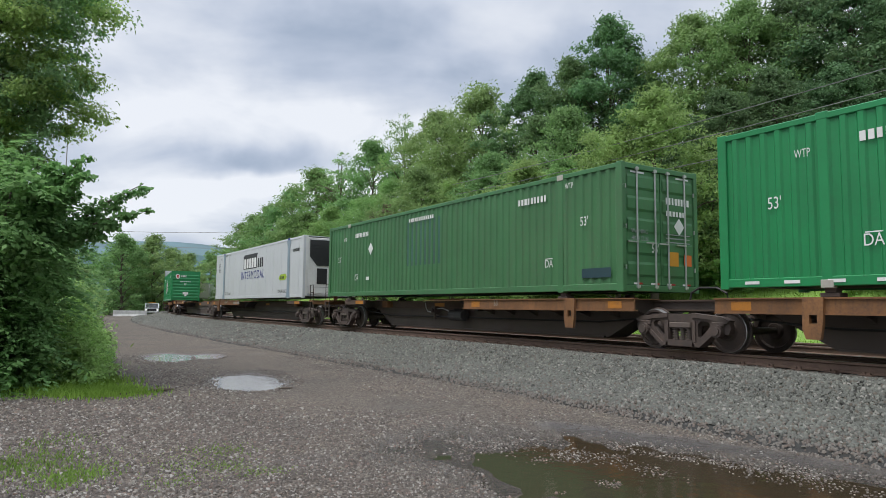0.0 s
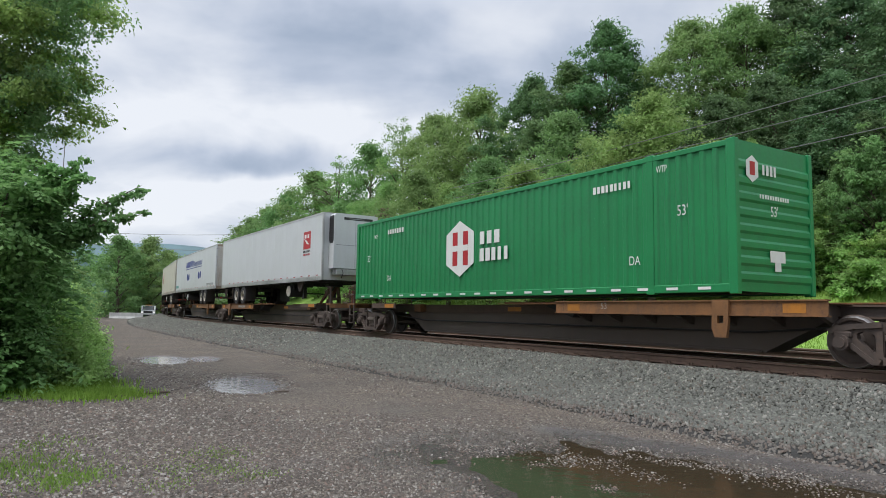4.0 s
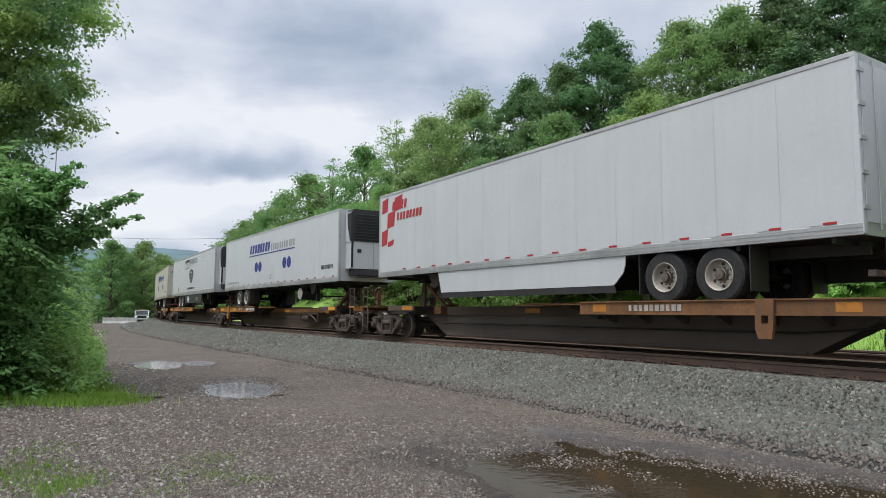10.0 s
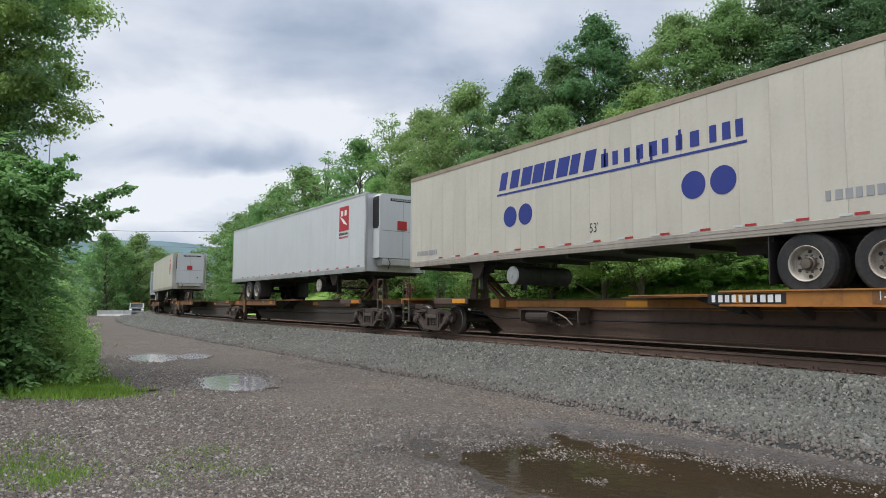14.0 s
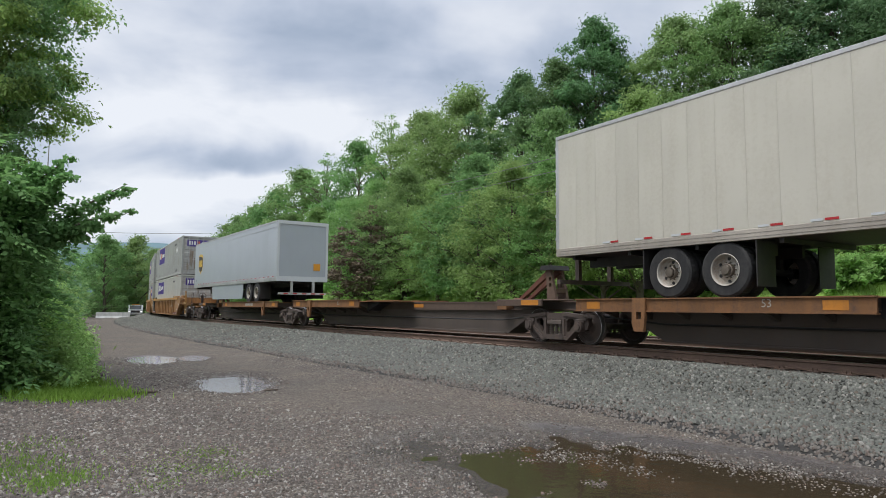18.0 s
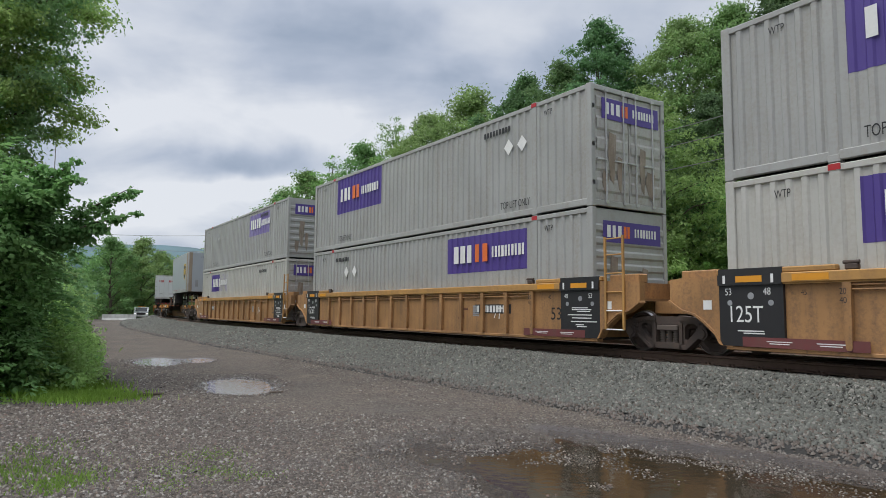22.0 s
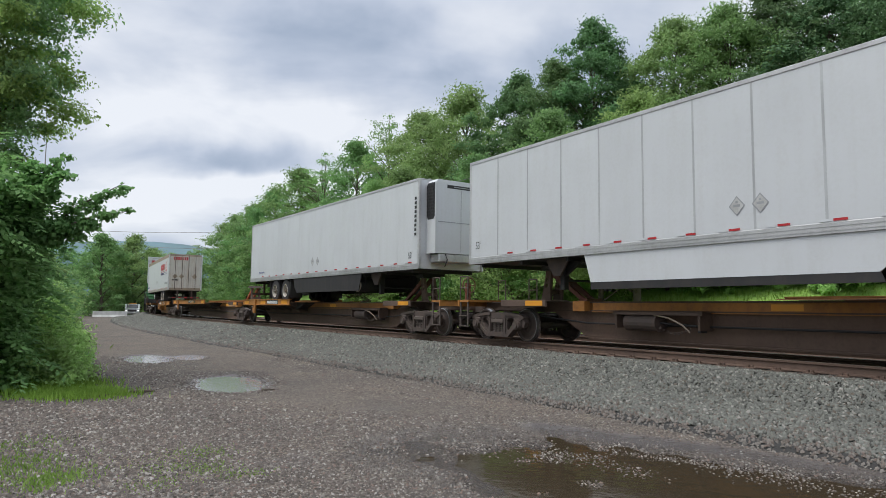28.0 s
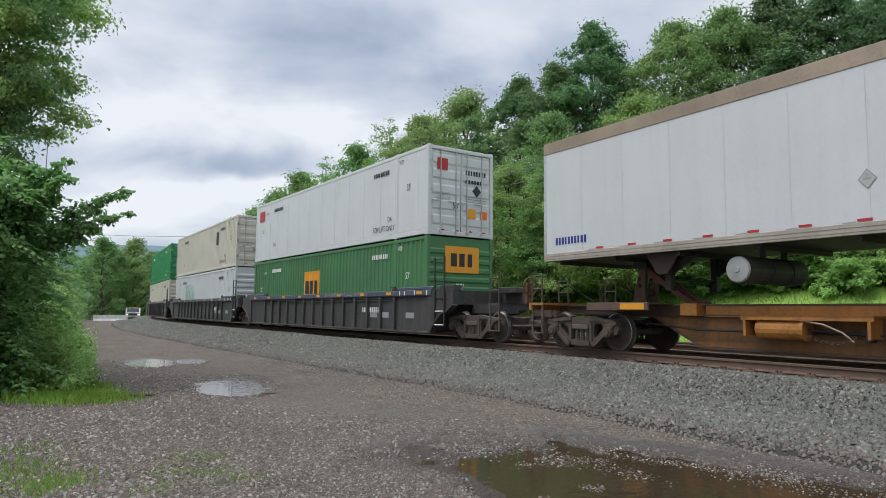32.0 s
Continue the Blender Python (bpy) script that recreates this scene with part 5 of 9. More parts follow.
def make_barriers():
    pm = mat("white_concrete", (0.62, 0.62, 0.60), 0.8, dirt=(0.25, 0.24, 0.22), amount=0.4)
    bm = Geo().prism([(-0.3, 0), (0.3, 0), (0.3, 0.08), (0.14, 0.32), (0.09, 0.82), (-0.09, 0.82), (-0.14, 0.32), (-0.3, 0.08)], -1.0, 1.0, "x").mesh("barrier")
    bm.materials.append(pm)
    for i in range(4):
        x, y = -42.8 + i * 0.95, 88.5 + i * 0.35
        ob = tagged(new("concrete_barrier", bm), "white concrete road barrier in a row across the lane", "barrier", "barrier row")
        ob.matrix_basis = pose(x, y, float(ground_height(np.array([x]), np.array([y]))[0]) - 0.02, 0, 0, 20)
        ob.scale = (0.5, 1, 1)


def make_pickup():
    """Parked pickup truck, seen from its front."""
    root = thing("pickup_truck", "white pickup truck parked facing down the lane with lit headlights", "truck")
    wp, gl = flat_mat("white_car_paint", (0.6, 0.62, 0.64), 0.3), flat_mat("dark_glass", (0.02, 0.025, 0.03), 0.1)
    part("body", Geo().prism([(-2.6, 0.55), (2.6, 0.55), (2.6, 1.1), (1.0, 1.15), (0.4, 1.75), (-1.0, 1.8), (-1.2, 1.15), (-2.6, 1.1)], -0.92, 0.92), wp, root)
    part("windscreen", Geo().prism([(1.02, 1.18), (1.05, 1.18), (0.47, 1.72), (0.42, 1.72)], -0.75, 0.75), gl, root)
    part("grille", Geo().box(2.6, -0.55, 0.72, 2.63, 0.55, 1.02, 0.01), BLACK, root)
    part("bumper", Geo().box(2.55, -0.95, 0.45, 2.72, 0.95, 0.68, 0.03), ALU, root)
    lm = bpy.data.materials.new("lit_headlight")
    lm.use_nodes = True
    lm.node_tree.nodes["Principled BSDF"].inputs["Emission Color"].default_value = (1, 0.97, 0.9, 1)
    lm.node_tree.nodes["Principled BSDF"].inputs["Emission Strength"].default_value = 1.0
    for k in (-1, 1):
        part("headlight", Geo().box(2.6, k * 0.75 - 0.10, 0.80, 2.64, k * 0.75 + 0.10, 0.94, 0.02), lm, root)
        part("mirror", Geo().box(0.9, k * 1.05 - 0.12, 1.2, 1.0, k * 1.05 + 0.12, 1.42, 0.02), BLACK, root)
        for x in (-1.65, 1.75):
            part("wheel", Geo().cyl((x, k * 0.68, 0.38), (x, k * 0.95, 0.38), 0.38, 18), TYRE, root)
    part("roof_light", Geo().box(-0.5, -0.5, 1.8, -0.3, 0.5, 1.9, 0.02), YELLOW, root)
    x, y = -41.3, 95.5
    root.matrix_basis = pose(x, y, float(ground_height(np.array([x]), np.array([y]))[0]), 0, 0, -67)


def make_deadwood():
    """A grey branch lying at the lane's edge and a dark post stub."""
    b = Geo()
    b.cyl((-14.9, 27.2, 0.08), (-14.1, 27.6, 0.55), 0.035, 7, 0.02).cyl((-14.5, 27.4, 0.3), (-14.2, 27.2, 0.75), 0.02, 6, 0.008).cyl((-14.9, 27.2, 0.08), (-15.3, 27.0, 0.03), 0.03, 6, 0.02)
    me = b.mesh("fallen_branch")
    me.materials.append(BARK)
    tagged(new("fallen_branch", me), "grey fallen branch lying at the edge of the lane", "branch")
    g = Geo().cyl((-14.35, 29.0, -0.05), (-14.33, 29.0, 0.34), 0.13, 9, 0.11)
    me = g.mesh("stump")
    me.materials.append(BLACK)
    tagged(new("stump", me), "short dark stump standing in the gravel", "stump")
    for x, y, r in ((-5.2, 12.6, 0.10), (-3.0, 13.0, 0.06), (-5.6, 12.0, 0.05)):
        me = Geo().cyl((x - r * 2, y, 0.02), (x + r * 2, y + 0.1, 0.03), r * 0.35, 7, r * 0.2).mesh("stick")
        me.materials.append(BARK)
        tagged(new("stick", me), "small dark stick lying on the wet gravel", "stick", "sticks on the lane")


def make_mast():
    """Slender mast that rises behind the roadside thicket."""
    x, y = -27.5, 48.0
    z = float(ground_height(np.array([x]), np.array([y]))[0])
    g = Geo().cyl((x, y, z - 0.2), (x, y, 9.0), 0.07, 8, 0.05).cyl((x, y, 9.0), (x, y, 14.2), 0.05, 8, 0.025)
    me = g.mesh("mast")
    me.materials.append(mat("grey_galvanised_pole", (0.28, 0.27, 0.27), 0.6))
    tagged(new("mast", me), "thin grey metal mast rising behind the thicket", "mast")


make_wires()
make_mast()
make_barriers()
make_pickup()
make_deadwood()


# ---------------------------------------------------------------- rolling stock
# local axes of all stock: x backwards along the train, y towards the lane, z up from the rail
def side_frame_mesh():
    g = Geo()
    half = [(0.40, 0.10), (0.52, 0.15), (0.66, 0.30), (0.76, 0.36), (0.80, 0.50), (0.98, 0.52), (1.02, 0.36), (1.10, 0.36), (1.15, 0.48), (1.12, 0.60), (0.98, 0.67), (0.60, 0.71), (0.30, 0.74)]
    tear = lambda k: [(k * x, z) for x, z in ((0.41, 0.30), (0.47, 0.27), (0.56, 0.36), (0.68, 0.48), (0.69, 0.56), (0.62, 0.60), (0.48, 0.60), (0.41, 0.54))]
    g.holed(half + [(-x, z) for x, z in reversed(half)], [tear(1), tear(-1), [(-0.29, 0.22), (0.29, 0.22), (0.27, 0.58), (-0.27, 0.58)]], -0.06, 0.06)
    # raised edges of the casting
    for k in (-1, 1):
        g.prism([(k * 0.30, 0.10), (k * 0.46, 0.09), (k * 0.80, 0.36), (k * 0.76, 0.42), (k * 0.44, 0.17), (k * 0.30, 0.19)], -0.09, 0.10)
        g.prism([(k * 0.30, 0.67), (k * 0.70, 0.64), (k * 1.08, 0.56), (k * 1.14, 0.62), (k * 0.98, 0.69), (k * 0.60, 0.73), (k * 0.30, 0.76)], -0.09, 0.10)
        g.prism([(k * 0.29, 0.18), (k * 0.37, 0.20), (k * 0.37, 0.60), (k * 0.29, 0.62)], -0.08, 0.09)
        g.box(k * 0.889 - 0.14, -0.08, 0.50, k * 0.889 + 0.14, 0.11, 0.60, 0.02)
        g.cyl((k * 0.889, 0.02, 0.42), (k * 0.889, 0.17, 0.42), 0.125, 14)
        g.cyl((k * 0.889, 0.17, 0.42), (k * 0.889, 0.20, 0.42), 0.085, 14)
    g.prism([(-0.36, 0.10), (0.36, 0.10), (0.30, 0.22), (-0.30, 0.22)], -0.10, 0.10)
    return g.mesh("side_frame")


def spring_mesh():
    g = Geo()
    for x in (-0.16, 0.0, 0.16):
        g.cyl((x, 0, 0.21), (x, 0, 0.47), 0.045, 8)
        for i in range(5):
            z = 0.23 + i * 0.05
            g.cyl((x, 0, z), (x, 0, z + 0.022), 0.072, 10)
    g.box(-0.26, -0.1, 0.46, 0.26, 0.1, 0.57, 0.015)
    return g.mesh("spring_nest")


def wheelset_mesh():
    """Two wheels on one axle, its middle at the origin."""
    g = Geo()
    g.cyl((0, -1.05, 0), (0, 1.05, 0), 0.075, 12)
    for k in (-1, 1):
        prof = [(0.10, 0.83), (0.15, 0.83), (0.16, 0.80), (0.20, 0.775), (0.33, 0.765), (0.36, 0.80), (0.405, 0.805), (0.418, 0.80), (0.425, 0.715), (0.452, 0.70), (0.452, 0.675), (0.36, 0.67), (0.33, 0.72), (0.18, 0.73), (0.14, 0.68), (0.08, 0.68)]
        g.lathe([(r, k * y) for r, y in prof], 20)
    me = g.mesh("wheelset")
    me.materials.append(TRUCK)
    me.materials.append(STEEL)
    me.polygons.foreach_set("material_index", [1 if 0.395 < max(math.hypot(me.vertices[v].co.x, me.vertices[v].co.z) for v in p.vertices) < 0.43 and min(math.hypot(me.vertices[v].co.x, me.vertices[v].co.z) for v in p.vertices) > 0.39 else 0 for p in me.polygons])
    return me


WHEELS = []   # wheelset, place of its bogie in the train


def bogie(parent, x, place):
    b = part("bogie", shared("bolster", lambda: Geo().box(-0.2, -1.0, 0.47, 0.2, 1.0, 0.70, 0.03).cyl((0, 0, 0.70), (0, 0, 0.80), 0.22, 14).mesh("bogie")), TRUCK, parent, "rusty cast-steel two-axle bogie", pose(x, 0, 0))
    for k in (-1, 1):
        part("side_frame", shared("side_frame", side_frame_mesh), TRUCK, b, at=pose(0, k * 1.0, 0, 0, 0, 0 if k > 0 else 180))
        part("spring_nest", shared("springs", spring_mesh), SPINE, b, at=pose(0, k * 1.0, 0))
        w = part("wheelset", shared("wheelset", wheelset_mesh), TRUCK, b, at=pose(k * 0.889, 0, 0.42))
        WHEELS.append((w, place, k * 0.889))
    return b


def words(parent, text, x_left, z, h, material=PRINT_W, y=1.3, face="side", spacing=1.0, name="lettering", narrow=0.8):
    """Readable writing on the lane side (x_left: its start, the larger x) or on the front end."""
    me = shared(("w", text, h, material.name, spacing), lambda: text_mesh(text, h * 1.38, spacing))
    at = (Matrix.Translation((x_left, y, z)) if face == "side" else Matrix.Translation((y, x_left, z)))
    rot = Matrix(((-1, 0, 0, 0), (0, 0, 1, 0), (0, 1, 0, 0), (0, 0, 0, 1))) if face == "side" else Matrix(((0, 0, -1, 0), (-1, 0, 0, 0), (0, 1, 0, 0), (0, 0, 0, 1)))
    return part(name, me, material, parent, at=at @ rot @ Matrix.Diagonal((narrow, 1, 1, 1)))


def patch(parent, x0, x1, z0, z1, material, y=1.3, name="decal", face="side", t=0.003, slant=0.0, label=""):
    """A thin printed shape on the lane side, or on the front end (then x0, x1 run across)."""
    if face == "side":
        g = Geo().prism([(x0, z0), (x1, z0), (x1 - slant, z1), (x0 - slant, z1)], y, y + t)
    else:
        g = Geo().prism([(x0, z0), (x1, z0), (x1, z1), (x0, z1)], y - t, y, "x")
    return part(name, g, material, parent, label)


def bars(parent, x_left, width, z, h, n, material, y=1.3, slant=0.0, fill=0.72, name="wordmark", face="side"):
    """A word whose letters are left out: n upright bars."""
    r = random.Random(int(abs(x_left) * 100) + n)
    w = width / n
    for i in range(n):
        k = (0.75, 0.88, 1.0)[r.randrange(3)]
        q = w * fill * k
        me = shared(("bar", name, face, round(q, 4), h, slant, material.name), lambda: (Geo().prism([(0, 0), (-q, 0), (-q - slant, h), (-slant, h)], 0, 0.003) if face == "side" else Geo().prism([(0, 0), (-q, 0), (-q, h), (0, h)], -0.003, 0, "x")).mesh(name))
        a = x_left - w * (i + (1 - fill) / 2)
        part(name, me, material, parent, at=pose(a, y, z) if face == "side" else pose(y, a, z))


def scrawl(parent, x_left, z, width, h, material, y, seed):
    """Sprayed marks that nobody can read: slanting strokes."""
    r = random.Random(seed)
    n = int(width / (h * 0.55))
    for i in range(n):
        x = x_left - width * (i + 0.5) / n
        a, s = r.uniform(0.5, 1.0) * h, r.uniform(-0.5, 0.5) * h
        z0 = z + r.uniform(0, h - a)
        q = 0.10 * h
        part("spray_mark", Geo().prism([(x, z0), (x - q, z0), (x - q + s, z0 + a), (x + s, z0 + a)], y, y + 0.002), material, parent)
        if i % 2:
            zz = z0 + r.uniform(0.3, 0.9) * a
            part("spray_mark", Geo().prism([(x - 0.5 * h, zz), (x + 0.2 * h, zz), (x + 0.2 * h, zz + q), (x - 0.5 * h, zz + q * 1.4)], y + 0.002, y + 0.003), material, parent)


def disc(parent, x, z, r, material, y=1.3, name="dot"):
    return part(name, Geo().cyl((x, y, z), (x, y + 0.003, z), r, 28), material, parent)


def diamond(parent, x, z, r, material, y=1.3, name="placard"):
    if material is PRINT_G:
        part("placard_face", Geo().prism([(x - r * 0.84, z), (x, z + r * 0.97), (x + r * 0.84, z), (x, z - r * 0.97)], y + 0.003, y + 0.005), PLACARD, parent)
        part("placard_mark", Geo().box(x - r * 0.42, y + 0.005, z - r * 0.12, x + r * 0.42, y + 0.007, z + r * 0.16).box(x - r * 0.14, y + 0.005, z + r * 0.3, x + r * 0.14, y + 0.007, z + r * 0.55), PRINT_G, parent)
    return part(name, Geo().prism([(x - r, z), (x, z + r * 1.15), (x + r, z), (x, z - r * 1.15)], y, y + 0.003), material, parent)


def spine_platform(L, deck_front, paint=None, bare=False, spine=None, spec=None, deck=(1.0, 7.4, 9.8), ends=(False, False), hitch=True, front_bogie=None, rear_bogie=None, twin=False, sill_text=None, number=False, low=0.0, spec_at=3.2, cover=False):
    """One platform of a spine car, from bogie to bogie."""
    paint = paint or DECK
    old = paint is DECK
    amber, ink = (AMBER, STENCIL) if old else (YELLOW, PRINT_W)
    root = thing("spine_car_platform", "grimy low spine-car platform with rusty orange wheel decks on steel bogies", "rail car", "platforms of the train")
    fx = (lambda x: x) if deck_front else (lambda x: L - x)
    a, b = (-1.7 if ends[0] else -0.25), (L + 1.7 if ends[1] else L + 0.25)
    g = Geo().prism([(a, 1.03), (b, 1.03), (b, 0.78), (L - 1.5, 0.76), (L - 2.7, 0.14), (2.7, 0.14), (1.5, 0.76), (a, 0.78)], -0.33, 0.33)
    g.box(2.75, -0.40, 0.14, L - 2.75, 0.40, 0.17)
    part("spine", g, spine or (SPINE if paint is DECK else SPINE_B), root, "deep grimy steel centre beam")
    if cover:
        for k in (-1, 1):
            part("beam_cover", Geo().prism([(L - 7.6, 0.18), (L - 2.75, 0.18), (L - 1.6, 0.77), (L - 7.2, 0.77)], min(k * 0.331, k * 0.337), max(k * 0.331, k * 0.337)), SPINE_O, root, "orange repainted plate on the beam")
    part("top_flange", Geo().box(a, -0.43, 0.80, b, 0.43, 0.83).box(a, -0.44, 1.0, b, 0.44, 1.034), FLANGE, root)
    part("web_plate", Geo().box(2.9, -0.425, 0.79, L - 2.9, 0.425, 1.0, 0.004).box(2.88, -0.435, 0.782, L - 2.88, 0.435, 0.80), FLANGE if paint is DECK else DECK_B, root)
    for k in (-1, 1):
        for x in (2.62, L - 2.62):
            part("jacking_pad", Geo().box(x - 0.2, min(k * 0.34, k * 0.62), 0.80, x + 0.2, max(k * 0.34, k * 0.62), 1.05, 0.01), paint, root)
    # short deck at the end that carries the hitch
    xs = sorted((fx(L - 0.35), fx(L - 2.1)))
    for k in (-1, 1):
        part("end_sill", Geo().box(xs[0], min(k * 1.16, k * 1.22), 0.90, xs[1], max(k * 1.16, k * 1.22), 1.07, 0.008).box(xs[0], min(k * 0.44, k * 1.16), 1.036, xs[1], max(k * 0.44, k * 1.16), 1.052), FLANGE, root)
    patch(root, xs[0] + 0.1, xs[0] + 0.75, 0.92, 1.05, amber, 1.221, "reflector")
    x0, x1, x2 = deck
    for k in (-1, 1):
        s = Geo()
        xs = sorted((fx(x0), fx(x1)))
        s.box(xs[0], k * 1.27, 1.05 - low, xs[1], k * 1.31, 1.32 - low).box(xs[0], k * 1.20, 1.30 - low, xs[1], k * 1.345, 1.325 - low).box(xs[0], k * 1.20, 1.04 - low, xs[1], k * 1.345, 1.062 - low)
        part("side_sill", s, paint, root)
        s = Geo()
        xs = sorted((fx(x1 + 0.02), fx(x2)))
        zi = 1.19 - min(low, 0.10)
        s.box(xs[0], k * 0.96, 1.036, xs[1], k * 1.0, zi).box(xs[0], k * 0.90, zi - 0.02, xs[1], k * 1.03, zi + 0.005)
        part("inner_sill", s, paint, root)
        xs = sorted((fx(x0 + 0.05), fx(x2)))
        part("deck_plate", Geo().box(xs[0], min(k * 0.43, k * 1.26), 1.036, xs[1], max(k * 0.43, k * 1.26), 1.05), DECK, root)
        for i in range(int((x1 - x0) / 0.98) + 1):
            x = fx(x0 + 0.35 + i * 0.98)
            arm = Geo().prism([(k * 0.34, 0.62), (k * 0.34, 1.035), (k * 1.26, 1.035), (k * 1.26, 0.96)], x - 0.05, x + 0.05, "x")
            part("cross_arm", arm, SPINE, root)
        x = fx(x0 + 1.9)
        part("stake_bracket", Geo().holed([(x - 0.17, 1.33), (x + 0.17, 1.33), (x + 0.19, 0.80), (x + 0.13, 0.64), (x - 0.11, 0.64), (x - 0.15, 0.90)], [[(x - 0.06, 0.90), (x + 0.07, 0.90), (x + 0.07, 1.04), (x - 0.06, 1.04)]], min(k * 1.31, k * 1.38), max(k * 1.31, k * 1.38)), paint, root, "rusty folding stake bracket", pose(0, 0, -low))
        x = fx(x1 - 0.12)
        part("outrigger", Geo().prism([(x - 0.25, 1.03), (x + 0.9, 1.03), (x + 0.9, 0.98), (x, 0.72)] if deck_front else [(x + 0.25, 1.03), (x - 0.9, 1.03), (x - 0.9, 0.98), (x, 0.72)], min(k * 0.4, k * 0.9), max(k * 0.4, k * 0.9)), BLACK, root)
    for x in (x0 + 0.55, x1 - 0.6) if old else (x0 + 0.55, x1 - 0.6, x1 - 3.4):
        xx = fx(x)
        k = 0.2 if old else 0.33
        patch(root, xx - k, xx + k, 1.10 - low, 1.26 - low, amber, 1.311, "reflector")
    xx = fx(x2 + 0.3)
    patch(root, xx - 0.3, xx + 0.3, 0.85, 0.97, amber, 0.427, "reflector")
    if sill_text:
        w = len(sill_text) * 0.14
        xc = fx(x0 + 2.0 if deck_front else x0 + 5.2) + (w if deck_front else 0)
        if not old:
            patch(root, xc + 0.05, xc - w * 0.72, 1.085 - low, 1.275 - low, BROWN, 1.311, "stencil_panel")
        words(root, sill_text, xc, 1.115 - low, 0.13, ink, 1.315)
    if not number and not sill_text:
        xc = fx(x0 + 4.75)
        if not old:
            patch(root, xc - 0.33, xc + 0.33, 1.085 - low, 1.275 - low, INK, 1.311, "stencil_panel")
        words(root, "53", xc + 0.2, 1.105 - low, 0.145, ink, 1.315, narrow=1.0)
    if spec:
        xc = fx(x0 + spec_at)
        patch(root, xc - 0.62, xc + 0.62, 1.085 - low, 1.275 - low, DECK, 1.311, "stencil_panel")
        words(root, spec, xc + 0.55, 1.105 - low, 0.145, ink, 1.315, narrow=0.9)
    if number:
        xc = fx(x0 + (5.9 if spec else 4.3))
        if not old:
            patch(root, xc - 0.75, xc + 0.75, 1.085 - low, 1.275 - low, INK, 1.311, "stencil_panel")
        bars(root, xc + 0.68, 1.36, 1.115 - low, 0.13, 10, ink, 1.315, name="number_bar")
    if hitch:
        for end in ([0, 1] if twin else [0]):
            hx = (L - 1.0 if deck_front else 1.0) if end == 0 else fx(1.9)
            sgn = -1 if (hx > L / 2) == (end == 0) or (end == 1 and deck_front is False) else 1
            if end == 1:
                sgn = 1 if hx < L / 2 else -1
            else:
                sgn = 1 if hx < L / 2 else -1
            tone = HITCH if bare else REDSTEEL
            st = Geo()
            for y in (-0.15, 0.15):
                st.prism([(hx + sgn * 1.47, 1.05), (hx + sgn * 1.32, 1.05), (hx + sgn * 0.06, 1.79), (hx + sgn * 0.10, 1.90), (hx + sgn * 0.18, 1.90)], y - 0.045, y + 0.045)
            st.box(min(hx + sgn * 1.25, hx + sgn * 1.55), -0.26, 1.034, max(hx + sgn * 1.25, hx + sgn * 1.55), 0.26, 1.12, 0.015)
            hb = part("hitch_strut", st, tone, root, "slanting steel strut of the trailer hitch")
            po = Geo()
            for y in (-0.2, 0.2):
                po.holed([(hx - 0.17, 1.03), (hx + 0.17, 1.03), (hx + sgn * 0.14 + 0.09, 1.88), (hx + sgn * 0.14 - 0.09, 1.88)], [[(hx + sgn * 0.06 - 0.05, z), (hx + sgn * 0.06 + 0.05, z), (hx + sgn * 0.06 + 0.05, z + 0.09), (hx + sgn * 0.06 - 0.05, z + 0.09)] for z in (1.42, 1.58)], y - 0.04, y + 0.04)
            po.box(hx - 0.10, -0.2, 1.25, hx + 0.10, 0.2, 1.36).box(hx - 0.28, -0.3, 1.034, hx + 0.28, 0.3, 1.085, 0.012)
            part("hitch_post", po, SPINE_B, root, "upright steel post of the trailer hitch")
            part("hitch_plate", Geo().prism([(hx + sgn * 0.14 - 0.22, 1.86), (hx + sgn * 0.14 + 0.22, 1.86), (hx + sgn * 0.14 + 0.17, 1.98), (hx + sgn * 0.14 - 0.17, 1.98)], -0.34, 0.34), BLACK if not bare else TRUCK, hb)
    # brake gear under the frame
    if paint is DECK_B and L > 18.2:
        scrawl(root, 5.2, 0.82, 1.9, 0.19, PRINT_G, 0.4255, 5)
    if paint is DECK_B and (ends[0] or ends[1]):
        xr = 4.4 if ends[0] else L - 4.9
        sh = part("brake_shelf", Geo().box(xr - 1.3, 0.40, 0.80, xr + 1.0, 0.80, 0.83).box(xr - 1.3, 0.74, 0.74, xr + 1.0, 0.80, 0.83).box(xr - 1.25, 0.40, 0.45, xr - 1.2, 0.8, 0.8).box(xr + 0.9, 0.40, 0.45, xr + 0.95, 0.8, 0.8), DECK_B if cover else FLANGE, root, "rusty steel shelf with brake gear")
        part("brake_cylinder", Geo().cyl((xr - 0.1, 0.62, 0.58), (xr + 0.72, 0.62, 0.58), 0.18, 16).cyl((xr - 0.16, 0.62, 0.58), (xr - 0.1, 0.62, 0.58), 0.20, 16).cyl((xr + 0.72, 0.62, 0.58), (xr + 0.80, 0.62, 0.58), 0.15, 16, 0.06), DECK_B if cover else TRUCK, sh)
        part("push_rod", Geo().cyl((xr - 0.1, 0.62, 0.58), (xr - 1.15, 0.60, 0.52), 0.025, 8).box(xr - 1.2, 0.5, 0.40, xr - 1.12, 0.7, 0.62, 0.01), BLACK, sh)
        part("air_hose", Geo().sweep([(xr - 0.95, 0.72, 0.40), (xr - 0.8, 0.76, 0.55), (xr - 0.5, 0.78, 0.68), (xr + 0.1, 0.76, 0.78)], 0.018), TAN, sh)
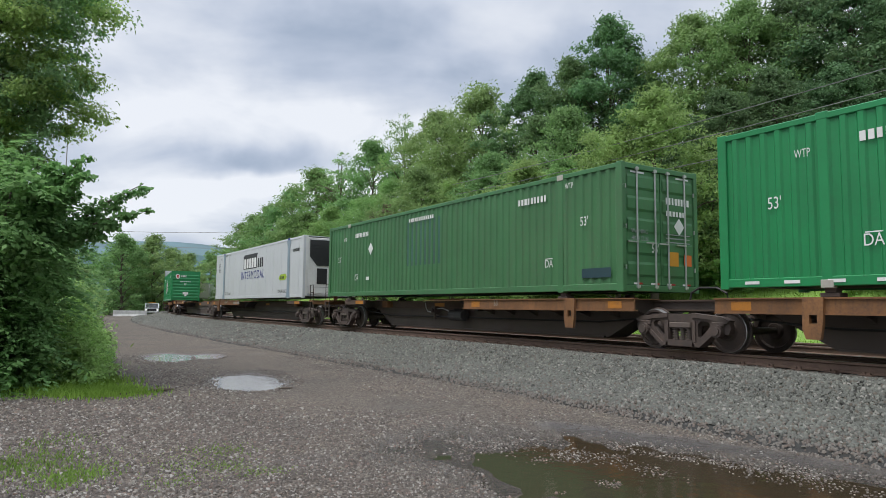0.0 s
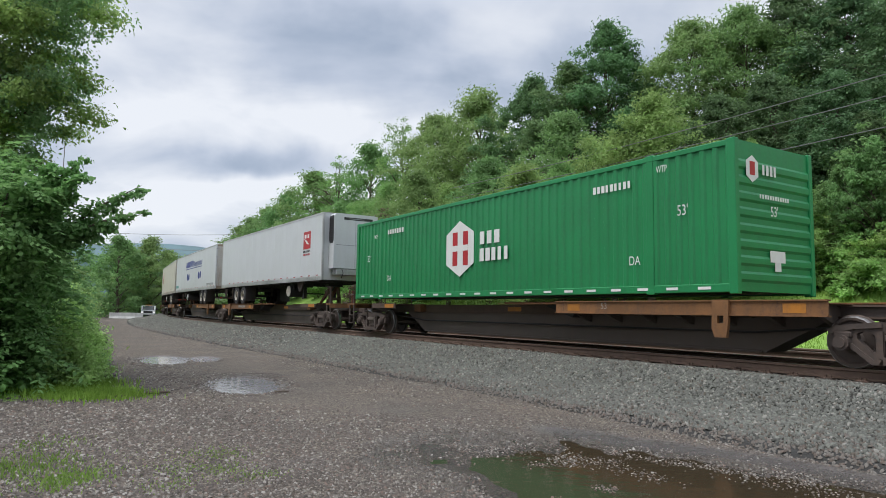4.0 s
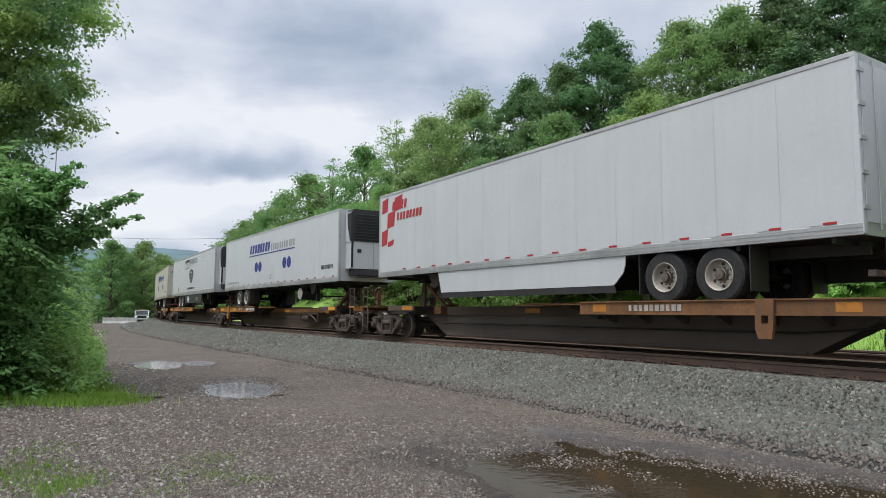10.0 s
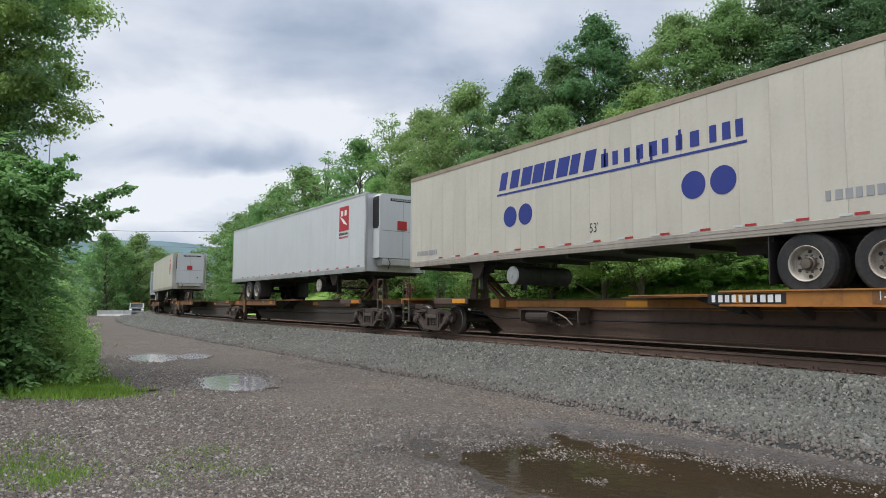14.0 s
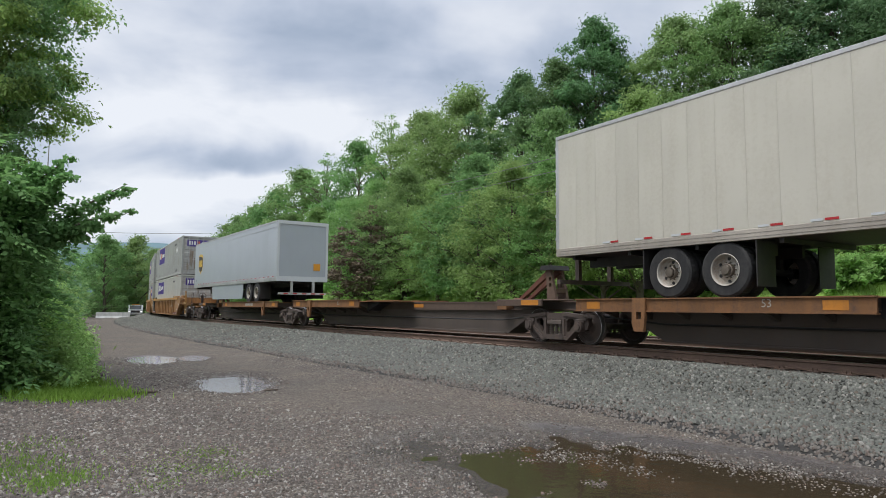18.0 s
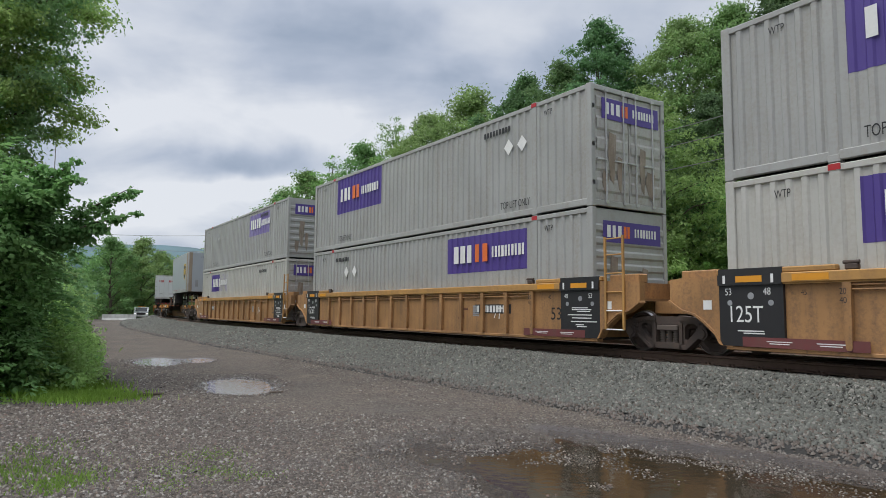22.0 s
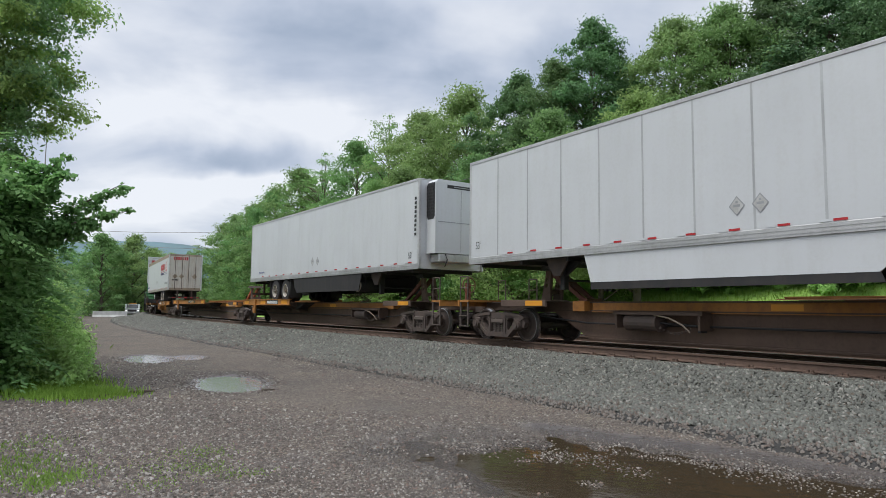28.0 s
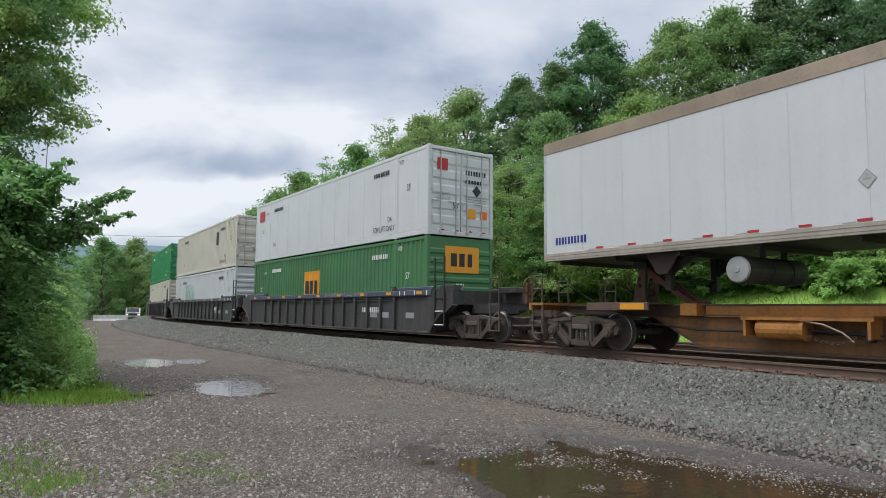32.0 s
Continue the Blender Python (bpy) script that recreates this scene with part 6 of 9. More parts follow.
        for i in range(9):
            q = i / 8
            part("chain_link", shared("link", lambda: Geo().lathe([(0.022, -0.008), (0.030, 0), (0.022, 0.008), (0.014, 0), (0.022, -0.008)], 10).mesh("chain_link")), TRUCK, sh, at=pose(xr - 1.0 + 0.045 * i * 2, 0.78, 0.47 - 0.10 * math.sin(math.pi * q), 0, 0, 30 * (i % 2)))
    part("brake_pipe", Geo().tube([(0.6, 0.47, 0.70), (2.8, 0.47, 0.52), (L - 2.8, 0.47, 0.52), (L - 0.6, 0.47, 0.70)], 0.022), BLACK, root)
    for e, (x, sg) in enumerate(((0, -1), (L, 1))):
        if ends[e]:
            car_end(root, x, sg, paint)
    return root


def car_end(root, x, sg, paint):
    """Coupler, steps, rails and brake wheel at the coupled end of a car."""
    xe = x + sg * 1.55
    part("coupler", Geo().box(min(xe, xe + sg * 0.6), -0.11, 0.72, max(xe, xe + sg * 0.6), 0.11, 0.94, 0.02).box(min(xe + sg * 0.5, xe + sg * 0.75), -0.2, 0.68, max(xe + sg * 0.5, xe + sg * 0.75), 0.14, 0.98, 0.04), TRUCK, root)
    g = Geo().box(min(xe - sg * 0.5, xe), -1.30, 1.02, max(xe - sg * 0.5, xe), 1.30, 1.08).box(min(xe - sg * 0.06, xe), -1.32, 0.90, max(xe - sg * 0.06, xe), 1.32, 1.08)
    part("end_platform", g, paint, root)
    for k in (-1,) if paint is OCHRE and sg < 0 else (-1, 1):
        h = Geo()
        for xx in (xe - sg * 0.45, xe - sg * 0.08):
            h.tube([(xx, k * 1.28, 1.05), (xx, k * 1.28, 1.75)], 0.018)
        h.tube([(xe - sg * 0.45, k * 1.28, 1.75), (xe - sg * 0.08, k * 1.28, 1.75)], 0.018).tube([(xe - sg * 0.45, k * 1.28, 1.42), (xe - sg * 0.08, k * 1.28, 1.42)], 0.016)
        part("handrail", h, paint if paint is OCHRE else TRUCK, root)
        st = Geo()
        for xx in (xe - sg * 0.45, xe - sg * 0.08):
            st.box(xx - 0.02, k * 1.27 - 0.02, 0.32, xx + 0.02, k * 1.27 + 0.02, 1.03)
        for z in (0.33, 0.62):
            st.box(min(xe - sg * 0.45, xe - sg * 0.08), k * 1.27 - 0.05, z, max(xe - sg * 0.45, xe - sg * 0.08), k * 1.27 + 0.05, z + 0.025)
        part("step", st, SPINE, root)
    if sg < 0:
        bw = Geo()
        for i in range(16):
            a, b = 2 * math.pi * i / 16, 2 * math.pi * (i + 1) / 16
            bw.cyl((xe, 0.25 + 0.24 * math.cos(a), 1.55 + 0.24 * math.sin(a)), (xe, 0.25 + 0.24 * math.cos(b), 1.55 + 0.24 * math.sin(b)), 0.018, 6)
        for i in range(4):
            a = 2 * math.pi * i / 4
            bw.cyl((xe, 0.25, 1.55), (xe, 0.25 + 0.24 * math.cos(a), 1.55 + 0.24 * math.sin(a)), 0.012, 5)
        bw.box(xe + 0.02, 0.17, 1.03, xe + 0.10, 0.33, 1.62)
        part("brake_wheel", bw, TRUCK if paint is OCHRE else REDSTEEL, root)


def well_platform(L, paint, chord, ends=(False, False), capacity=True, number_at=5.4):
    """One well of a double-stack car, from bogie to bogie."""
    root = thing("well_car_unit", "deep ochre double-stack well car with ribbed sides on steel bogies" if paint is OCHRE else "dark grey double-stack well car with a blue-grey top rail", "rail car", "platforms of the train")
    for k in (-1, 1):
        side = lambda p, q: sorted((k * p, k * q))
        part("side_plate", Geo().box(1.7, side(1.36, 1.40)[0], 0.22, L - 1.7, side(1.36, 1.40)[1], 1.34), paint, root)
        part("top_chord", Geo().box(1.5, side(1.26, 1.50)[0], 1.33, L - 1.5, side(1.26, 1.50)[1], 1.50, 0.015).box(1.5, side(1.30, 1.47)[0], 1.31, L - 1.5, side(1.30, 1.47)[1], 1.33), chord, root)
        part("bottom_chord", Geo().box(1.6, side(1.26, 1.44)[0], 0.17, L - 1.6, side(1.26, 1.44)[1], 0.235, 0.01), paint, root)
        y0, y1 = side(1.39, 1.485)
        rm = shared(("rib", k, paint.name), lambda: Geo().prism([(-0.065, 1.31), (0.065, 1.31), (0.05, 0.30), (0.03, 0.26), (-0.03, 0.26), (-0.05, 0.30)], y0, y1).mesh("rib"))
        n = int(round((L - 7.5) / 0.98))
        for i in range(n + 1):
            part("rib", rm, paint, root, at=pose(3.75 + (L - 7.5) * i / n, 0, 0))
        for z in (1.20, 1.27):
            part("side_rail", Geo().tube([(3.75, k * 1.44, z), (L - 3.75, k * 1.44, z)], 0.016), paint, root)
        for x, sg in ((0, 1), (L, -1)):
            at = lambda q: [(x + sg * u, z) for u, z in q]
            y0, y1 = side(1.30, 1.46)
            part("end_bracket", Geo().prism(at([(1.75, 1.50), (0.40, 1.46), (0.40, 1.0), (0.67, 0.83), (0.95, 0.75), (1.14, 0.62), (1.38, 0.42), (1.53, 0.24), (1.75, 0.22)]), y0, y1).prism(at([(0.38, 1.02), (0.66, 0.85), (0.96, 0.77), (1.16, 0.64), (1.40, 0.43), (1.50, 0.26), (1.56, 0.24), (1.42, 0.46), (1.20, 0.66), (0.98, 0.80), (0.68, 0.88), (0.40, 1.06)]), min(k * 1.30, k * 1.50), max(k * 1.30, k * 1.50)), paint, root)
            b0, b1 = sorted((x + sg * 0.55, x + sg * 1.35))
            part("end_box", Geo().box(b0, side(1.02, 1.30)[0], 1.44, b1, side(1.02, 1.30)[1], 1.63, 0.02), paint, root)
            g0, g1 = sorted((x + sg * 1.45, x + sg * 3.6))
            part("container_guide", Geo().box(g0, side(1.34, 1.47)[0], 1.50, g1, side(1.34, 1.47)[1], 1.60, 0.02), chord, root)
            c = x + sg * 3.82
            part("lock_block", Geo().box(c - 0.10, side(1.36, 1.47)[0], 1.50, c + 0.10, side(1.36, 1.47)[1], 1.60, 0.02).cyl((c - 0.12, k * 1.44, 1.62), (c + 0.12, k * 1.44, 1.62), 0.03, 10), TRUCK, root)
    part("well_floor", Geo().box(1.7, -1.36, 0.20, L - 1.7, 1.36, 0.27), BLACK, root)
    for x, sg in ((0, 1), (L, -1)):
        e0, e1 = sorted((x + sg * 0.85, x + sg * 1.6))
        s0, s1 = sorted((x - sg * 0.35, x + sg * 0.9))
        part("end_deck", Geo().box(e0, -1.30, 1.06, e1, 1.30, 1.12).prism([(x + sg * 1.5, 1.5), (x + sg * 1.6, 1.5), (x + sg * 1.75, 0.26), (x + sg * 1.65, 0.26)], -1.3, 1.3).box(s0, -0.38, 0.80, s1, 0.38, 1.06), paint, root)
    if not ends[1]:
        part("articulation", Geo().lathe([(0.34, 0.80), (0.34, 1.02), (0.27, 1.06), (0.27, 1.40), (0.22, 1.52), (0.10, 1.58), (0.0, 1.59)], 16, "z"), TRUCK, root, "rusty domed joint between two wells", pose(L, 0, 0))
    if capacity:
        for x, sg in ((0, 1), (L, -1)):
            p0, p1 = sorted((x + sg * 1.50, x + sg * 2.72))
            part("stencil_panel", Geo().box(p0, 1.40, 0.24, p1, 1.463, 1.31).box(p0, 1.44, 1.31, p1, 1.504, 1.50).box(p0, 1.40, 1.50, p1, 1.474, 1.604), *((paint, root, "") if ends[0 if sg > 0 else 1] else (INK, root, "black painted end panel")))
            for q in (p0 + 0.14, p1 - 0.16):
                patch(root, q, q + 0.05, 1.34, 1.49, PRINT_W, 1.505, "tick_mark")
            patch(root, p0 + 0.35, p1 - 0.37, 1.36, 1.47, YELLOW, 1.505, "reflector")
            q0, q1 = sorted((x + sg * 2.9, x + sg * 3.5))
            patch(root, q0, q1, 1.36, 1.47, YELLOW, 1.502, "reflector")
            if sg < 0:
                if not ends[1]:
                    words(root, "125T", p1 - 0.16, 0.58, 0.30, PRINT_W, 1.465, narrow=0.8)
                words(root, "53", p1 - 0.12, 1.10, 0.13, PRINT_W, 1.465)
                words(root, "48", p0 + 0.36, 1.10, 0.13, PRINT_W, 1.465)
                rows = ((0.50, 0.5), (0.46, 0.4))
            else:
                ink = INK if ends[0] else PRINT_W
                words(root, "48", p1 - 0.12, 1.10, 0.11, ink, 1.465)
                words(root, "53", p0 + 0.34, 1.10, 0.11, ink, 1.465)
                words(root, "53", 3.14, 0.55, 0.30, INK, 1.404, narrow=0.95)
                rows = ((0.90, 0.5), (0.86, 0.6), (0.82, 0.4), (0.74, 0.75), (0.67, 0.6), (0.59, 0.8), (0.52, 0.25), (0.48, 0.3)) if not ends[0] else ((0.62, 0.3), (0.58, 0.2))
            disc(root, (p0 + p1) / 2 - 0.02, 1.12, 0.06, PRINT_G, 1.465, "badge")
            disc(root, p0 + 0.22, 1.0, 0.05, PRINT_G, 1.465, "badge")
            disc(root, p1 - 0.22, 1.0, 0.05, PRINT_G, 1.465, "badge")
            for j, (z, w) in enumerate(rows):
                c = (p0 + p1) / 2 - 0.06 * (j % 3)
                patch(root, c - w / 2, c + w / 2, z, z + 0.022, PRINT_W, 1.465, "print_line")
            m0, m1 = sorted((x + sg * 1.95, x + sg * 4.05))
            patch(root, m0, m1, 0.238, 0.41, MAROON, 1.466, "maroon_band", t=0.004)
            for q in (m0 + 0.35, m1 - 0.9):
                patch(root, q, q + 0.45, 0.335, 0.35, PRINT_W, 1.47, "print_line")
                patch(root, q + 0.05, q + 0.40, 0.30, 0.315, PRINT_W, 1.47, "print_line")
            words(root, "20", x + sg * 3.75 + 0.11, 1.10, 0.10, INK, 1.487)
            words(root, "40", x + sg * 3.75 + 0.11, 0.96, 0.10, INK, 1.487)
            words(root, "45", x + sg * 3.1 + 0.11, 1.10, 0.09, INK, 1.404)
            patch(root, x + sg * 1.25 - 0.09, x + sg * 1.25 + 0.09, 0.88, 1.05, PRINT_W, 1.463, "sticker")
        scrawl(root, 5.45, 0.62, 0.62, 0.34, PRINT_W, 1.402, int(L * 100))
        scrawl(root, 7.15, 0.58, 0.55, 0.42, REDSTEEL, 1.402, int(L * 100) + 1)
        for i in range(36):
            patch(root, 6.0 + 0.05 * (i % 6), 6.04 + 0.05 * (i % 6), 0.68 + 0.05 * (i // 6), 0.72 + 0.05 * (i // 6), PRINT_G, 1.404, "sticker_square")
    if paint is WELL_DARK:
        for x in np.arange(2.0, L - 2.0, 1.9):
            patch(root, x, x + 0.32, 1.37, 1.46, YELLOW, 1.502, "reflector")
        for x in (1.7, 2.4, 3.0, 3.3):
            patch(root, x, x + 0.05, 1.34, 1.49, PRINT_W, 1.502, "tick_mark")
        scrawl(root, 9.2, 1.35, 3.6, 0.13, PRINT_G, 1.5015, int(L * 50))
        for x in (2.6, 4.2, 5.0):
            patch(root, x, x + 0.5, 0.62, 0.80, PRINT_G, 1.402, "stencil_patch")
    xn = number_at
    patch(root, xn - 0.78, xn + 0.78, 0.76, 1.0, INK, 1.402, "stencil_panel")
    bars(root, xn + 0.70, 1.40, 0.79, 0.18, 10, PRINT_W, 1.406, name="number_bar")
    la, lb, lt, ly = (-0.86, -1.40, 1.92, 1.30) if paint is OCHRE and ends[0] else (0.80, 1.30, 2.45, 1.49)
    for xx in (la, lb):
        stile = part("ladder_stile", Geo().box(xx - 0.025, ly - 0.02, 0.30 if ly < 1.4 else 0.45, xx + 0.025, ly + 0.02, lt), chord if paint is OCHRE else BLACK, root)
    if ly < 1.4:
        part("end_beam", Geo().box(-1.42, 1.16, 0.98, 0.45, 1.28, 1.12, 0.01).box(-0.5, 1.14, 1.12, -0.3, 1.26, 1.34, 0.02).tube([(-0.86, 1.30, 1.36), (-0.3, 1.32, 1.40), (0.42, 1.36, 1.30)], 0.02), paint, root)
    for z in (0.31, 0.62, 1.04) if ly < 1.4 else (0.45, 0.85, 1.25, 1.65, 2.05, 2.4):
        part("ladder_rung", Geo().tube([(la, ly, z), (lb, ly, z)], 0.016), PRINT_W if z < 0.9 else chord if paint is OCHRE else BLACK, stile)
    for e, (x, sg) in enumerate(((0, -1), (L, 1))):
        if ends[e]:
            car_end(root, x, sg, paint)
    return root


def wave_wall(L, H, y, z0, pitch=0.28, deep=0.034):
    """Upright folded sheet along x, facing +y."""
    V, F = [], []
    n = int(round(L / pitch))
    p = L / n
    for i in range(n):
        for a, dy in ((0.0, 0), (0.30, 0), (0.42, -deep), (0.88, -deep)):
            V += [((i + a) * p, y + dy, z0), ((i + a) * p, y + dy, z0 + H)]
    V += [(L, y, z0), (L, y, z0 + H)]
    F = [(2 * i, 2 * i + 1, 2 * i + 3, 2 * i + 2) for i in range(4 * n)]
    return V, F


RAIL_TAN = mat("dusty_bottom_rail", (0.40, 0.36, 0.31), 0.6, dirt=(0.2, 0.16, 0.12), amount=0.5)
CL, CW, CH = 16.154, 2.591, 2.896


def container(paint, label, front="doors", smooth=False, frame_paint=None, group="containers on the train"):
    """53-foot container; its front end is at x = 0."""
    fp = frame_paint or paint
    root = thing("shipping_container", label, "container", group)
    hw = CW / 2

    def side(k):
        g = Geo()
        if smooth:
            g.box(0.1, min(k * (hw - 0.05), k * (hw - 0.012)), 0.2, CL - 0.1, max(k * (hw - 0.05), k * (hw - 0.012)), CH - 0.12)
        else:
            V, F = wave_wall(CL - 0.24, CH - 0.30, hw - 0.01, 0.18)
            g.add([(x + 0.12, k * y, z) for x, y, z in V], F)
            V, F = wave_wall(CL - 0.24, CH - 0.30, hw - 0.05, 0.18)
            g.add([(x + 0.12, k * y, z) for x, y, z in V], F)
        return g.mesh("side_wall")
    for k in (-1, 1):
        wall_side = part("side_wall", shared(("cw", k, smooth, paint.name), lambda: side(k)), paint, root)
        for i in range(13 if smooth else 0):
            part("seam_strip", shared(("cseam", k), lambda: Geo().box(-0.012, min(k * (hw - 0.012), k * (hw - 0.006)), 0.2, 0.012, max(k * (hw - 0.012), k * (hw - 0.006)), CH - 0.12).mesh("seam_strip")), paint, wall_side, at=pose(0.6 + i * 1.245, 0, 0))
        part("top_rail", shared(("ctr", k, fp.name), lambda: Geo().box(0.1, min(k * (hw - 0.1), k * hw), CH - 0.13, CL - 0.1, max(k * (hw - 0.1), k * hw), CH - 0.02, 0.012).mesh("top_rail")), fp, root)
        part("bottom_rail", shared(("cbr", k, fp.name), lambda: Geo().box(0.1, min(k * (hw - 0.12), k * hw), 0.03, CL - 0.1, max(k * (hw - 0.12), k * hw), 0.19, 0.012).mesh("bottom_rail")), fp, root)
        pm = shared(("cpost", k, fp.name), lambda: Geo().box(-0.09, min(k * (hw - 0.12), k * (hw + 0.004)), 0.0, 0.09, max(k * (hw - 0.12), k * (hw + 0.004)), CH, 0.012).mesh("post"))
        for x in (0.09, 1.98, CL - 1.98, CL - 0.09):
            part("post", pm, fp, root, at=pose(x, 0, 0))
        cm = shared(("ccast", k, fp.name), lambda: Geo().box(-0.1, min(k * (hw - 0.15), k * (hw + 0.008)), 0, 0.1, max(k * (hw - 0.15), k * (hw + 0.008)), 0.13, 0.012).mesh("corner_casting"))
        for x in (1.98, CL - 1.98):
            for z in (0.0, CH - 0.125):
                part("corner_casting", cm, fp, root, at=pose(x, 0, z))
    part("roof", shared(("croof", paint.name), lambda: Geo().box(0.05, -hw + 0.02, CH - 0.05, CL - 0.05, hw - 0.02, CH - 0.015).mesh("roof")), paint, root)
    part("floor", shared(("cfl",), lambda: Geo().box(0.05, -hw + 0.05, 0.06, CL - 0.05, hw - 0.05, 0.16).mesh("floor")), BLACK, root)
    for x0, x1 in ((CL - 0.06, CL),):
        part("end_wall", shared(("cend", paint.name), lambda: Geo().box(x0, -hw + 0.05, 0.1, x1 - 0.01, hw - 0.05, CH - 0.08).mesh("end_wall")), paint, root)
    if front == "doors":
        part("sill", shared(("csill", fp.name), lambda: Geo().box(0, -hw + 0.1, 0.02, 0.1, hw - 0.1, 0.16, 0.01).mesh("sill")), fp, root)
        part("header", shared(("chead", fp.name), lambda: Geo().box(0, -hw + 0.1, CH - 0.14, 0.1, hw - 0.1, CH - 0.02, 0.01).mesh("header")), fp, root)
        for k in (-1, 1):
            def leaf():
                g = Geo()
                a, b = sorted((k * 0.012, k * (hw - 0.13)))
                g.box(0.04, a, 0.17, 0.075, b, CH - 0.15, 0.006)
                for i in range(5):
                    z = 0.34 + i * 0.49
                    g.add(
                        [(0.04, a + 0.06, z), (0.04, b - 0.06, z), (0.018, a + 0.06, z + 0.06), (0.018, b - 0.06, z + 0.06), (0.018, a + 0.06, z + 0.28), (0.018, b - 0.06, z + 0.28), (0.04, a + 0.06, z + 0.34), (0.04, b - 0.06, z + 0.34)],
                        [(0, 1, 3, 2), (2, 3, 5, 4), (4, 5, 7, 6)])
                return g.mesh("door_leaf")
            d = part("door_leaf", shared(("cdoor", k, paint.name), leaf), DOOR_GREY if paint in (GREY_BOX, GREY_LOW) else paint, root)
            rod = shared(("crod",), lambda: Geo().cyl((0, 0, 0.08), (0, 0, CH - 0.08), 0.02, 8).box(-0.03, -0.05, 0.10, 0.02, 0.05, 0.16).box(-0.03, -0.05, CH - 0.16, 0.02, 0.05, CH - 0.1).box(-0.025, -0.02, 1.1, 0.0, 0.32, 1.13).mesh("lock_rod"))
            for y in (0.22, 0.82):
                part("lock_rod", rod, ALU, d, at=pose(-0.005, k * y, 0))
            for zz in (0.5, 1.4, 2.3):
                part("hinge", shared(("chinge", k), lambda: Geo().box(0.0, min(k * (hw - 0.13), k * (hw - 0.02)), 0.0, 0.03, max(k * (hw - 0.13), k * (hw - 0.02)), 0.1).mesh("hinge")), ALU, d, at=pose(0, 0, zz))
    elif front == "wall":
        def wall():
            pts = [(0.07, CH - 0.05), (0.07, 0.05), (0.04, 0.05)]
            for i in range(8):
                z = 0.22 + i * 0.30
                pts += [(0.04, z), (0.012, z + 0.05), (0.012, z + 0.15), (0.04, z + 0.2)]
            return Geo().prism(pts + [(0.04, CH - 0.05)], -hw + 0.1, hw - 0.1).mesh("front_wall")
        part("front_wall", shared(("cfw", paint.name), wall), paint, root)
    elif front == "reefer":
        part("front_wall", Geo().box(0.45, -hw + 0.1, 0.1, 0.5, hw - 0.1, CH - 0.1), paint, root)
        funnel_cooler(root, 0.45, 0.2, CH - 0.1)
    return root


def funnel_cooler(root, x, z0, z1):
    """White refrigeration unit on a container's front wall, black funnel grille above a small dark hatch."""
    out = x - 0.42
    u = part("refrigeration_unit", Geo().box(out, -1.16, z0, x, 1.16, z1, 0.02), WORN_WHITE, root, "stained white refrigeration unit with a black funnel-shaped grille")
    zm = z0 + 0.50 * (z1 - z0)
    fun = part("grille", Geo().prism([(-0.98, z1 - 0.10), (-0.98, zm + 0.42), (-0.62, zm), (0.62, zm), (0.98, zm + 0.42), (0.98, z1 - 0.10)], out - 0.03, out - 0.002, "x"), INK, u, "black funnel-shaped cooler grille")
    for i in range(7):
        z = zm + 0.16 + i * 0.13
        w = 0.58 if i < 1 else 0.70 if i < 2 else 0.90
        part("louvre", Geo().box(out - 0.042, -w, z, out - 0.03, w, z + 0.022), BLACK, fun)
    part("hatch", Geo().box(out - 0.02, 0.12, z0 + 0.45, out - 0.002, 0.62, zm - 0.12, 0.006), INK, u, "dark control hatch")
    for k in (-1, 1):
        part("corner_bead", Geo().box(out - 0.03, min(k * 1.06, k * 1.19), z0 - 0.1, out + 0.05, max(k * 1.06, k * 1.19), z1 + 0.06, 0.012), WORN_WHITE, u)
    part("seam", Geo().box(out - 0.006, -1.05, z0 + 0.30, out - 0.001, 1.05, z0 + 0.318).box(out - 0.006, -0.2, z0 + 0.32, out - 0.001, -0.19, zm), PRINT_G, u)
    part("sill", Geo().box(out - 0.02, -1.19, z0 - 0.12, x, 1.19, z0 - 0.004, 0.01), ALU, u)


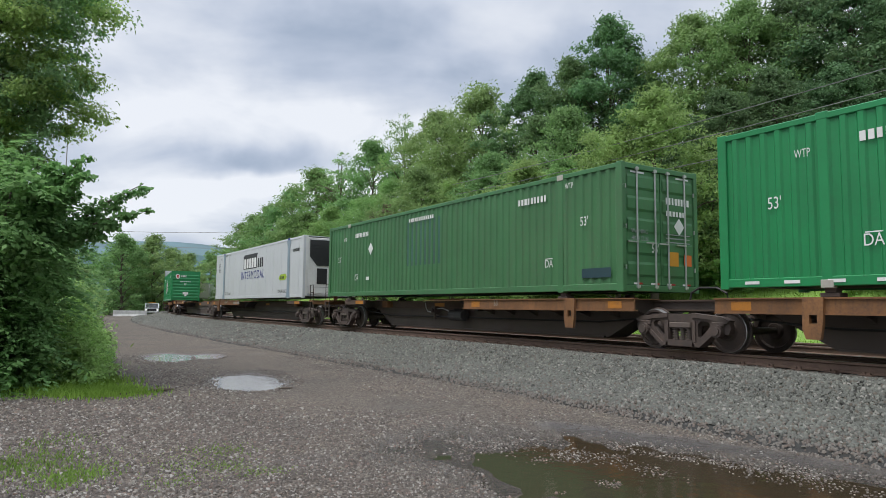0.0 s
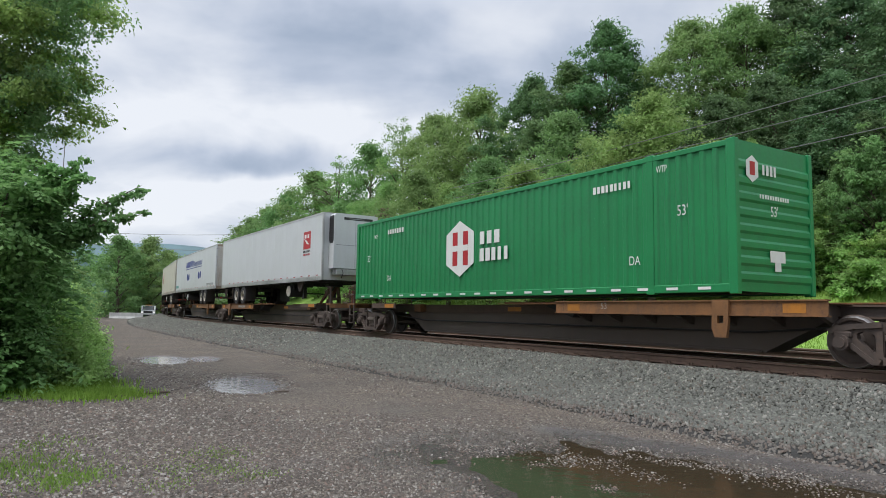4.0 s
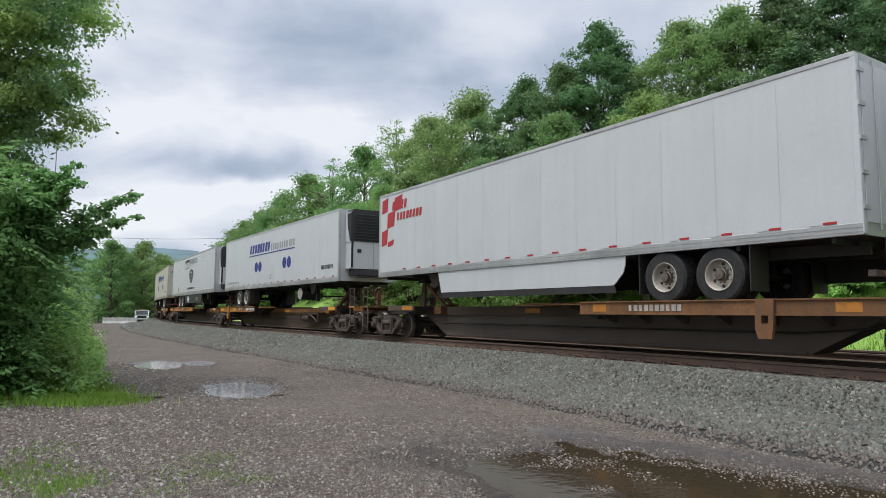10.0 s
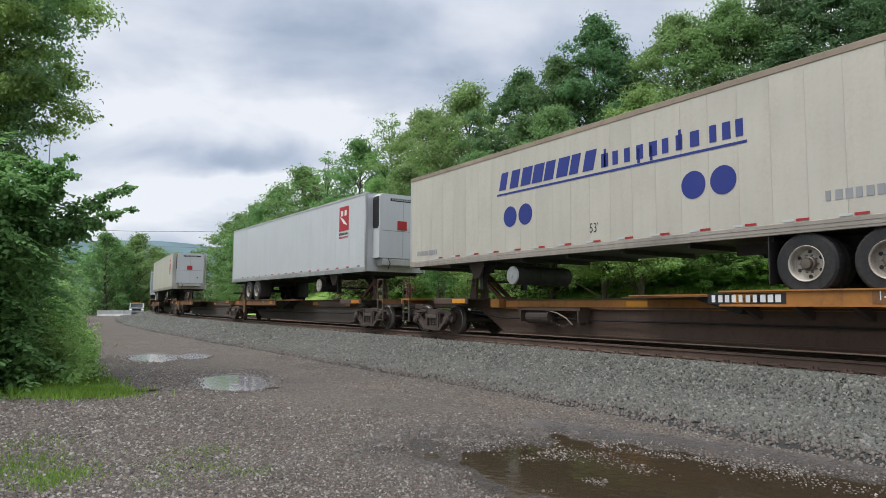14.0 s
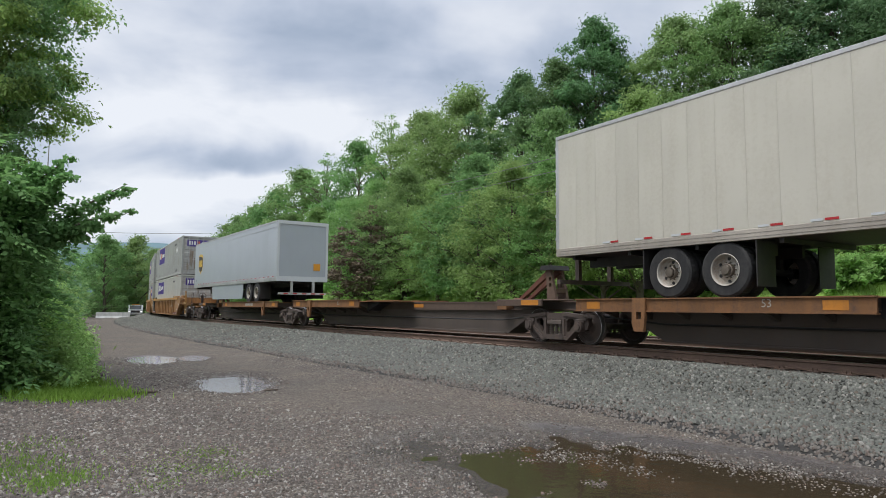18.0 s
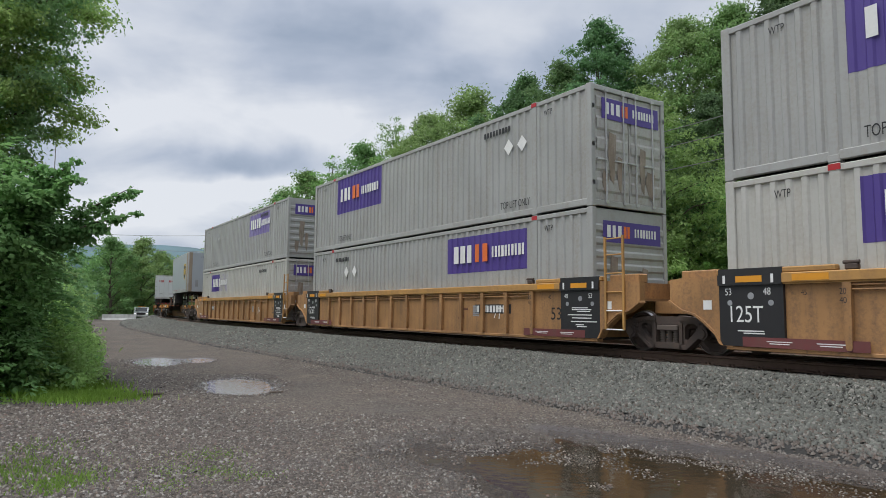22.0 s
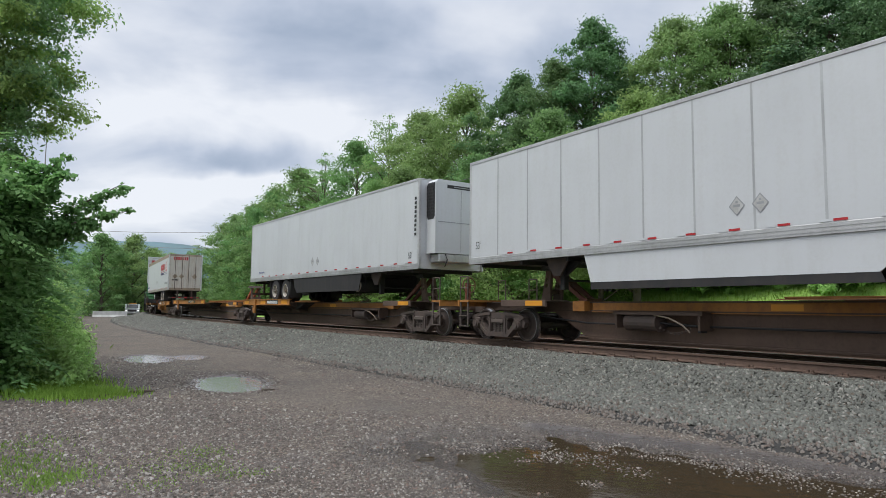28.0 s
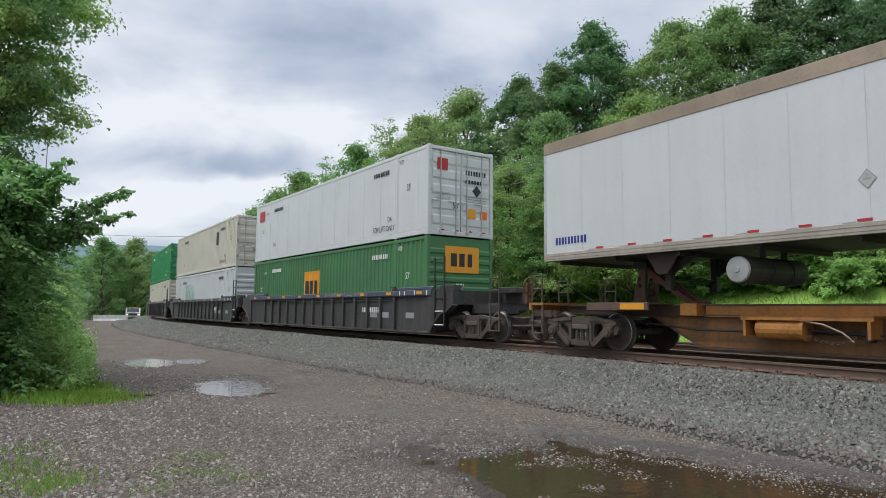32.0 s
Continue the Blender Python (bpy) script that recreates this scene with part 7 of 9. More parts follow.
def reefer_unit(root, x, z0, z1, sg, dark=True):
    """Refrigeration unit that stands out from a front wall at x towards sg."""
    d = 0.50
    h = z1 - z0
    out = x + sg * d
    g = Geo().prism([(-1.0, z0), (1.0, z0), (1.0, z1 - 0.12), (0.9, z1), (-0.9, z1), (-1.0, z1 - 0.12)], x, out, "x")
    u = part("refrigeration_unit", g, WHITE, root, "white refrigeration unit with a black louvred grille" if dark else "white refrigeration unit with a black honeycomb grille on its flank")
    o = out + sg * 0.004
    if not dark:
        s0, s1 = sorted((x + sg * 0.02, out - sg * 0.03))
        sz = z0 + h * 0.46
        for k in (-1, 1):
            sgp = part("side_grille", Geo().prism([(s0, sz + 0.1), (s0 + 0.08, sz), (s1 - 0.08, sz), (s1, sz + 0.1), (s1, z1 - 0.18), (s1 - 0.06, z1 - 0.1), (s0, z1 - 0.1)], min(k * 1.0, k * 1.012), max(k * 1.0, k * 1.012)), INK, u)
            cell = shared(("cell", k), lambda: Geo().cyl((0, 0, 0), (0, k * 0.01, 0), 0.038, 6).mesh("grille_cell"))
            for i in range(4):
                for j in range(10):
                    part("grille_cell", cell, BLACK, sgp, at=pose(s0 + 0.08 + i * 0.1 + 0.03 * (j % 2), k * 1.012, sz + 0.14 + j * 0.1))
        part("header_strip", Geo().box(min(out, o), -0.8, z1 - 0.26, max(out, o), 0.55, z1 - 0.15), INK, u)
        part("header_label", Geo().box(min(o, o + sg * 0.003), -0.4, z1 - 0.22, max(o, o + sg * 0.003), 0.3, z1 - 0.19), PRINT_G, u)
        for y in (-0.99, 0.99):
            part("corner_bead", Geo().cyl((out, y, z0 + 0.02), (out, y, z1 - 0.1), 0.02, 8), WHITE, u)
        part("door_seam", Geo().box(min(out, o), -0.008, z0 + 0.05, max(out, o), 0.008, z1 - 0.3).box(min(out, o), -0.9, z0 + 0.42 * h, max(out, o), 0.9, z0 + 0.43 * h), PRINT_G, u)
        part("vent", Geo().cyl((out, -0.55, z0 + 0.18 * h), (o + sg * 0.01, -0.55, z0 + 0.18 * h), 0.05, 14), INK, u)
        part("unit_tray", Geo().box(min(x, out), -0.85, z0 - 0.28, max(x, out), 0.85, z0 - 0.01, 0.03), ALU, u)
        part("hose", Geo().sweep([(out, 0.6, z0 - 0.02), (out + sg * 0.04, 0.55, z0 - 0.2), (out, 0.62, z0 - 0.42)], 0.02), BLACK, u)
        return
    zc = z0 + 0.46 * h
    housing = part("grille_housing", Geo().prism([(-1.02, zc), (1.02, zc), (1.02, z1 - 0.16), (0.92, z1 + 0.01), (-0.92, z1 + 0.01), (-1.02, z1 - 0.16)], *sorted((x + sg * 0.03, out + sg * 0.03)), "x"), INK, u, "black upper housing of the cooler")
    o = out + sg * 0.034
    for i in range(9):
        z = zc + 0.12 + (z1 - zc - 0.30) * i / 8
        part("louvre", shared(("louvre", sg), lambda: Geo().prism([(0, 0.0), (sg * 0.035, -0.02), (sg * 0.035, -0.035), (0, -0.03)], -0.84, 0.84).mesh("louvre")), BLACK, housing, at=pose(o, 0, z))
    for k in (-1, 1):
        cheek = [(x + sg * 0.02, zc - 0.02), (x + sg * 0.02, z1 - 0.14), (x + sg * 0.16, z1 - 0.14), (x + sg * 0.22, zc + 0.45 * (z1 - zc)), (x + sg * 0.44, zc - 0.02)]
        part("cheek_panel", Geo().prism(cheek, min(k * 1.02, k * 1.03), max(k * 1.02, k * 1.03)), WHITE, u)
        part("edge_trim", Geo().box(min(out, out + sg * 0.012), min(k * 0.90, k * 0.985), z0 + 0.04, max(out, out + sg * 0.012), max(k * 0.90, k * 0.985), zc), BLACK, u)
        part("handle", Geo().box(min(out, out + sg * 0.02), min(k * 0.55, k * 0.72), z0 + 0.27 * h, max(out, out + sg * 0.02), max(k * 0.55, k * 0.72), z0 + 0.33 * h, 0.006), INK, u)
    part("door_seam", Geo().box(min(out, out + sg * 0.005), -0.008, z0 + 0.05, max(out, out + sg * 0.005), 0.008, zc), PRINT_G, u)
    part("unit_tray", Geo().box(min(x, out), -0.85, z0 - 0.28, max(x, out), 0.85, z0 - 0.01, 0.03), WELL_DARK, u)
    part("guard_rail", Geo().tube([(out + sg * 0.05, -0.8, z0 - 0.05), (out + sg * 0.05, -0.8, z0 - 0.34), (out + sg * 0.05, 0.8, z0 - 0.34), (out + sg * 0.05, 0.8, z0 - 0.05)], 0.022), BLACK, u)


TZ0, TZ1 = 2.07, 4.99   # trailer body over the rail


def wheel_meshes():
    t = Geo().lathe([(0.29, -0.14), (0.47, -0.14), (0.51, -0.11), (0.515, 0.0), (0.51, 0.11), (0.47, 0.14), (0.29, 0.14)], 30)
    for i in range(40):
        a = 2 * math.pi * i / 40
        c, q = math.cos(a), math.sin(a)
        t.cyl((0.508 * c, -0.1, 0.508 * q), (0.508 * c, 0.1, 0.508 * q), 0.012, 4)
    r = Geo().lathe([(0.30, 0.145), (0.292, 0.155), (0.275, 0.14), (0.262, 0.03), (0.235, -0.01), (0.15, 0.02), (0.10, 0.02)], 28)
    u = Geo().lathe([(0.125, 0.01), (0.12, 0.09), (0.105, 0.10), (0.085, 0.10), (0.08, 0.15), (0.0, 0.155)], 18)
    for i in range(10):
        a = 2 * math.pi * i / 10
        u.cyl((0.145 * math.cos(a), 0.015, 0.145 * math.sin(a)), (0.145 * math.cos(a), 0.055, 0.145 * math.sin(a)), 0.014, 6)
    h = Geo()
    for i in range(6):
        a = 2 * math.pi * (i + 0.5) / 6
        h.cyl((0.205 * math.cos(a), -0.01, 0.205 * math.sin(a)), (0.205 * math.cos(a), 0.012, 0.205 * math.sin(a)), 0.032, 10)
    return t.mesh("tyre"), r.mesh("rim"), h.mesh("rim_hole"), u.mesh("hub_cap")


def trailer(label, paint=None, rear_front=True, reefer=False, top=None, skirt=None, ribs=False, length=CL, axles=2, rim=None, doors=True, seams=True, gear=True, tape="red", tandem=(2.9, 4.15), cooler="dark", skirt_end=3.9, worn=False, strips=False, tank=True, group="trailers on the train"):
    """Road trailer; x = 0 is the end towards the train's front. rear_front: its doors are at that end."""
    paint = paint or WHITE
    root = thing("semi_trailer", label, "trailer", group)
    L, hw = length, 1.295
    rx = (lambda x: x) if rear_front else (lambda x: L - x)      # measured from the rear doors
    z0, z1 = TZ0, TZ1
    part("floor", Geo().box(0.04, -hw + 0.05, z0 + 0.004, L - 0.04, hw - 0.05, z0 + 0.02), BLACK, root)
    part("body", Geo().box(0.03, -hw + 0.012, z0 + 0.02, L - 0.03, hw - 0.012, z1 - 0.03), paint, root)
    n = max(1, int(round(L / (0.61 if paint is CREAM else 1.22))))
    pw = (L - 0.16) / n

    def panel():
        g = Geo()
        if ribs:
            k = int((z1 - z0 - 0.36) / 0.115)
            for i in range(k):
                z = z0 + 0.2 + i * 0.115
                g.add([(0, hw - 0.003, z), (pw, hw - 0.003, z), (0, hw + 0.004, z + 0.015), (pw, hw + 0.004, z + 0.015), (0, hw + 0.004, z + 0.085), (pw, hw + 0.004, z + 0.085), (0, hw - 0.003, z + 0.115), (pw, hw - 0.003, z + 0.115)],
                      [(0, 1, 3, 2), (2, 3, 5, 4), (4, 5, 7, 6)])
        else:
            gap = 0.0015 if seams else 0.0
            g.box(gap, hw - 0.012, z0 + 0.19, pw - gap, hw, z1 - 0.08)
            if seams:
                for x in (0.02, pw - 0.02):
                    for i in range(26):
                        z = z0 + 0.26 + i * 0.094
                        g.box(x - 0.006, hw, z - 0.006, x + 0.006, hw + 0.003, z + 0.006)
        return g.mesh("side_panel")
    pm = shared(("tp", ribs, seams, paint.name, round(pw, 4)), panel)
    for i in range(n):
        part("side_panel", pm, paint, root, at=pose(0.08 + i * pw, 0, 0))
        if strips and i:
            part("seam_strip", shared("tstrip", lambda: Geo().box(-0.022, hw, z0 + 0.2, 0.022, hw + 0.003, z1 - 0.09).mesh("seam_strip")), STRIP, root, at=pose(0.08 + i * pw, 0, 0))
    for k in (-1, 1):
        part("top_rail", Geo().box(0, min(k * (hw - 0.03), k * (hw + 0.012)), z1 - 0.085, L, max(k * (hw - 0.03), k * (hw + 0.012)), z1, 0.008) if top is None else Geo().box(0, min(k * (hw - 0.03), k * (hw + 0.012)), z1 - (0.12 if paint is CREAM else 0.28), L, max(k * (hw - 0.03), k * (hw + 0.012)), z1, 0.008), top or ALU, root)
        part("bottom_rail", Geo().box(0, min(k * (hw - 0.05), k * (hw + 0.010)), z0, L, max(k * (hw - 0.05), k * (hw + 0.010)), z0 + 0.19, 0.008).box(0.01, min(k * (hw + 0.010), k * (hw + 0.016)), z0 + 0.05, L - 0.01, max(k * (hw + 0.010), k * (hw + 0.016)), z0 + 0.075).box(0.01, min(k * (hw + 0.010), k * (hw + 0.016)), z0 + 0.12, L - 0.01, max(k * (hw + 0.010), k * (hw + 0.016)), z0 + 0.135), RAIL_TAN if top or paint is CREAM else ALU, root)
    part("roof", Geo().box(0.02, -hw + 0.04, z1 - 0.02, L - 0.02, hw - 0.04, z1 + 0.008), ALU, root)
    for x in (0.04, L - 0.04):
        for k in (-1, 1):
            part("corner_post", Geo().box(x - 0.05, min(k * (hw - 0.09), k * (hw + 0.008)), z0 + 0.02, x + 0.05, max(k * (hw - 0.09), k * (hw + 0.008)), z1 - 0.02, 0.01), ALU if not (rear_front and x < 1) else paint, root)
    if tape:
        tm = shared(("tape", tape), lambda: Geo().box(-0.11, hw + 0.010, z0 + 0.205, 0.11, hw + 0.013, z0 + 0.245).mesh("reflective_tape"))
        gap = 0.92 if tape == "red" else 0.66
        wm = shared(("tape_white",), lambda: Geo().box(-0.10, hw + 0.010, z0 + 0.205, 0.10, hw + 0.013, z0 + 0.245).mesh("reflective_tape"))
        for i in range(int((L - 0.6) / gap)):
            part("reflective_tape", tm, RED, root, at=pose(0.5 + i * gap, 0, 0))
            part("reflective_tape", wm, WHITE, root, at=pose(0.74 + i * gap, 0, 0))
    # running gear
    g = Geo()
    for y in (-0.45, 0.45):
        g.box(min(rx(0.3), rx(5.0)), y - 0.05, z0 - 0.24, max(rx(0.3), rx(5.0)), y + 0.05, z0 - 0.02)
    for i in range(10):
        x = 0.5 + (L - 1.0) * i / 9
        g.box(x - 0.04, -1.2, z0 - 0.09, x + 0.04, 1.2, z0)
    part("slider_frame", g, BLACK, root)
    tyre, rimm, hole, cap = shared("road_wheel", wheel_meshes)
    ax = list(tandem) if axles == 2 else [1.5]
    for x in ax:
        for y, k in ((1.13, 1), (-1.13, -1)):
            w = part("wheel", shared("hub", lambda: Geo().cyl((0, -0.3, 0), (0, 0.10, 0), 0.10, 12).mesh("wheel")), BLACK, root, at=pose(rx(x), y, 1.565, 0, 0, 0 if k > 0 else 180))
            part("tyre", tyre, TYRE, w)
            part("rim", rimm, rim or RIM, w)
            part("rim_hole", hole, INK, w)
            part("hub_cap", cap, HUB, w, "greasy steel hub with wheel nuts")
            part("tyre", tyre, TYRE, w, at=pose(0, -0.34, 0))
        part("axle", Geo().cyl((rx(x), -1.0, 1.565), (rx(x), 1.0, 1.565), 0.065, 10).box(rx(x) - 0.06, -0.5, 1.6, rx(x) + 0.06, -0.4, z0 - 0.2).box(rx(x) - 0.06, 0.4, 1.6, rx(x) + 0.06, 0.5, z0 - 0.2), BLACK, root)
    for q in (ax[-1] + 0.63, ax[0] - 0.63):
        for k in (-1, 1):
            part("mud_flap", Geo().box(rx(q) - 0.01, min(k * 0.72, k * 1.28), 1.25, rx(q) + 0.01, max(k * 0.72, k * 1.28), z0), BLACK, root)
    if gear:
        lx = rx(L - 3.3)
        g = Geo()
        for y in (-0.75, 0.75):
            g.box(lx - 0.07, y - 0.07, 1.32, lx + 0.07, y + 0.07, z0)
            g.prism([(lx + 0.1, z0), (lx + 0.75 * (1 if rear_front else -1) * -1, z0), (lx, 1.6)], y - 0.03, y + 0.03)
        g.tube([(lx, -0.75, 1.55), (lx, 0.75, 1.55)], 0.03)
        part("landing_gear", g, BLACK, root)
        part("gusset_plate", Geo().prism([(lx - 0.42, z0), (lx + 0.42, z0), (lx + 0.12, z0 - 0.42), (lx - 0.12, z0 - 0.42)], 0.95, 1.0), TRUCK, root)
    if reefer:
        tx, zt = rx(L - 4.45), z0 - 0.40
        tk = part("fuel_tank", Geo().cyl((tx, 0.30, zt), (tx, 1.12, zt), 0.27, 22).box(tx - 0.29, 0.40, zt, tx + 0.29, 0.45, z0).box(tx - 0.29, 0.92, zt, tx + 0.29, 0.97, z0), BLACK, root)
        part("tank_end", Geo().lathe([(0.265, 1.12), (0.25, 1.15), (0.06, 1.16), (0.05, 1.18), (0.0, 1.18)], 22).mesh("tank_end"), RIM, tk, at=pose(tx, 0, zt))
    elif gear and tank:
        tx, zt = rx(L - 5.1), z0 - 0.42
        tk = part("air_tank", Geo().cyl((tx, -0.75, zt), (tx, 1.12, zt), 0.25, 22).cyl((tx, 0.35, zt), (tx, 0.39, zt), 0.262, 22).cyl((tx, -0.3, zt), (tx, -0.26, zt), 0.262, 22).box(tx - 0.03, 0.3, zt, tx + 0.03, 0.4, z0).box(tx - 0.03, -0.4, zt, tx + 0.03, -0.3, z0), WELL_DARK, root)
        part("tank_end", Geo().lathe([(0.245, 1.12), (0.225, 1.15), (0.06, 1.16), (0.05, 1.18), (0.0, 1.18)], 22).mesh("tank_end"), ALU, tk, at=pose(tx, 0, zt))
    if skirt:
        a, b = rx(ax[-1] + 1.0), rx(L - skirt_end)
        deep, tail = (0.80, 0.1) if skirt is GREY_VAN else (0.62, 1.0)
        q = 0.35 if a < b else -0.35
        part("side_skirt", Geo().prism([(a, z0 + 0.01), (b, z0 + 0.01), (b - 0.2 * q / 0.35, z0 - deep), (a + q * max(tail, 0.35), z0 - deep), (a + q * min(tail, 0.55) * 0.4, z0 - deep * 0.6), (a + q * 0.04, z0 - deep * 0.3)], hw - 0.05, hw - 0.02), skirt, root, "flat aerodynamic side skirt")
        # far skirt, black and drawn on past the wheels as painted underside shade
        part("side_skirt", Geo().prism([(rx(0.4), z0), (b, z0), (b, z0 - deep), (rx(0.4), z0 - deep)], -hw + 0.02, -hw + 0.05), BLACK, root, "far side skirt, coloured black for the shade under the trailer")
        if skirt is WHITE:
            part("skirt_lip", Geo().prism([(a + q, z0 - 0.60), (b - 0.2 * q / 0.35, z0 - 0.60), (b - 0.2 * q / 0.35, z0 - 0.78), (a + q * 0.8, z0 - 0.78)], hw - 0.045, hw - 0.025), BLACK, root)
    # rear end
    e = rx(0.0)
    sg = -1 if rear_front else 1
    f = lambda d0, d1: (min(e + sg * d0, e + sg * d1), max(e + sg * d0, e + sg * d1))
    a, b = f(-0.03, 0.03 if doors == "roll" else 0.005)
    if doors == "roll":
        part("door_frame", Geo().box(a, -hw, z0, b, hw, z0 + 0.24).box(a, -hw, z1 - 0.16, b, hw, z1).box(a, -hw, z0 + 0.24, b, -hw + 0.11, z1 - 0.16).box(a, hw - 0.11, z0 + 0.24, b, hw, z1 - 0.16), WHITE, root, "bright aluminium frame of the roll-up door")
        part("roll_door", Geo().box(*[(min(e, e - sg * 0.02)), -hw + 0.11, z0 + 0.24, (max(e, e - sg * 0.02)), hw - 0.11, z1 - 0.16]), paint, root)
    elif doors:
        part("door_frame", Geo().box(a, -hw, z0, b, hw, z0 + 0.2).box(a, -hw, z1 - 0.14, b, hw, z1).box(a, -hw, z0, b, -hw + 0.1, z1).box(a, hw - 0.1, z0, b, hw, z1), TAN if worn or paint is not WHITE else ALU, root)
        for k in (-1, 1):
            d0, d1 = f(0.0, 0.02)
            y0, y1 = sorted((k * 0.008, k * (hw - 0.1)))
            d = part("rear_door", Geo().box(d0, y0, z0 + 0.2, d1, y1, z1 - 0.14, 0.005), DOOR_WORN if worn else paint, root)
            for y in (0.25, 0.78):
                r0, r1 = f(0.03, 0.05)
                part("lock_rod", Geo().cyl((r1, k * y, z0 + 0.1), (r1, k * y, z1 - 0.06), 0.018, 8), TRUCK if worn else ALU, d)
            for i in range(5):
                z = z0 + 0.4 + i * 0.55
                h0, h1 = f(0.0, 0.035)
                part("hinge", Geo().box(h0, min(k * (hw - 0.2), k * hw), z, h1, max(k * (hw - 0.2), k * hw), z + 0.07), ALU, d)
    d0, d1 = f(-0.02, 0.10)
    bp = Geo()
    for y in (-0.55, 0.55):
        bp.box(d0, y - 0.05, z0 - 0.62, d1, y + 0.05, z0)
    bp.box(d0, -1.2, z0 - 0.64, d1, 1.2, z0 - 0.54)
    bumper = part("rear_bumper", bp, ALU if paint is GREY_VAN else TRUCK, root)
    st = Geo()
    c0, c1 = f(0.10, 0.104)
    for i in range(5):
        st.box(c0, -1.1 + i * 0.46, z0 - 0.62, c1, -0.88 + i * 0.46, z0 - 0.56)
    part("reflective_tape", st, RED, bumper)
    # nose
    nx = rx(L)
    if reefer:
        reefer_unit(root, nx, z0 + 0.5, z1 - 0.06, -sg, cooler == "dark")
    return root


# ---------------------------------------------------------------- the train, front to back
MOVING = []   # thing, its frame's two bogie places, its own place along the frame and over the rail


def ride(root, a, b, x=0.0, z=0.0):
    MOVING.append((root, a, b, x, z))
    return root


def add_platform(a, b, make, first, last, **kw):
    """Platform between the bogies at a and b of the train; first, last: it ends a car there."""
    root = ride(make(b - a, ends=(first, last), **kw), a, b)
    bogie(root, b - a, b)
    if first:
        bogie(root, 0.0, a)
    return root


def sp(a, b, deck_front, first=False, last=False, **kw):
    return add_platform(a, b, spine_platform, first, last, deck_front=deck_front, **kw)


def load(root, a, b, place, z=0.0):
    """Set a load whose front end is at that place of the train on the platform a, b."""
    return ride(root, a, b, place - a, z)


ON_SPINE, IN_WELL = 1.22, 0.33
ON_TOP = IN_WELL + CH + 0.015
SPINE_TEXT = "ALL PURPOSE SPINE CAR"


def pedestals(root, L, places):
    """Locking blocks on the deck under a container's posts, and the hose to the next unit."""
    for x in places:
        for k in (-1, 1):
            part("pedestal", Geo().box(x - 0.16, min(k * 1.0, k * 1.24), 1.05, x + 0.16, max(k * 1.0, k * 1.24), 1.12, 0.01).box(x - 0.09, min(k * 1.04, k * 1.22), 1.12, x + 0.09, max(k * 1.04, k * 1.22), 1.198, 0.008), TRUCK, root, "rusty container locking block")
    part("air_hose", Geo().sweep([(L - 0.75, 0.55, 1.03), (L - 0.72, 0.56, 1.16), (L - 0.5, 0.56, 1.27), (L - 0.1, 0.56, 1.28), (L + 0.12, 0.55, 1.18), (L + 0.16, 0.55, 1.03)], 0.022), BLACK, root, "black air hose arching between two units")


def brake_rigging(root):
    """Pipes, valve and reservoir on the beam under the second container."""
    v = part("brake_valve", Geo().box(10.10, 0.44, 0.60, 10.34, 0.62, 0.86, 0.02).cyl((10.22, 0.53, 0.42), (10.22, 0.53, 0.60), 0.05, 12).cyl((10.22, 0.62, 0.72), (10.22, 0.67, 0.72), 0.07, 12), TRUCK, root)
    part("pipe", Geo().sweep([(10.95, 0.46, 0.96), (10.85, 0.50, 0.80), (10.70, 0.52, 0.68), (10.34, 0.53, 0.66)], 0.018), ALU, v)
    part("pipe", Geo().sweep([(10.10, 0.53, 0.78), (9.75, 0.54, 0.80), (9.40, 0.54, 0.72), (9.15, 0.54, 0.60)], 0.018), ALU, v)
    part("reservoir", Geo().cyl((8.35, 0.60, 0.58), (9.10, 0.60, 0.58), 0.17, 18).cyl((9.10, 0.60, 0.58), (9.18, 0.60, 0.58), 0.14, 18, 0.05).box(8.5, 0.42, 0.56, 8.56, 0.62, 0.79).box(8.9, 0.42, 0.56, 8.96, 0.62, 0.79), WELL_DARK, root)


# lead units
P = sp(-7.0, 10.62, False, hitch=False, low=0.28)
A = load(container(GREEN_A, "bright green 53-foot corrugated steel container riding on a spine car"), -7.0, 10.62, -6.66, ON_SPINE - 0.02)
pedestals(P, 17.62, (0.34 + 1.98, 0.34 + CL - 1.98))
P = sp(10.62, 26.9, True, last=True, hitch=False, low=0.26)
B = load(container(GREEN_B, "faded green 53-foot corrugated steel container with rear doors"), 10.62, 26.9, 11.93, ON_SPINE - 0.02)
pedestals(P, 16.28, (1.31 + 1.98, 1.31 + CL - 1.98))
brake_rigging(P)
P = sp(31.1, 48.85, False, first=True, hitch=False, number=True, low=0.2, spec="2-28'/1-57'", spec_at=3.7)
C = load(container(WHITE, "white refrigerated 53-foot container with grey lift posts", "reefer", True), 31.1, 48.85, 30.95, ON_SPINE - 0.03)
P = sp(48.85, 67.9, False, sill_text="TWIN 28' - ALL PURPOSE SPINE CAR", low=0.13)
P = sp(67.9, 85.7, True, last=True, hitch=False, low=0.22)
E = load(container(GREEN_A, "bright green 53-foot container with a white hexagon emblem", "wall"), 67.9, 85.7, 70.48, ON_SPINE)
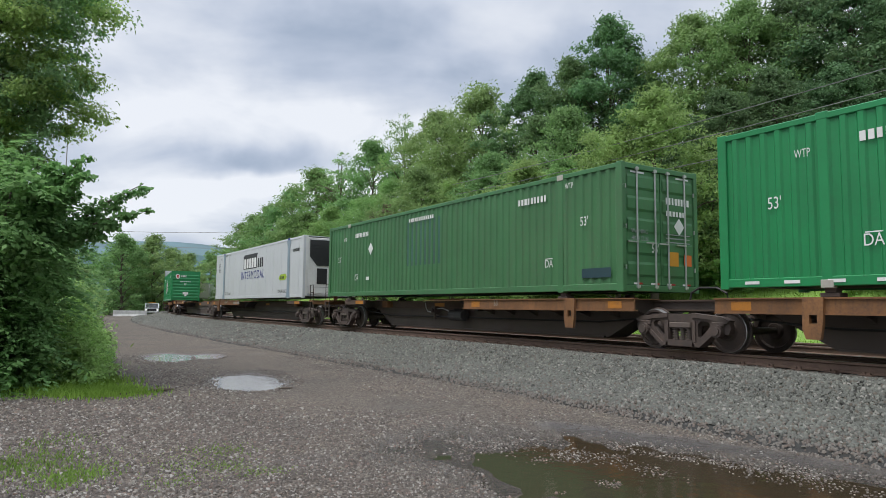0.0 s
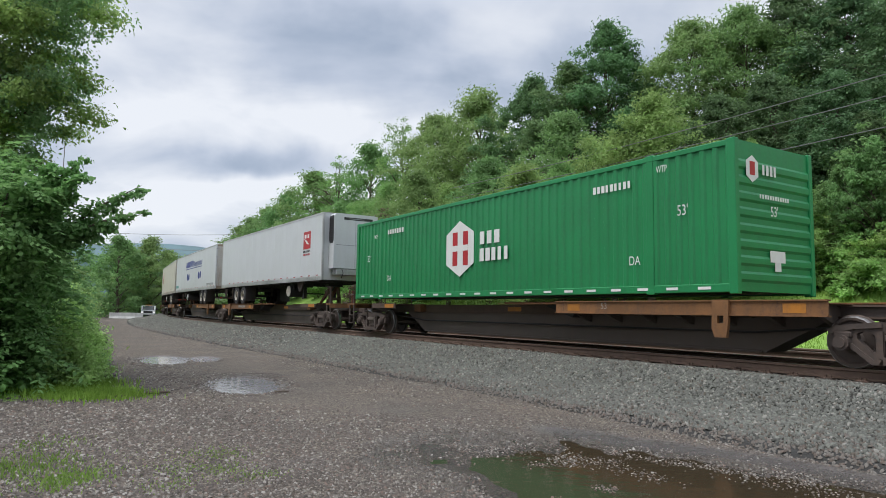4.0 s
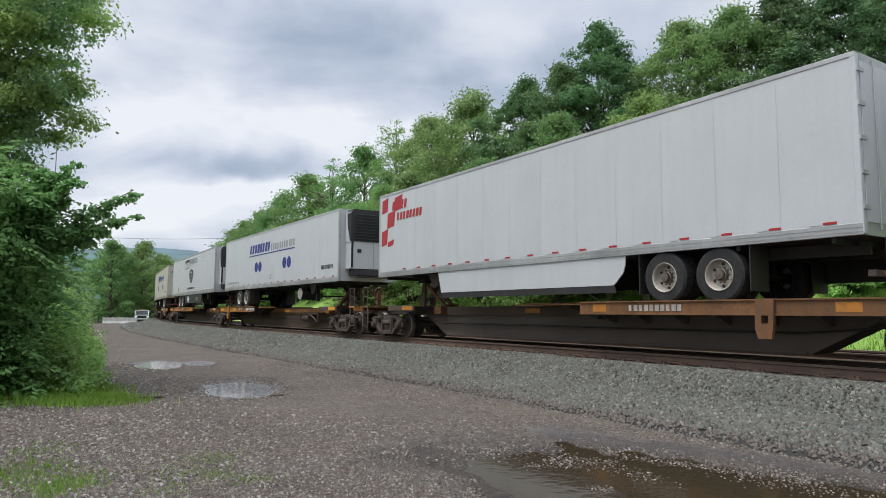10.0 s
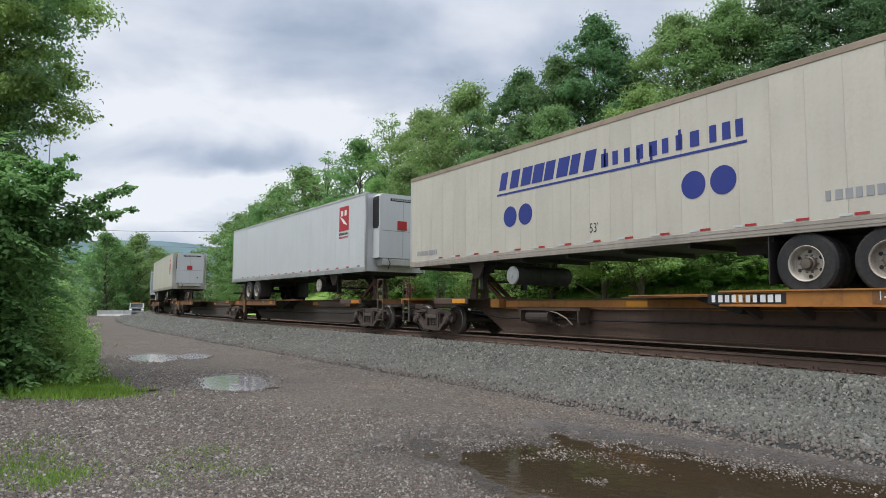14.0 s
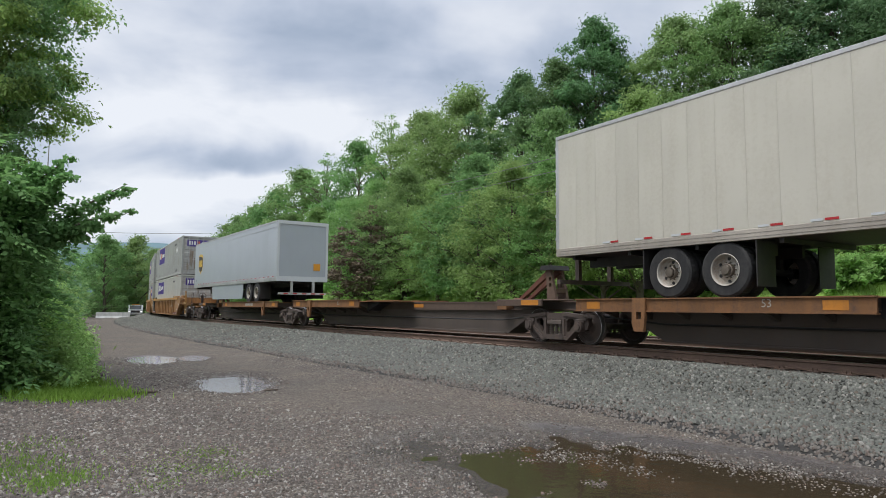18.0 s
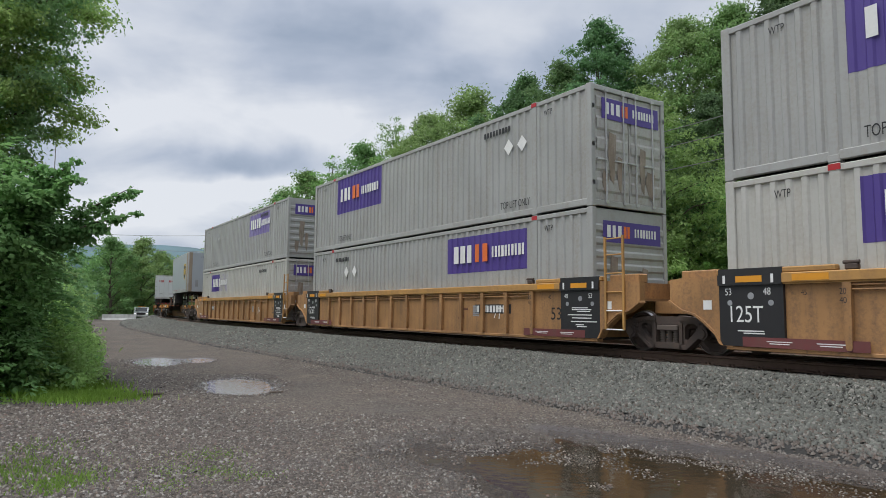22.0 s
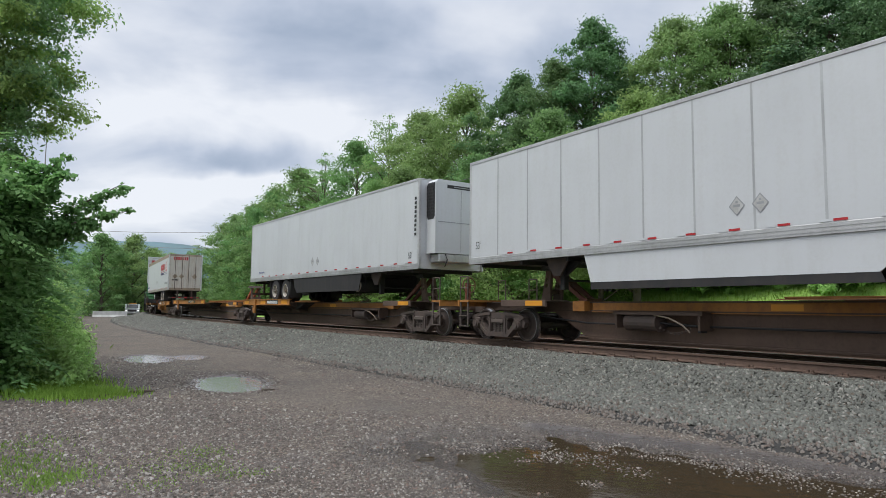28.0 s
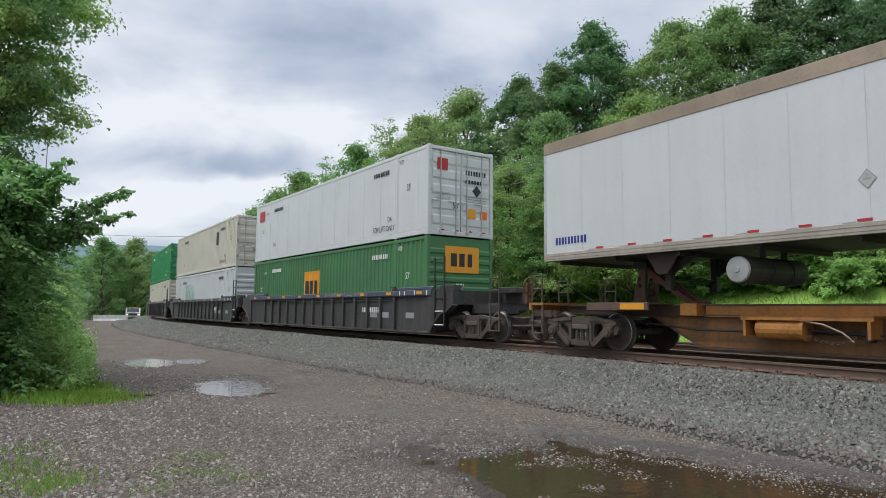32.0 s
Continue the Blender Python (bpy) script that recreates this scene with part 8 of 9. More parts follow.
# five-unit car
P = sp(90.4, 106.7, False, first=True, number=True, low=0.25)
F = load(trailer(tandem=(3.3, 4.58), label="off-white refrigerated road trailer with a red square emblem", rear_front=False, reefer=True, cooler="white"), 90.4, 106.7, 89.91)
P = sp(106.7, 123.9, True, low=0.25)
G = load(trailer(tandem=(3.4, 4.65), worn=True, label="white road trailer with a dark blue wordmark and dots"), 106.7, 123.9, 107.89)
P = sp(123.9, 141.4, True, sill_text=SPINE_TEXT, low=0.25)
H = load(trailer(tandem=(3.05, 4.33), worn=True, label="cream-white road trailer with a small red square emblem", paint=CREAM), 123.9, 141.4, 125.42)
P = sp(141.4, 158.8, True, deck=(1.0, 10.2, 10.4), low=0.23)
I = load(trailer(tandem=(2.65, 3.87), worn=True, label="plain white road trailer with side skirts", skirt=WHITE), 141.4, 158.8, 142.73)
P = sp(158.8, 176.0, True, last=True, number=True, low=0.22)
J = load(trailer(tandem=(2.55, 3.78), cooler="white", label="white refrigerated road trailer with red checks on its nose corner", reefer=True, skirt=WHITE), 158.8, 176.0, 160.08)
# three-unit car
P = sp(179.6, 197.6, False, first=True, paint=DECK_B, number=True, spec="1-28'/1-57'", spec_at=4.3, low=0.2)
K = load(trailer(tandem=(2.9, 4.15), label="white refrigerated road trailer with a blue wordmark and dots", rear_front=False, reefer=True), 179.6, 197.6, 179.61)
P = sp(197.6, 216.2, False, paint=DECK_B, deck=(1.0, 10.9, 12.7), sill_text=SPINE_TEXT, low=0.17)
Lr = load(trailer(tandem=(3.6, 4.85), label="white ribbed refrigerated trailer with a black shield emblem", rear_front=False, reefer=True, ribs=True, skirt=BLACK), 197.6, 216.2, 198.35)
P = sp(216.2, 233.9, True, last=True, paint=DECK_B, number=True, spec="1-28'/1-57'", low=0.18)
M = load(trailer(tandem=(2.0, 3.25), worn=True, label="dusty cream road trailer with blue wordmark and tan top rail", paint=CREAM, top=TAN), 216.2, 233.9, 218.77)
# five-unit car, two platforms empty
P = sp(238.2, 254.6, False, first=True, low=0.22)
N = load(trailer("white refrigerated road trailer with a red emblem near its nose", rear_front=False, reefer=True, cooler="white"), 238.2, 254.6, 238.08)
P = sp(254.6, 271.8, False, low=0.22)
P = sp(271.8, 289.4, False, low=0.26)
O = load(trailer(tandem=(3.25, 4.5), label="cream refrigerated road trailer with a red emblem near its nose", paint=CREAM, rear_front=False, reefer=True, cooler="white"), 271.8, 289.4, 272.9)
P = sp(289.4, 306.8, False, low=0.2)
P = sp(306.8, 323.4, True, last=True, deck=(1.0, 10.2, 10.4), number=True, low=0.22)
Q = load(trailer(tandem=(3.0, 4.28), label="grey parcel-carrier road trailer with a shield emblem", paint=GREY_VAN, skirt=GREY_VAN, seams=False, tape="dense", doors="roll", rim=BLACK, skirt_end=4.5), 306.8, 323.4, 308.07)
# three ochre wells
RT, RL = [], []
for a, b, place, top, low, first, last in ((327.8, 347.2, 329.47, "doors", "doors", True, False), (347.2, 366.9, 349.04, "doors", "wall", False, False), (366.9, 386.3, 368.45, "wall", "doors", False, True)):
    P = add_platform(a, b, well_platform, first, last, paint=OCHRE, chord=OCHRE_TOP, number_at=14.35 if last else 5.4)
    RL.append(load(container(GREY_BOX if first is last else GREY_LOW, "pale grey 53-foot corrugated container in the well of a rail car", low), a, b, place, IN_WELL))
    RT.append(load(container(GREY_BOX, "pale grey 53-foot corrugated container stacked on another", top), a, b, place, ON_TOP))
# three-unit car with a short trailer
P = sp(390.1, 407.5, False, first=True, paint=DECK_B, spine=SPINE_O, twin=True, number=True, low=0.14)
S = load(trailer("short grey parcel trailer with a tan nose and a shield emblem", GREY_VAN, rear_front=False, tank=False, length=8.53, axles=1, seams=False, tape="dense", doors=False, rim=BLACK), 390.1, 407.5, 389.67)
P = sp(407.5, 426.2, False, paint=DECK_B, bare=True, spine=SPINE_O, deck=(1.0, 10.9, 12.7), low=0.14)
P = sp(426.2, 444.0, True, last=True, paint=DECK_B, number=True, low=0.17)
T = load(trailer(strips=True, label="white road trailer with a red wordmark and white side skirts", skirt=WHITE, skirt_end=4.5), 426.2, 444.0, 428.86)
# three-unit car
P = sp(448.0, 465.9, False, first=True, paint=DECK_B, number=True, low=0.14)
U = load(trailer(tandem=(3.5, 4.8), label="white refrigerated road trailer with a black side skirt", rear_front=False, reefer=True, cooler="white", skirt=BLACK), 448.0, 465.9, 447.75)
P = sp(465.9, 484.2, False, paint=DECK_B, bare=True, deck=(1.0, 10.9, 12.7), sill_text=SPINE_TEXT, low=0.09)
P = sp(484.2, 501.9, True, last=True, paint=DECK_B, cover=True, number=True, spec="1-28'/1-57'", low=0.17)
V = load(trailer(tandem=(2.91, 4.19), worn=True, label="white road trailer with a red wordmark and a tan top rail", top=TAN), 484.2, 501.9, 486.74)
# dark wells
W_LOW = [(GREEN_B, "faded green 53-foot container with a yellow square in the well"), (WHITE, "white 53-foot corrugated container in the well of a rail car"), (CREAM, "cream 53-foot corrugated container in the well of a rail car")]
W_TOP = [(WHITE, "white 53-foot corrugated container with a red emblem stacked on another"), (CREAM, "cream-white rust-streaked container stacked on another"), (GREEN_A, "green 53-foot container stacked on a cream one")]
TOPS, LOWS = [], []
for i, (a, b, place, first, last) in enumerate(((506.2, 526.0, 508.23, True, False), (526.0, 545.5, 527.74, False, False), (545.5, 565.0, 547.2, False, True))):
    P = add_platform(a, b, well_platform, first, last, paint=WELL_DARK, chord=CHORD_BLUE, capacity=False)
    LOWS.append(load(container(W_LOW[i][0], W_LOW[i][1], "wall"), a, b, place, IN_WELL))
    TOPS.append(load(container(W_TOP[i][0], W_TOP[i][1], "doors", i == 0), a, b, place, ON_TOP))


# ---------------------------------------------------------------- prints on the loads
def wave_skin(root, x0, x1, z0, z1, material, name="banner", stripes=0):
    """A print that follows the folds of a container's side; stripes: worn off on every fold."""
    n = int(round((CL - 0.24) / 0.28))
    p = (CL - 0.24) / n
    hw = CW / 2
    g = Geo()
    prev = None
    i0, i1 = int((x0 - 0.12) / p), int((x1 - 0.12) / p) + 1
    pts = []
    for i in range(i0, i1 + 1):
        for a, dy in ((0.0, 0), (0.30, 0), (0.42, -0.034), (0.88, -0.034)):
            x = 0.12 + (i + a) * p
            if x0 <= x <= x1:
                pts.append((x, hw - 0.006 + dy, a))
    for q, r in zip(pts, pts[1:]):
        if stripes and not (abs(q[1] - r[1]) < 0.001 and (q[1] < hw - 0.02) == (stripes == 1)):
            continue
        g.add([(q[0], q[1], z0), (r[0], r[1], z0), (r[0], r[1], z1), (q[0], q[1], z1)], [(0, 1, 2, 3)])
    return part(name, g, material, root)


def red_square(root, x0, x1, z0, z1, y=1.299):
    """Red square emblem with a pale sweep and two lines of illegible print."""
    b = patch(root, x0, x1, z0, z1, RED, y, "emblem")
    w, h = x1 - x0, z1 - z0
    part("emblem_sweep", Geo().prism([(x0 + 0.15 * w, z0 + 0.22 * h), (x0 + 0.55 * w, z0 + 0.30 * h), (x0 + 0.92 * w, z0 + 0.62 * h), (x0 + 0.5 * w, z0 + 0.46 * h)], y + 0.003, y + 0.006), PRINT_W, root)
    bars(root, x1 - 0.1 * w, 0.8 * w, z0 + 0.62 * h, 0.22 * h, 2, PRINT_W, y + 0.003, name="emblem_bar")
    bars(root, x1, w, z0 - 0.16, 0.09, 9, INK, y)
    bars(root, x1, w, z0 - 0.29, 0.08, 11, RED, y)


def blue_mark(root, dots, y=1.299, second=BLUE, x0=11.55, x1=4.85, h=0.46, r=0.27):
    """Blue wordmark as bars, its underline and two pairs of dots."""
    k = (x0 - x1) / 6.7
    at = lambda x: x0 - (11.55 - x) * k
    bars(root, x0, 3.3 * k, 3.92, h, 8, BLUE, y, slant=0.12, fill=0.86)
    bars(root, at(8.15), 2.45 * k, 3.92, h * 0.66, 8, second, y, fill=0.62)
    for x in (8.02, 7.15, 6.85, 6.2):
        patch(root, at(x), at(x) - 0.07, 3.84 if x in (7.15, 6.85) else 3.92, 3.92 + h * (0.5 if x in (7.15, 6.85) else 0.88), second, y, "ascender")
    bars(root, at(5.6), 0.75 * k, 3.92, h * 0.7, 3, second, y, fill=0.62)
    patch(root, x1, x0 + 0.05, 3.78, 3.83, BLUE, y, "underline")
    for x in dots:
        disc(root, x, 3.18, r, BLUE, y)


def shield(root, x0, x1, z0, z1, y=1.299):
    w, h, xm = x1 - x0, z1 - z0, (x0 + x1) / 2
    out = lambda k: [(xm - w / 2 * k, z0 + h * 0.92), (xm - w / 4 * k, z0 + h * 0.98), (xm, z0 + h * (0.5 + 0.5 * k)), (xm + w / 4 * k, z0 + h * 0.98), (xm + w / 2 * k, z0 + h * 0.92), (xm + w / 2 * k, z0 + h * 0.36), (xm + w / 3 * k, z0 + h * 0.18), (xm, z0 + h * (0.5 - 0.5 * k)), (xm - w / 3 * k, z0 + h * 0.18), (xm - w / 2 * k, z0 + h * 0.36)]
    part("shield_rim", Geo().prism(out(1.0), y, y + 0.003), GOLD, root)
    part("shield", Geo().prism([(a, z0 + h * 0.04 + (b - z0) * 0.92) for a, b in out(0.88)], y + 0.003, y + 0.006), BROWN, root)
    part("shield_top", Geo().prism([(xm - w * 0.42, z0 + h * 0.82), (xm - w * 0.42, z0 + h * 0.90), (xm, z0 + h * 0.955), (xm + w * 0.42, z0 + h * 0.90), (xm + w * 0.1, z0 + h * 0.88)], y + 0.006, y + 0.008), GOLD, root)
    bars(root, xm + w * 0.36, w * 0.72, z0 + h * 0.36, h * 0.34, 3, GOLD, y + 0.006, name="shield_bar")


def container_marks(root, col=PRINT_W, tonnage=True, number=True):
    """Lift marks, length mark and number bars that most containers carry."""
    words(root, "53'", 1.30, 1.50, 0.22, col, 1.300, narrow=0.75)
    words(root, "53'", 15.17, 1.33, 0.22, col, 1.300, narrow=0.75)
    words(root, "WTP", 1.80, 2.46, 0.15, col, 1.300, narrow=0.62)
    words(root, "WTP", 14.65, 2.16, 0.15, col, 1.300, narrow=0.62)
    words(root, "DA", 13.60, 0.58, 0.20, col, 1.300)
    words(root, "DA", 2.55, 0.58, 0.20, col, 1.300)
    if number:
        bars(root, 13.6, 1.15, 2.28, 0.16, 9, col, 1.300, name="number_bar")
        bars(root, 3.6, 1.15, 2.30, 0.16, 9, col, 1.300, name="number_bar")


def dashes(root, z=0.085, y=1.3015):
    m = shared("dash", lambda: Geo().box(-0.14, y, z, 0.14, y + 0.004, z + 0.055).mesh("reflective_tape"))
    for i in range(21):
        part("reflective_tape", m, PRINT_W, root, at=pose(0.7 + i * 0.74, 0, 0))


def door_marks(root, paint=PRINT_W):
    bars(root, -0.15, 0.85, 2.05, 0.16, 8, paint, 0.012, face="end", name="number_bar")
    bars(root, -0.15, 0.7, 1.78, 0.12, 6, paint, 0.012, face="end", name="number_bar")
    words(root, "53'", 0.35, 0.85, 0.2, paint, 0.012, face="end")
    words(root, "WARNING", 1.0, 1.29, 0.10, PRINT_G, 0.012, face="end")
    words(root, "HIGH CUBE", 1.0, 1.13, 0.10, PRINT_G, 0.012, face="end")
    for z in (1.34, 1.25, 1.16):
        patch(root, -1.0, -0.15, z, z + 0.022, PRINT_G, 0.012, "print_line", "end")
    part("placard", Geo().prism([(-0.62, 1.75), (-0.80, 1.55), (-0.62, 1.35), (-0.44, 1.55)], 0.006, 0.010, "x"), paint, root)
    patch(root, -0.58, -0.25, 0.62, 0.95, YELLOW, 0.012, "sticker", "end")
    patch(root, -1.05, -0.78, 0.64, 0.90, ORANGE, 0.012, "sticker", "end")
    for i in range(4):
        y = -1.0 + i * 0.55
        patch(root, y, y + 0.14, 0.175, 0.215, RED, 0.014, "reflective_tape", "end")
        patch(root, y + 0.14, y + 0.28, 0.175, 0.215, PRINT_W, 0.014, "reflective_tape", "end")
    patch(root, 0.55, 1.0, CH - 0.22, CH - 0.18, PRINT_W, 0.03, "reflective_tape", "end")
    patch(root, -1.0, -0.55, CH - 0.22, CH - 0.18, PRINT_W, 0.03, "reflective_tape", "end")


# green and white boxes on the lead units
container_marks(A)
dashes(A)
container_marks(B)
door_marks(B)
wave_skin(B, 7.25, 9.6, 1.0, 2.5, mat("faded_blue_print", (0.040, 0.125, 0.095), 0.6, amount=0.5), "faded_patch", 1)
diamond(B, 12.25, 1.78, 0.20, PRINT_W, 1.300)
bars(B, 9.4, 1.6, 2.46, 0.12, 12, PRINT_W, 1.300)
patch(B, 0.35, 1.25, 0.33, 0.55, flat_mat("dark_blue_touch_up", (0.018, 0.050, 0.062)), 1.300, "paint_patch")
for r, z in ((A, 0.0), (B, CH - 0.15)):
    for x in (1.98, CL - 1.98):
        part("corner_casting", Geo().box(x - 0.105, 1.2, z - 0.006, x + 0.105, 1.312, z + 0.132, 0.01), CAST_PALE, r, "pale worn lifting casting")
for r in (A, B):
    for x in (2.38, 13.43):
        patch(r, x - 0.13, x + 0.13, 0.835, 0.855, PRINT_W, 1.3015, "arrow_mark")
patch(B, 12.35, 12.6, 0.62, 0.74, PRINT_W, 1.300, "sticker")
for x in (2.0, 14.1):
    part("lift_post_band", Geo().prism([(x - 0.30, 0.03), (x + 0.30, 0.03), (x + 0.17, 0.35), (x + 0.17, 2.45), (x + 0.30, 2.80), (x - 0.30, 2.80), (x - 0.17, 2.45), (x - 0.17, 0.35)], 1.3005, 1.304), flat_mat("blue_grey_paint", (0.24, 0.31, 0.36)), C)
    patch(C, x - 0.14, x + 0.14, 2.80, 2.90, BLUE, 1.305, "corner_mark")
    words(C, "TOP LIFT ONLY", x + (1.55 if x < 5 else -0.35), 0.22, 0.17, INK, 1.291)
patch(C, 9.78, 7.22, 1.70, 2.32, INK, 1.2905, "wordmark_block")
bars(C, 9.70, 2.42, 1.74, 0.54, 5, PRINT_W, 1.294, fill=0.74)
part("wordmark_shade", Geo().prism([(9.7, 2.30), (7.25, 2.30), (7.05, 2.52), (7.6, 2.52), (9.6, 2.52), (9.85, 2.40)], 1.2905, 1.2925), INK, C)
bars(C, 7.1, 1.1, 1.72, 0.5, 3, INK, 1.2915)
words(C, "INTERMODAL", 10.25, 1.00, 0.46, BLUE, 1.2915, spacing=1.15, narrow=1.0)
words(C, "53FT", 15.55, 1.98, 0.24, INK, 1.2915, narrow=0.75)
words(C, "XHC", 15.50, 1.66, 0.24, INK, 1.2915)
words(C, "STACK LIMIT 3 HIGH", 13.75, 2.66, 0.11, INK, 1.2915)
words(C, "WTP", 15.1, 2.46, 0.14, INK, 1.2915)
bars(C, 1.45, 0.9, 2.2, 0.14, 9, INK, 1.2915, name="number_bar")
part("leaf_badge", Geo().prism([(3.45, 1.0), (3.3, 0.9), (2.45, 0.88), (2.25, 1.05), (2.4, 1.2), (3.2, 1.18)], 1.2905, 1.2925), LIME, C)
bars(C, 3.2, 0.6, 0.96, 0.14, 3, INK, 1.2925)
container_marks(E)
dashes(E)
part("hexagon_emblem", Geo().prism([(9.75, 1.0), (9.75, 1.9), (9.03, 2.28), (8.30, 1.9), (8.30, 1.0), (9.03, 0.62)], 1.2985, 1.302), PRINT_W, E)
for a in (9.4, 8.85):
    patch(E, a - 0.26, a, 0.95, 1.95, RED, 1.302, "emblem_bar")
patch(E, 8.6, 9.4, 1.38, 1.55, PRINT_W, 1.3035, "emblem_bar")
bars(E, 8.05, 1.0, 1.50, 0.36, 3, PRINT_W, 1.300)
bars(E, 8.05, 1.4, 1.02, 0.36, 5, PRINT_W, 1.300)
part("hexagon_emblem", Geo().prism([(0.95, 2.22), (0.95, 2.50), (0.76, 2.62), (0.57, 2.50), (0.57, 2.22), (0.76, 2.10)], 0.004, 0.008, "x"), PRINT_W, E)
patch(E, 0.68, 0.84, 2.24, 2.5, RED, 0.003, "emblem_bar", "end")
bars(E, 0.45, 0.5, 2.28, 0.2, 4, PRINT_W, 0.008, face="end")
words(E, "53'", 0.2, 1.45, 0.2, PRINT_W, 0.008, face="end")
bars(E, 0.55, 1.0, 1.82, 0.08, 12, PRINT_W, 0.008, face="end", name="print_line")
patch(E, -0.25, 0.25, 0.62, 0.84, PRINT_W, 0.008, "sticker", "end")
patch(E, -0.1, 0.1, 0.45, 0.62, PRINT_W, 0.008, "sticker", "end")

# trailers
red_square(F, 1.38, 2.24, 3.52, 4.30)
blue_mark(G, (10.62, 9.98, 5.95, 5.3), x0=11.42, x1=4.72)
bars(G, 2.95, 2.4, 2.36, 0.14, 15, PRINT_G, 1.299)
words(G, "53'", 7.95, 2.36, 0.22, PRINT_G, 1.299)
patch(G, 14.7, 15.9, 2.42, 2.62, flat_mat("teal_print", (0.12, 0.33, 0.30)), 1.299, "number_panel")
red_square(H, 13.88, 14.72, 3.62, 4.47)
patch(H, 0.25, 0.95, 3.5, 4.4, RED, -0.022, "emblem", "end")
bars(H, 0.95, 0.7, 3.3, 0.1, 7, RED, -0.022, face="end")
patch(H, 4.2, 4.5, 2.42, 2.52, TAN, 1.299, "marker_plate")
patch(H, 3.6, 3.85, 2.42, 2.52, TAN, 1.299, "marker_plate")
for i in range(6):
    patch(I, 0.30, 0.42, 3.05 + i * 0.16, 3.16 + i * 0.16, INK, -0.024, "number_bar", "end")
for i, (a, b, c, d) in enumerate(((15.95, 15.55, 4.30, 4.85), (15.55, 15.05, 3.75, 4.35), (15.95, 15.55, 3.15, 3.75), (15.05, 14.55, 4.30, 4.85), (15.5, 15.1, 3.1, 3.35))):
    part("check", Geo().prism([(a, c), (b, c + 0.06), (b - 0.06, d), (a - 0.02, d - 0.08)], 1.2985, 1.302), RED, J)
bars(J, 15.25, 1.1, 4.36, 0.3, 4, RED, 1.303, slant=0.05)
bars(J, 14.9, 1.7, 3.98, 0.26, 8, RED, 1.303, slant=0.05)
blue_mark(K, (10.35, 9.75, 6.15, 5.55), second=PRINT_G)
bars(K, 1.76, 1.25, 2.62, 0.17, 10, INK, 1.299, name="number_bar")
words(K, "53'", 8.2, 2.42, 0.22, INK, 1.299)
bars(K, 15.6, 2.2, 2.42, 0.12, 15, PRINT_G, 1.299)
patch(Lr, 10.65, 8.86, 4.04, 4.54, INK, 1.303, "wordmark_block")
bars(Lr, 10.6, 1.68, 4.08, 0.42, 5, PRINT_W, 1.3065, fill=0.74)
part("wordmark_shade", Geo().prism([(10.67, 4.52), (8.92, 4.52), (8.77, 4.72), (10.47, 4.72)], 1.3025, 1.3045), INK, Lr)
words(Lr, "INTERMODAL", 8.65, 4.20, 0.40, INK, 1.303, spacing=1.08)
part("shield_emblem", Geo().prism([(8.77, 3.55), (8.67, 3.82), (7.97, 3.95), (7.24, 3.82), (7.14, 3.55), (7.44, 3.1), (7.95, 2.88), (8.47, 3.1)], 1.3025, 1.305), INK, Lr)
for a, b in ((8.54, 8.22), (7.72, 7.37)):
    part("emblem_bar", Geo().prism([(a, 3.15) if a > 8.0 else (a - 0.30, 3.15), (a - 0.03, 3.15) if a > 8.0 else (a - 0.27, 3.15), (8.22, 3.75) if a > 8.0 else (7.74, 3.75), (8.25, 3.75) if a > 8.0 else (7.70, 3.75)], 1.305, 1.307), PRINT_W, Lr)
for z in (3.1, 3.3, 3.5, 3.68):
    patch(Lr, 7.88, 8.04, z, z + 0.1, PRINT_W, 1.305, "emblem_bar")
bars(Lr, 9.4, 2.9, 2.48, 0.14, 15, INK, 1.303)
for x in (9.25, 8.72):
    diamond(Lr, x, 1.74, 0.22, PRINT_W, 1.277)
patch(Lr, 13.1, 13.42, 2.42, 2.72, YELLOW, 1.308, "sticker")
words(Lr, "LIFT", 13.37, 2.60, 0.07, INK, 1.3115)
words(Lr, "HERE", 13.39, 2.49, 0.07, INK, 1.3115)
patch(Lr, 5.2, 6.1, 1.62, 1.86, flat_mat("eco_green_print", (0.10, 0.16, 0.06)), 1.277, "badge")
blue_mark(M, (10.95, 10.33, 5.34, 4.7), x0=11.45, x1=4.2)
words(M, "53'", 8.1, 2.44, 0.22, INK, 1.299)
bars(M, 2.9, 2.3, 2.55, 0.16, 15, PRINT_G, 1.299)
bars(M, 15.7, 1.2, 2.42, 0.14, 10, PRINT_G, 1.299, name="number_bar")
bars(M, 0.95, 0.8, 4.3, 0.16, 7, BLUE, -0.024, face="end")
bars(M, -0.1, 0.8, 4.3, 0.13, 7, PRINT_G, -0.024, face="end")
for y in (0.72, 0.5, -0.3, -0.55):
    part("dot", Geo().cyl((-0.028, y, 4.12), (-0.024, y, 4.12), 0.09, 18), BLUE, M)
for y in (0.62, 0.3, -0.4, -0.8):
    patch(M, y, y + 0.12, 2.5, 4.0, mat("rust_streak", (0.35, 0.22, 0.12), 0.8, amount=0.6), -0.0235, "rust_streak", "end")
red_square(N, 1.40, 2.24, 3.72, 4.67)
red_square(O, 1.24, 2.07, 3.62, 4.51)
for r in (N, O):
    patch(r, -0.15, 0.25, 3.62, 3.95, RED, -0.515, "emblem", "end")
    bars(r, 0.5, 1.0, 4.70, 0.09, 10, PRINT_G, -0.515, face="end")
shield(Q, 14.06, 15.14, 2.94, 4.25)
patch(Q, -0.9, -0.55, 2.62, 2.95, YELLOW, -0.024, "sticker", "end")
patch(Q, 0.02, 16.1, 4.66, 4.68, ALU, 1.302, "trim_strip")
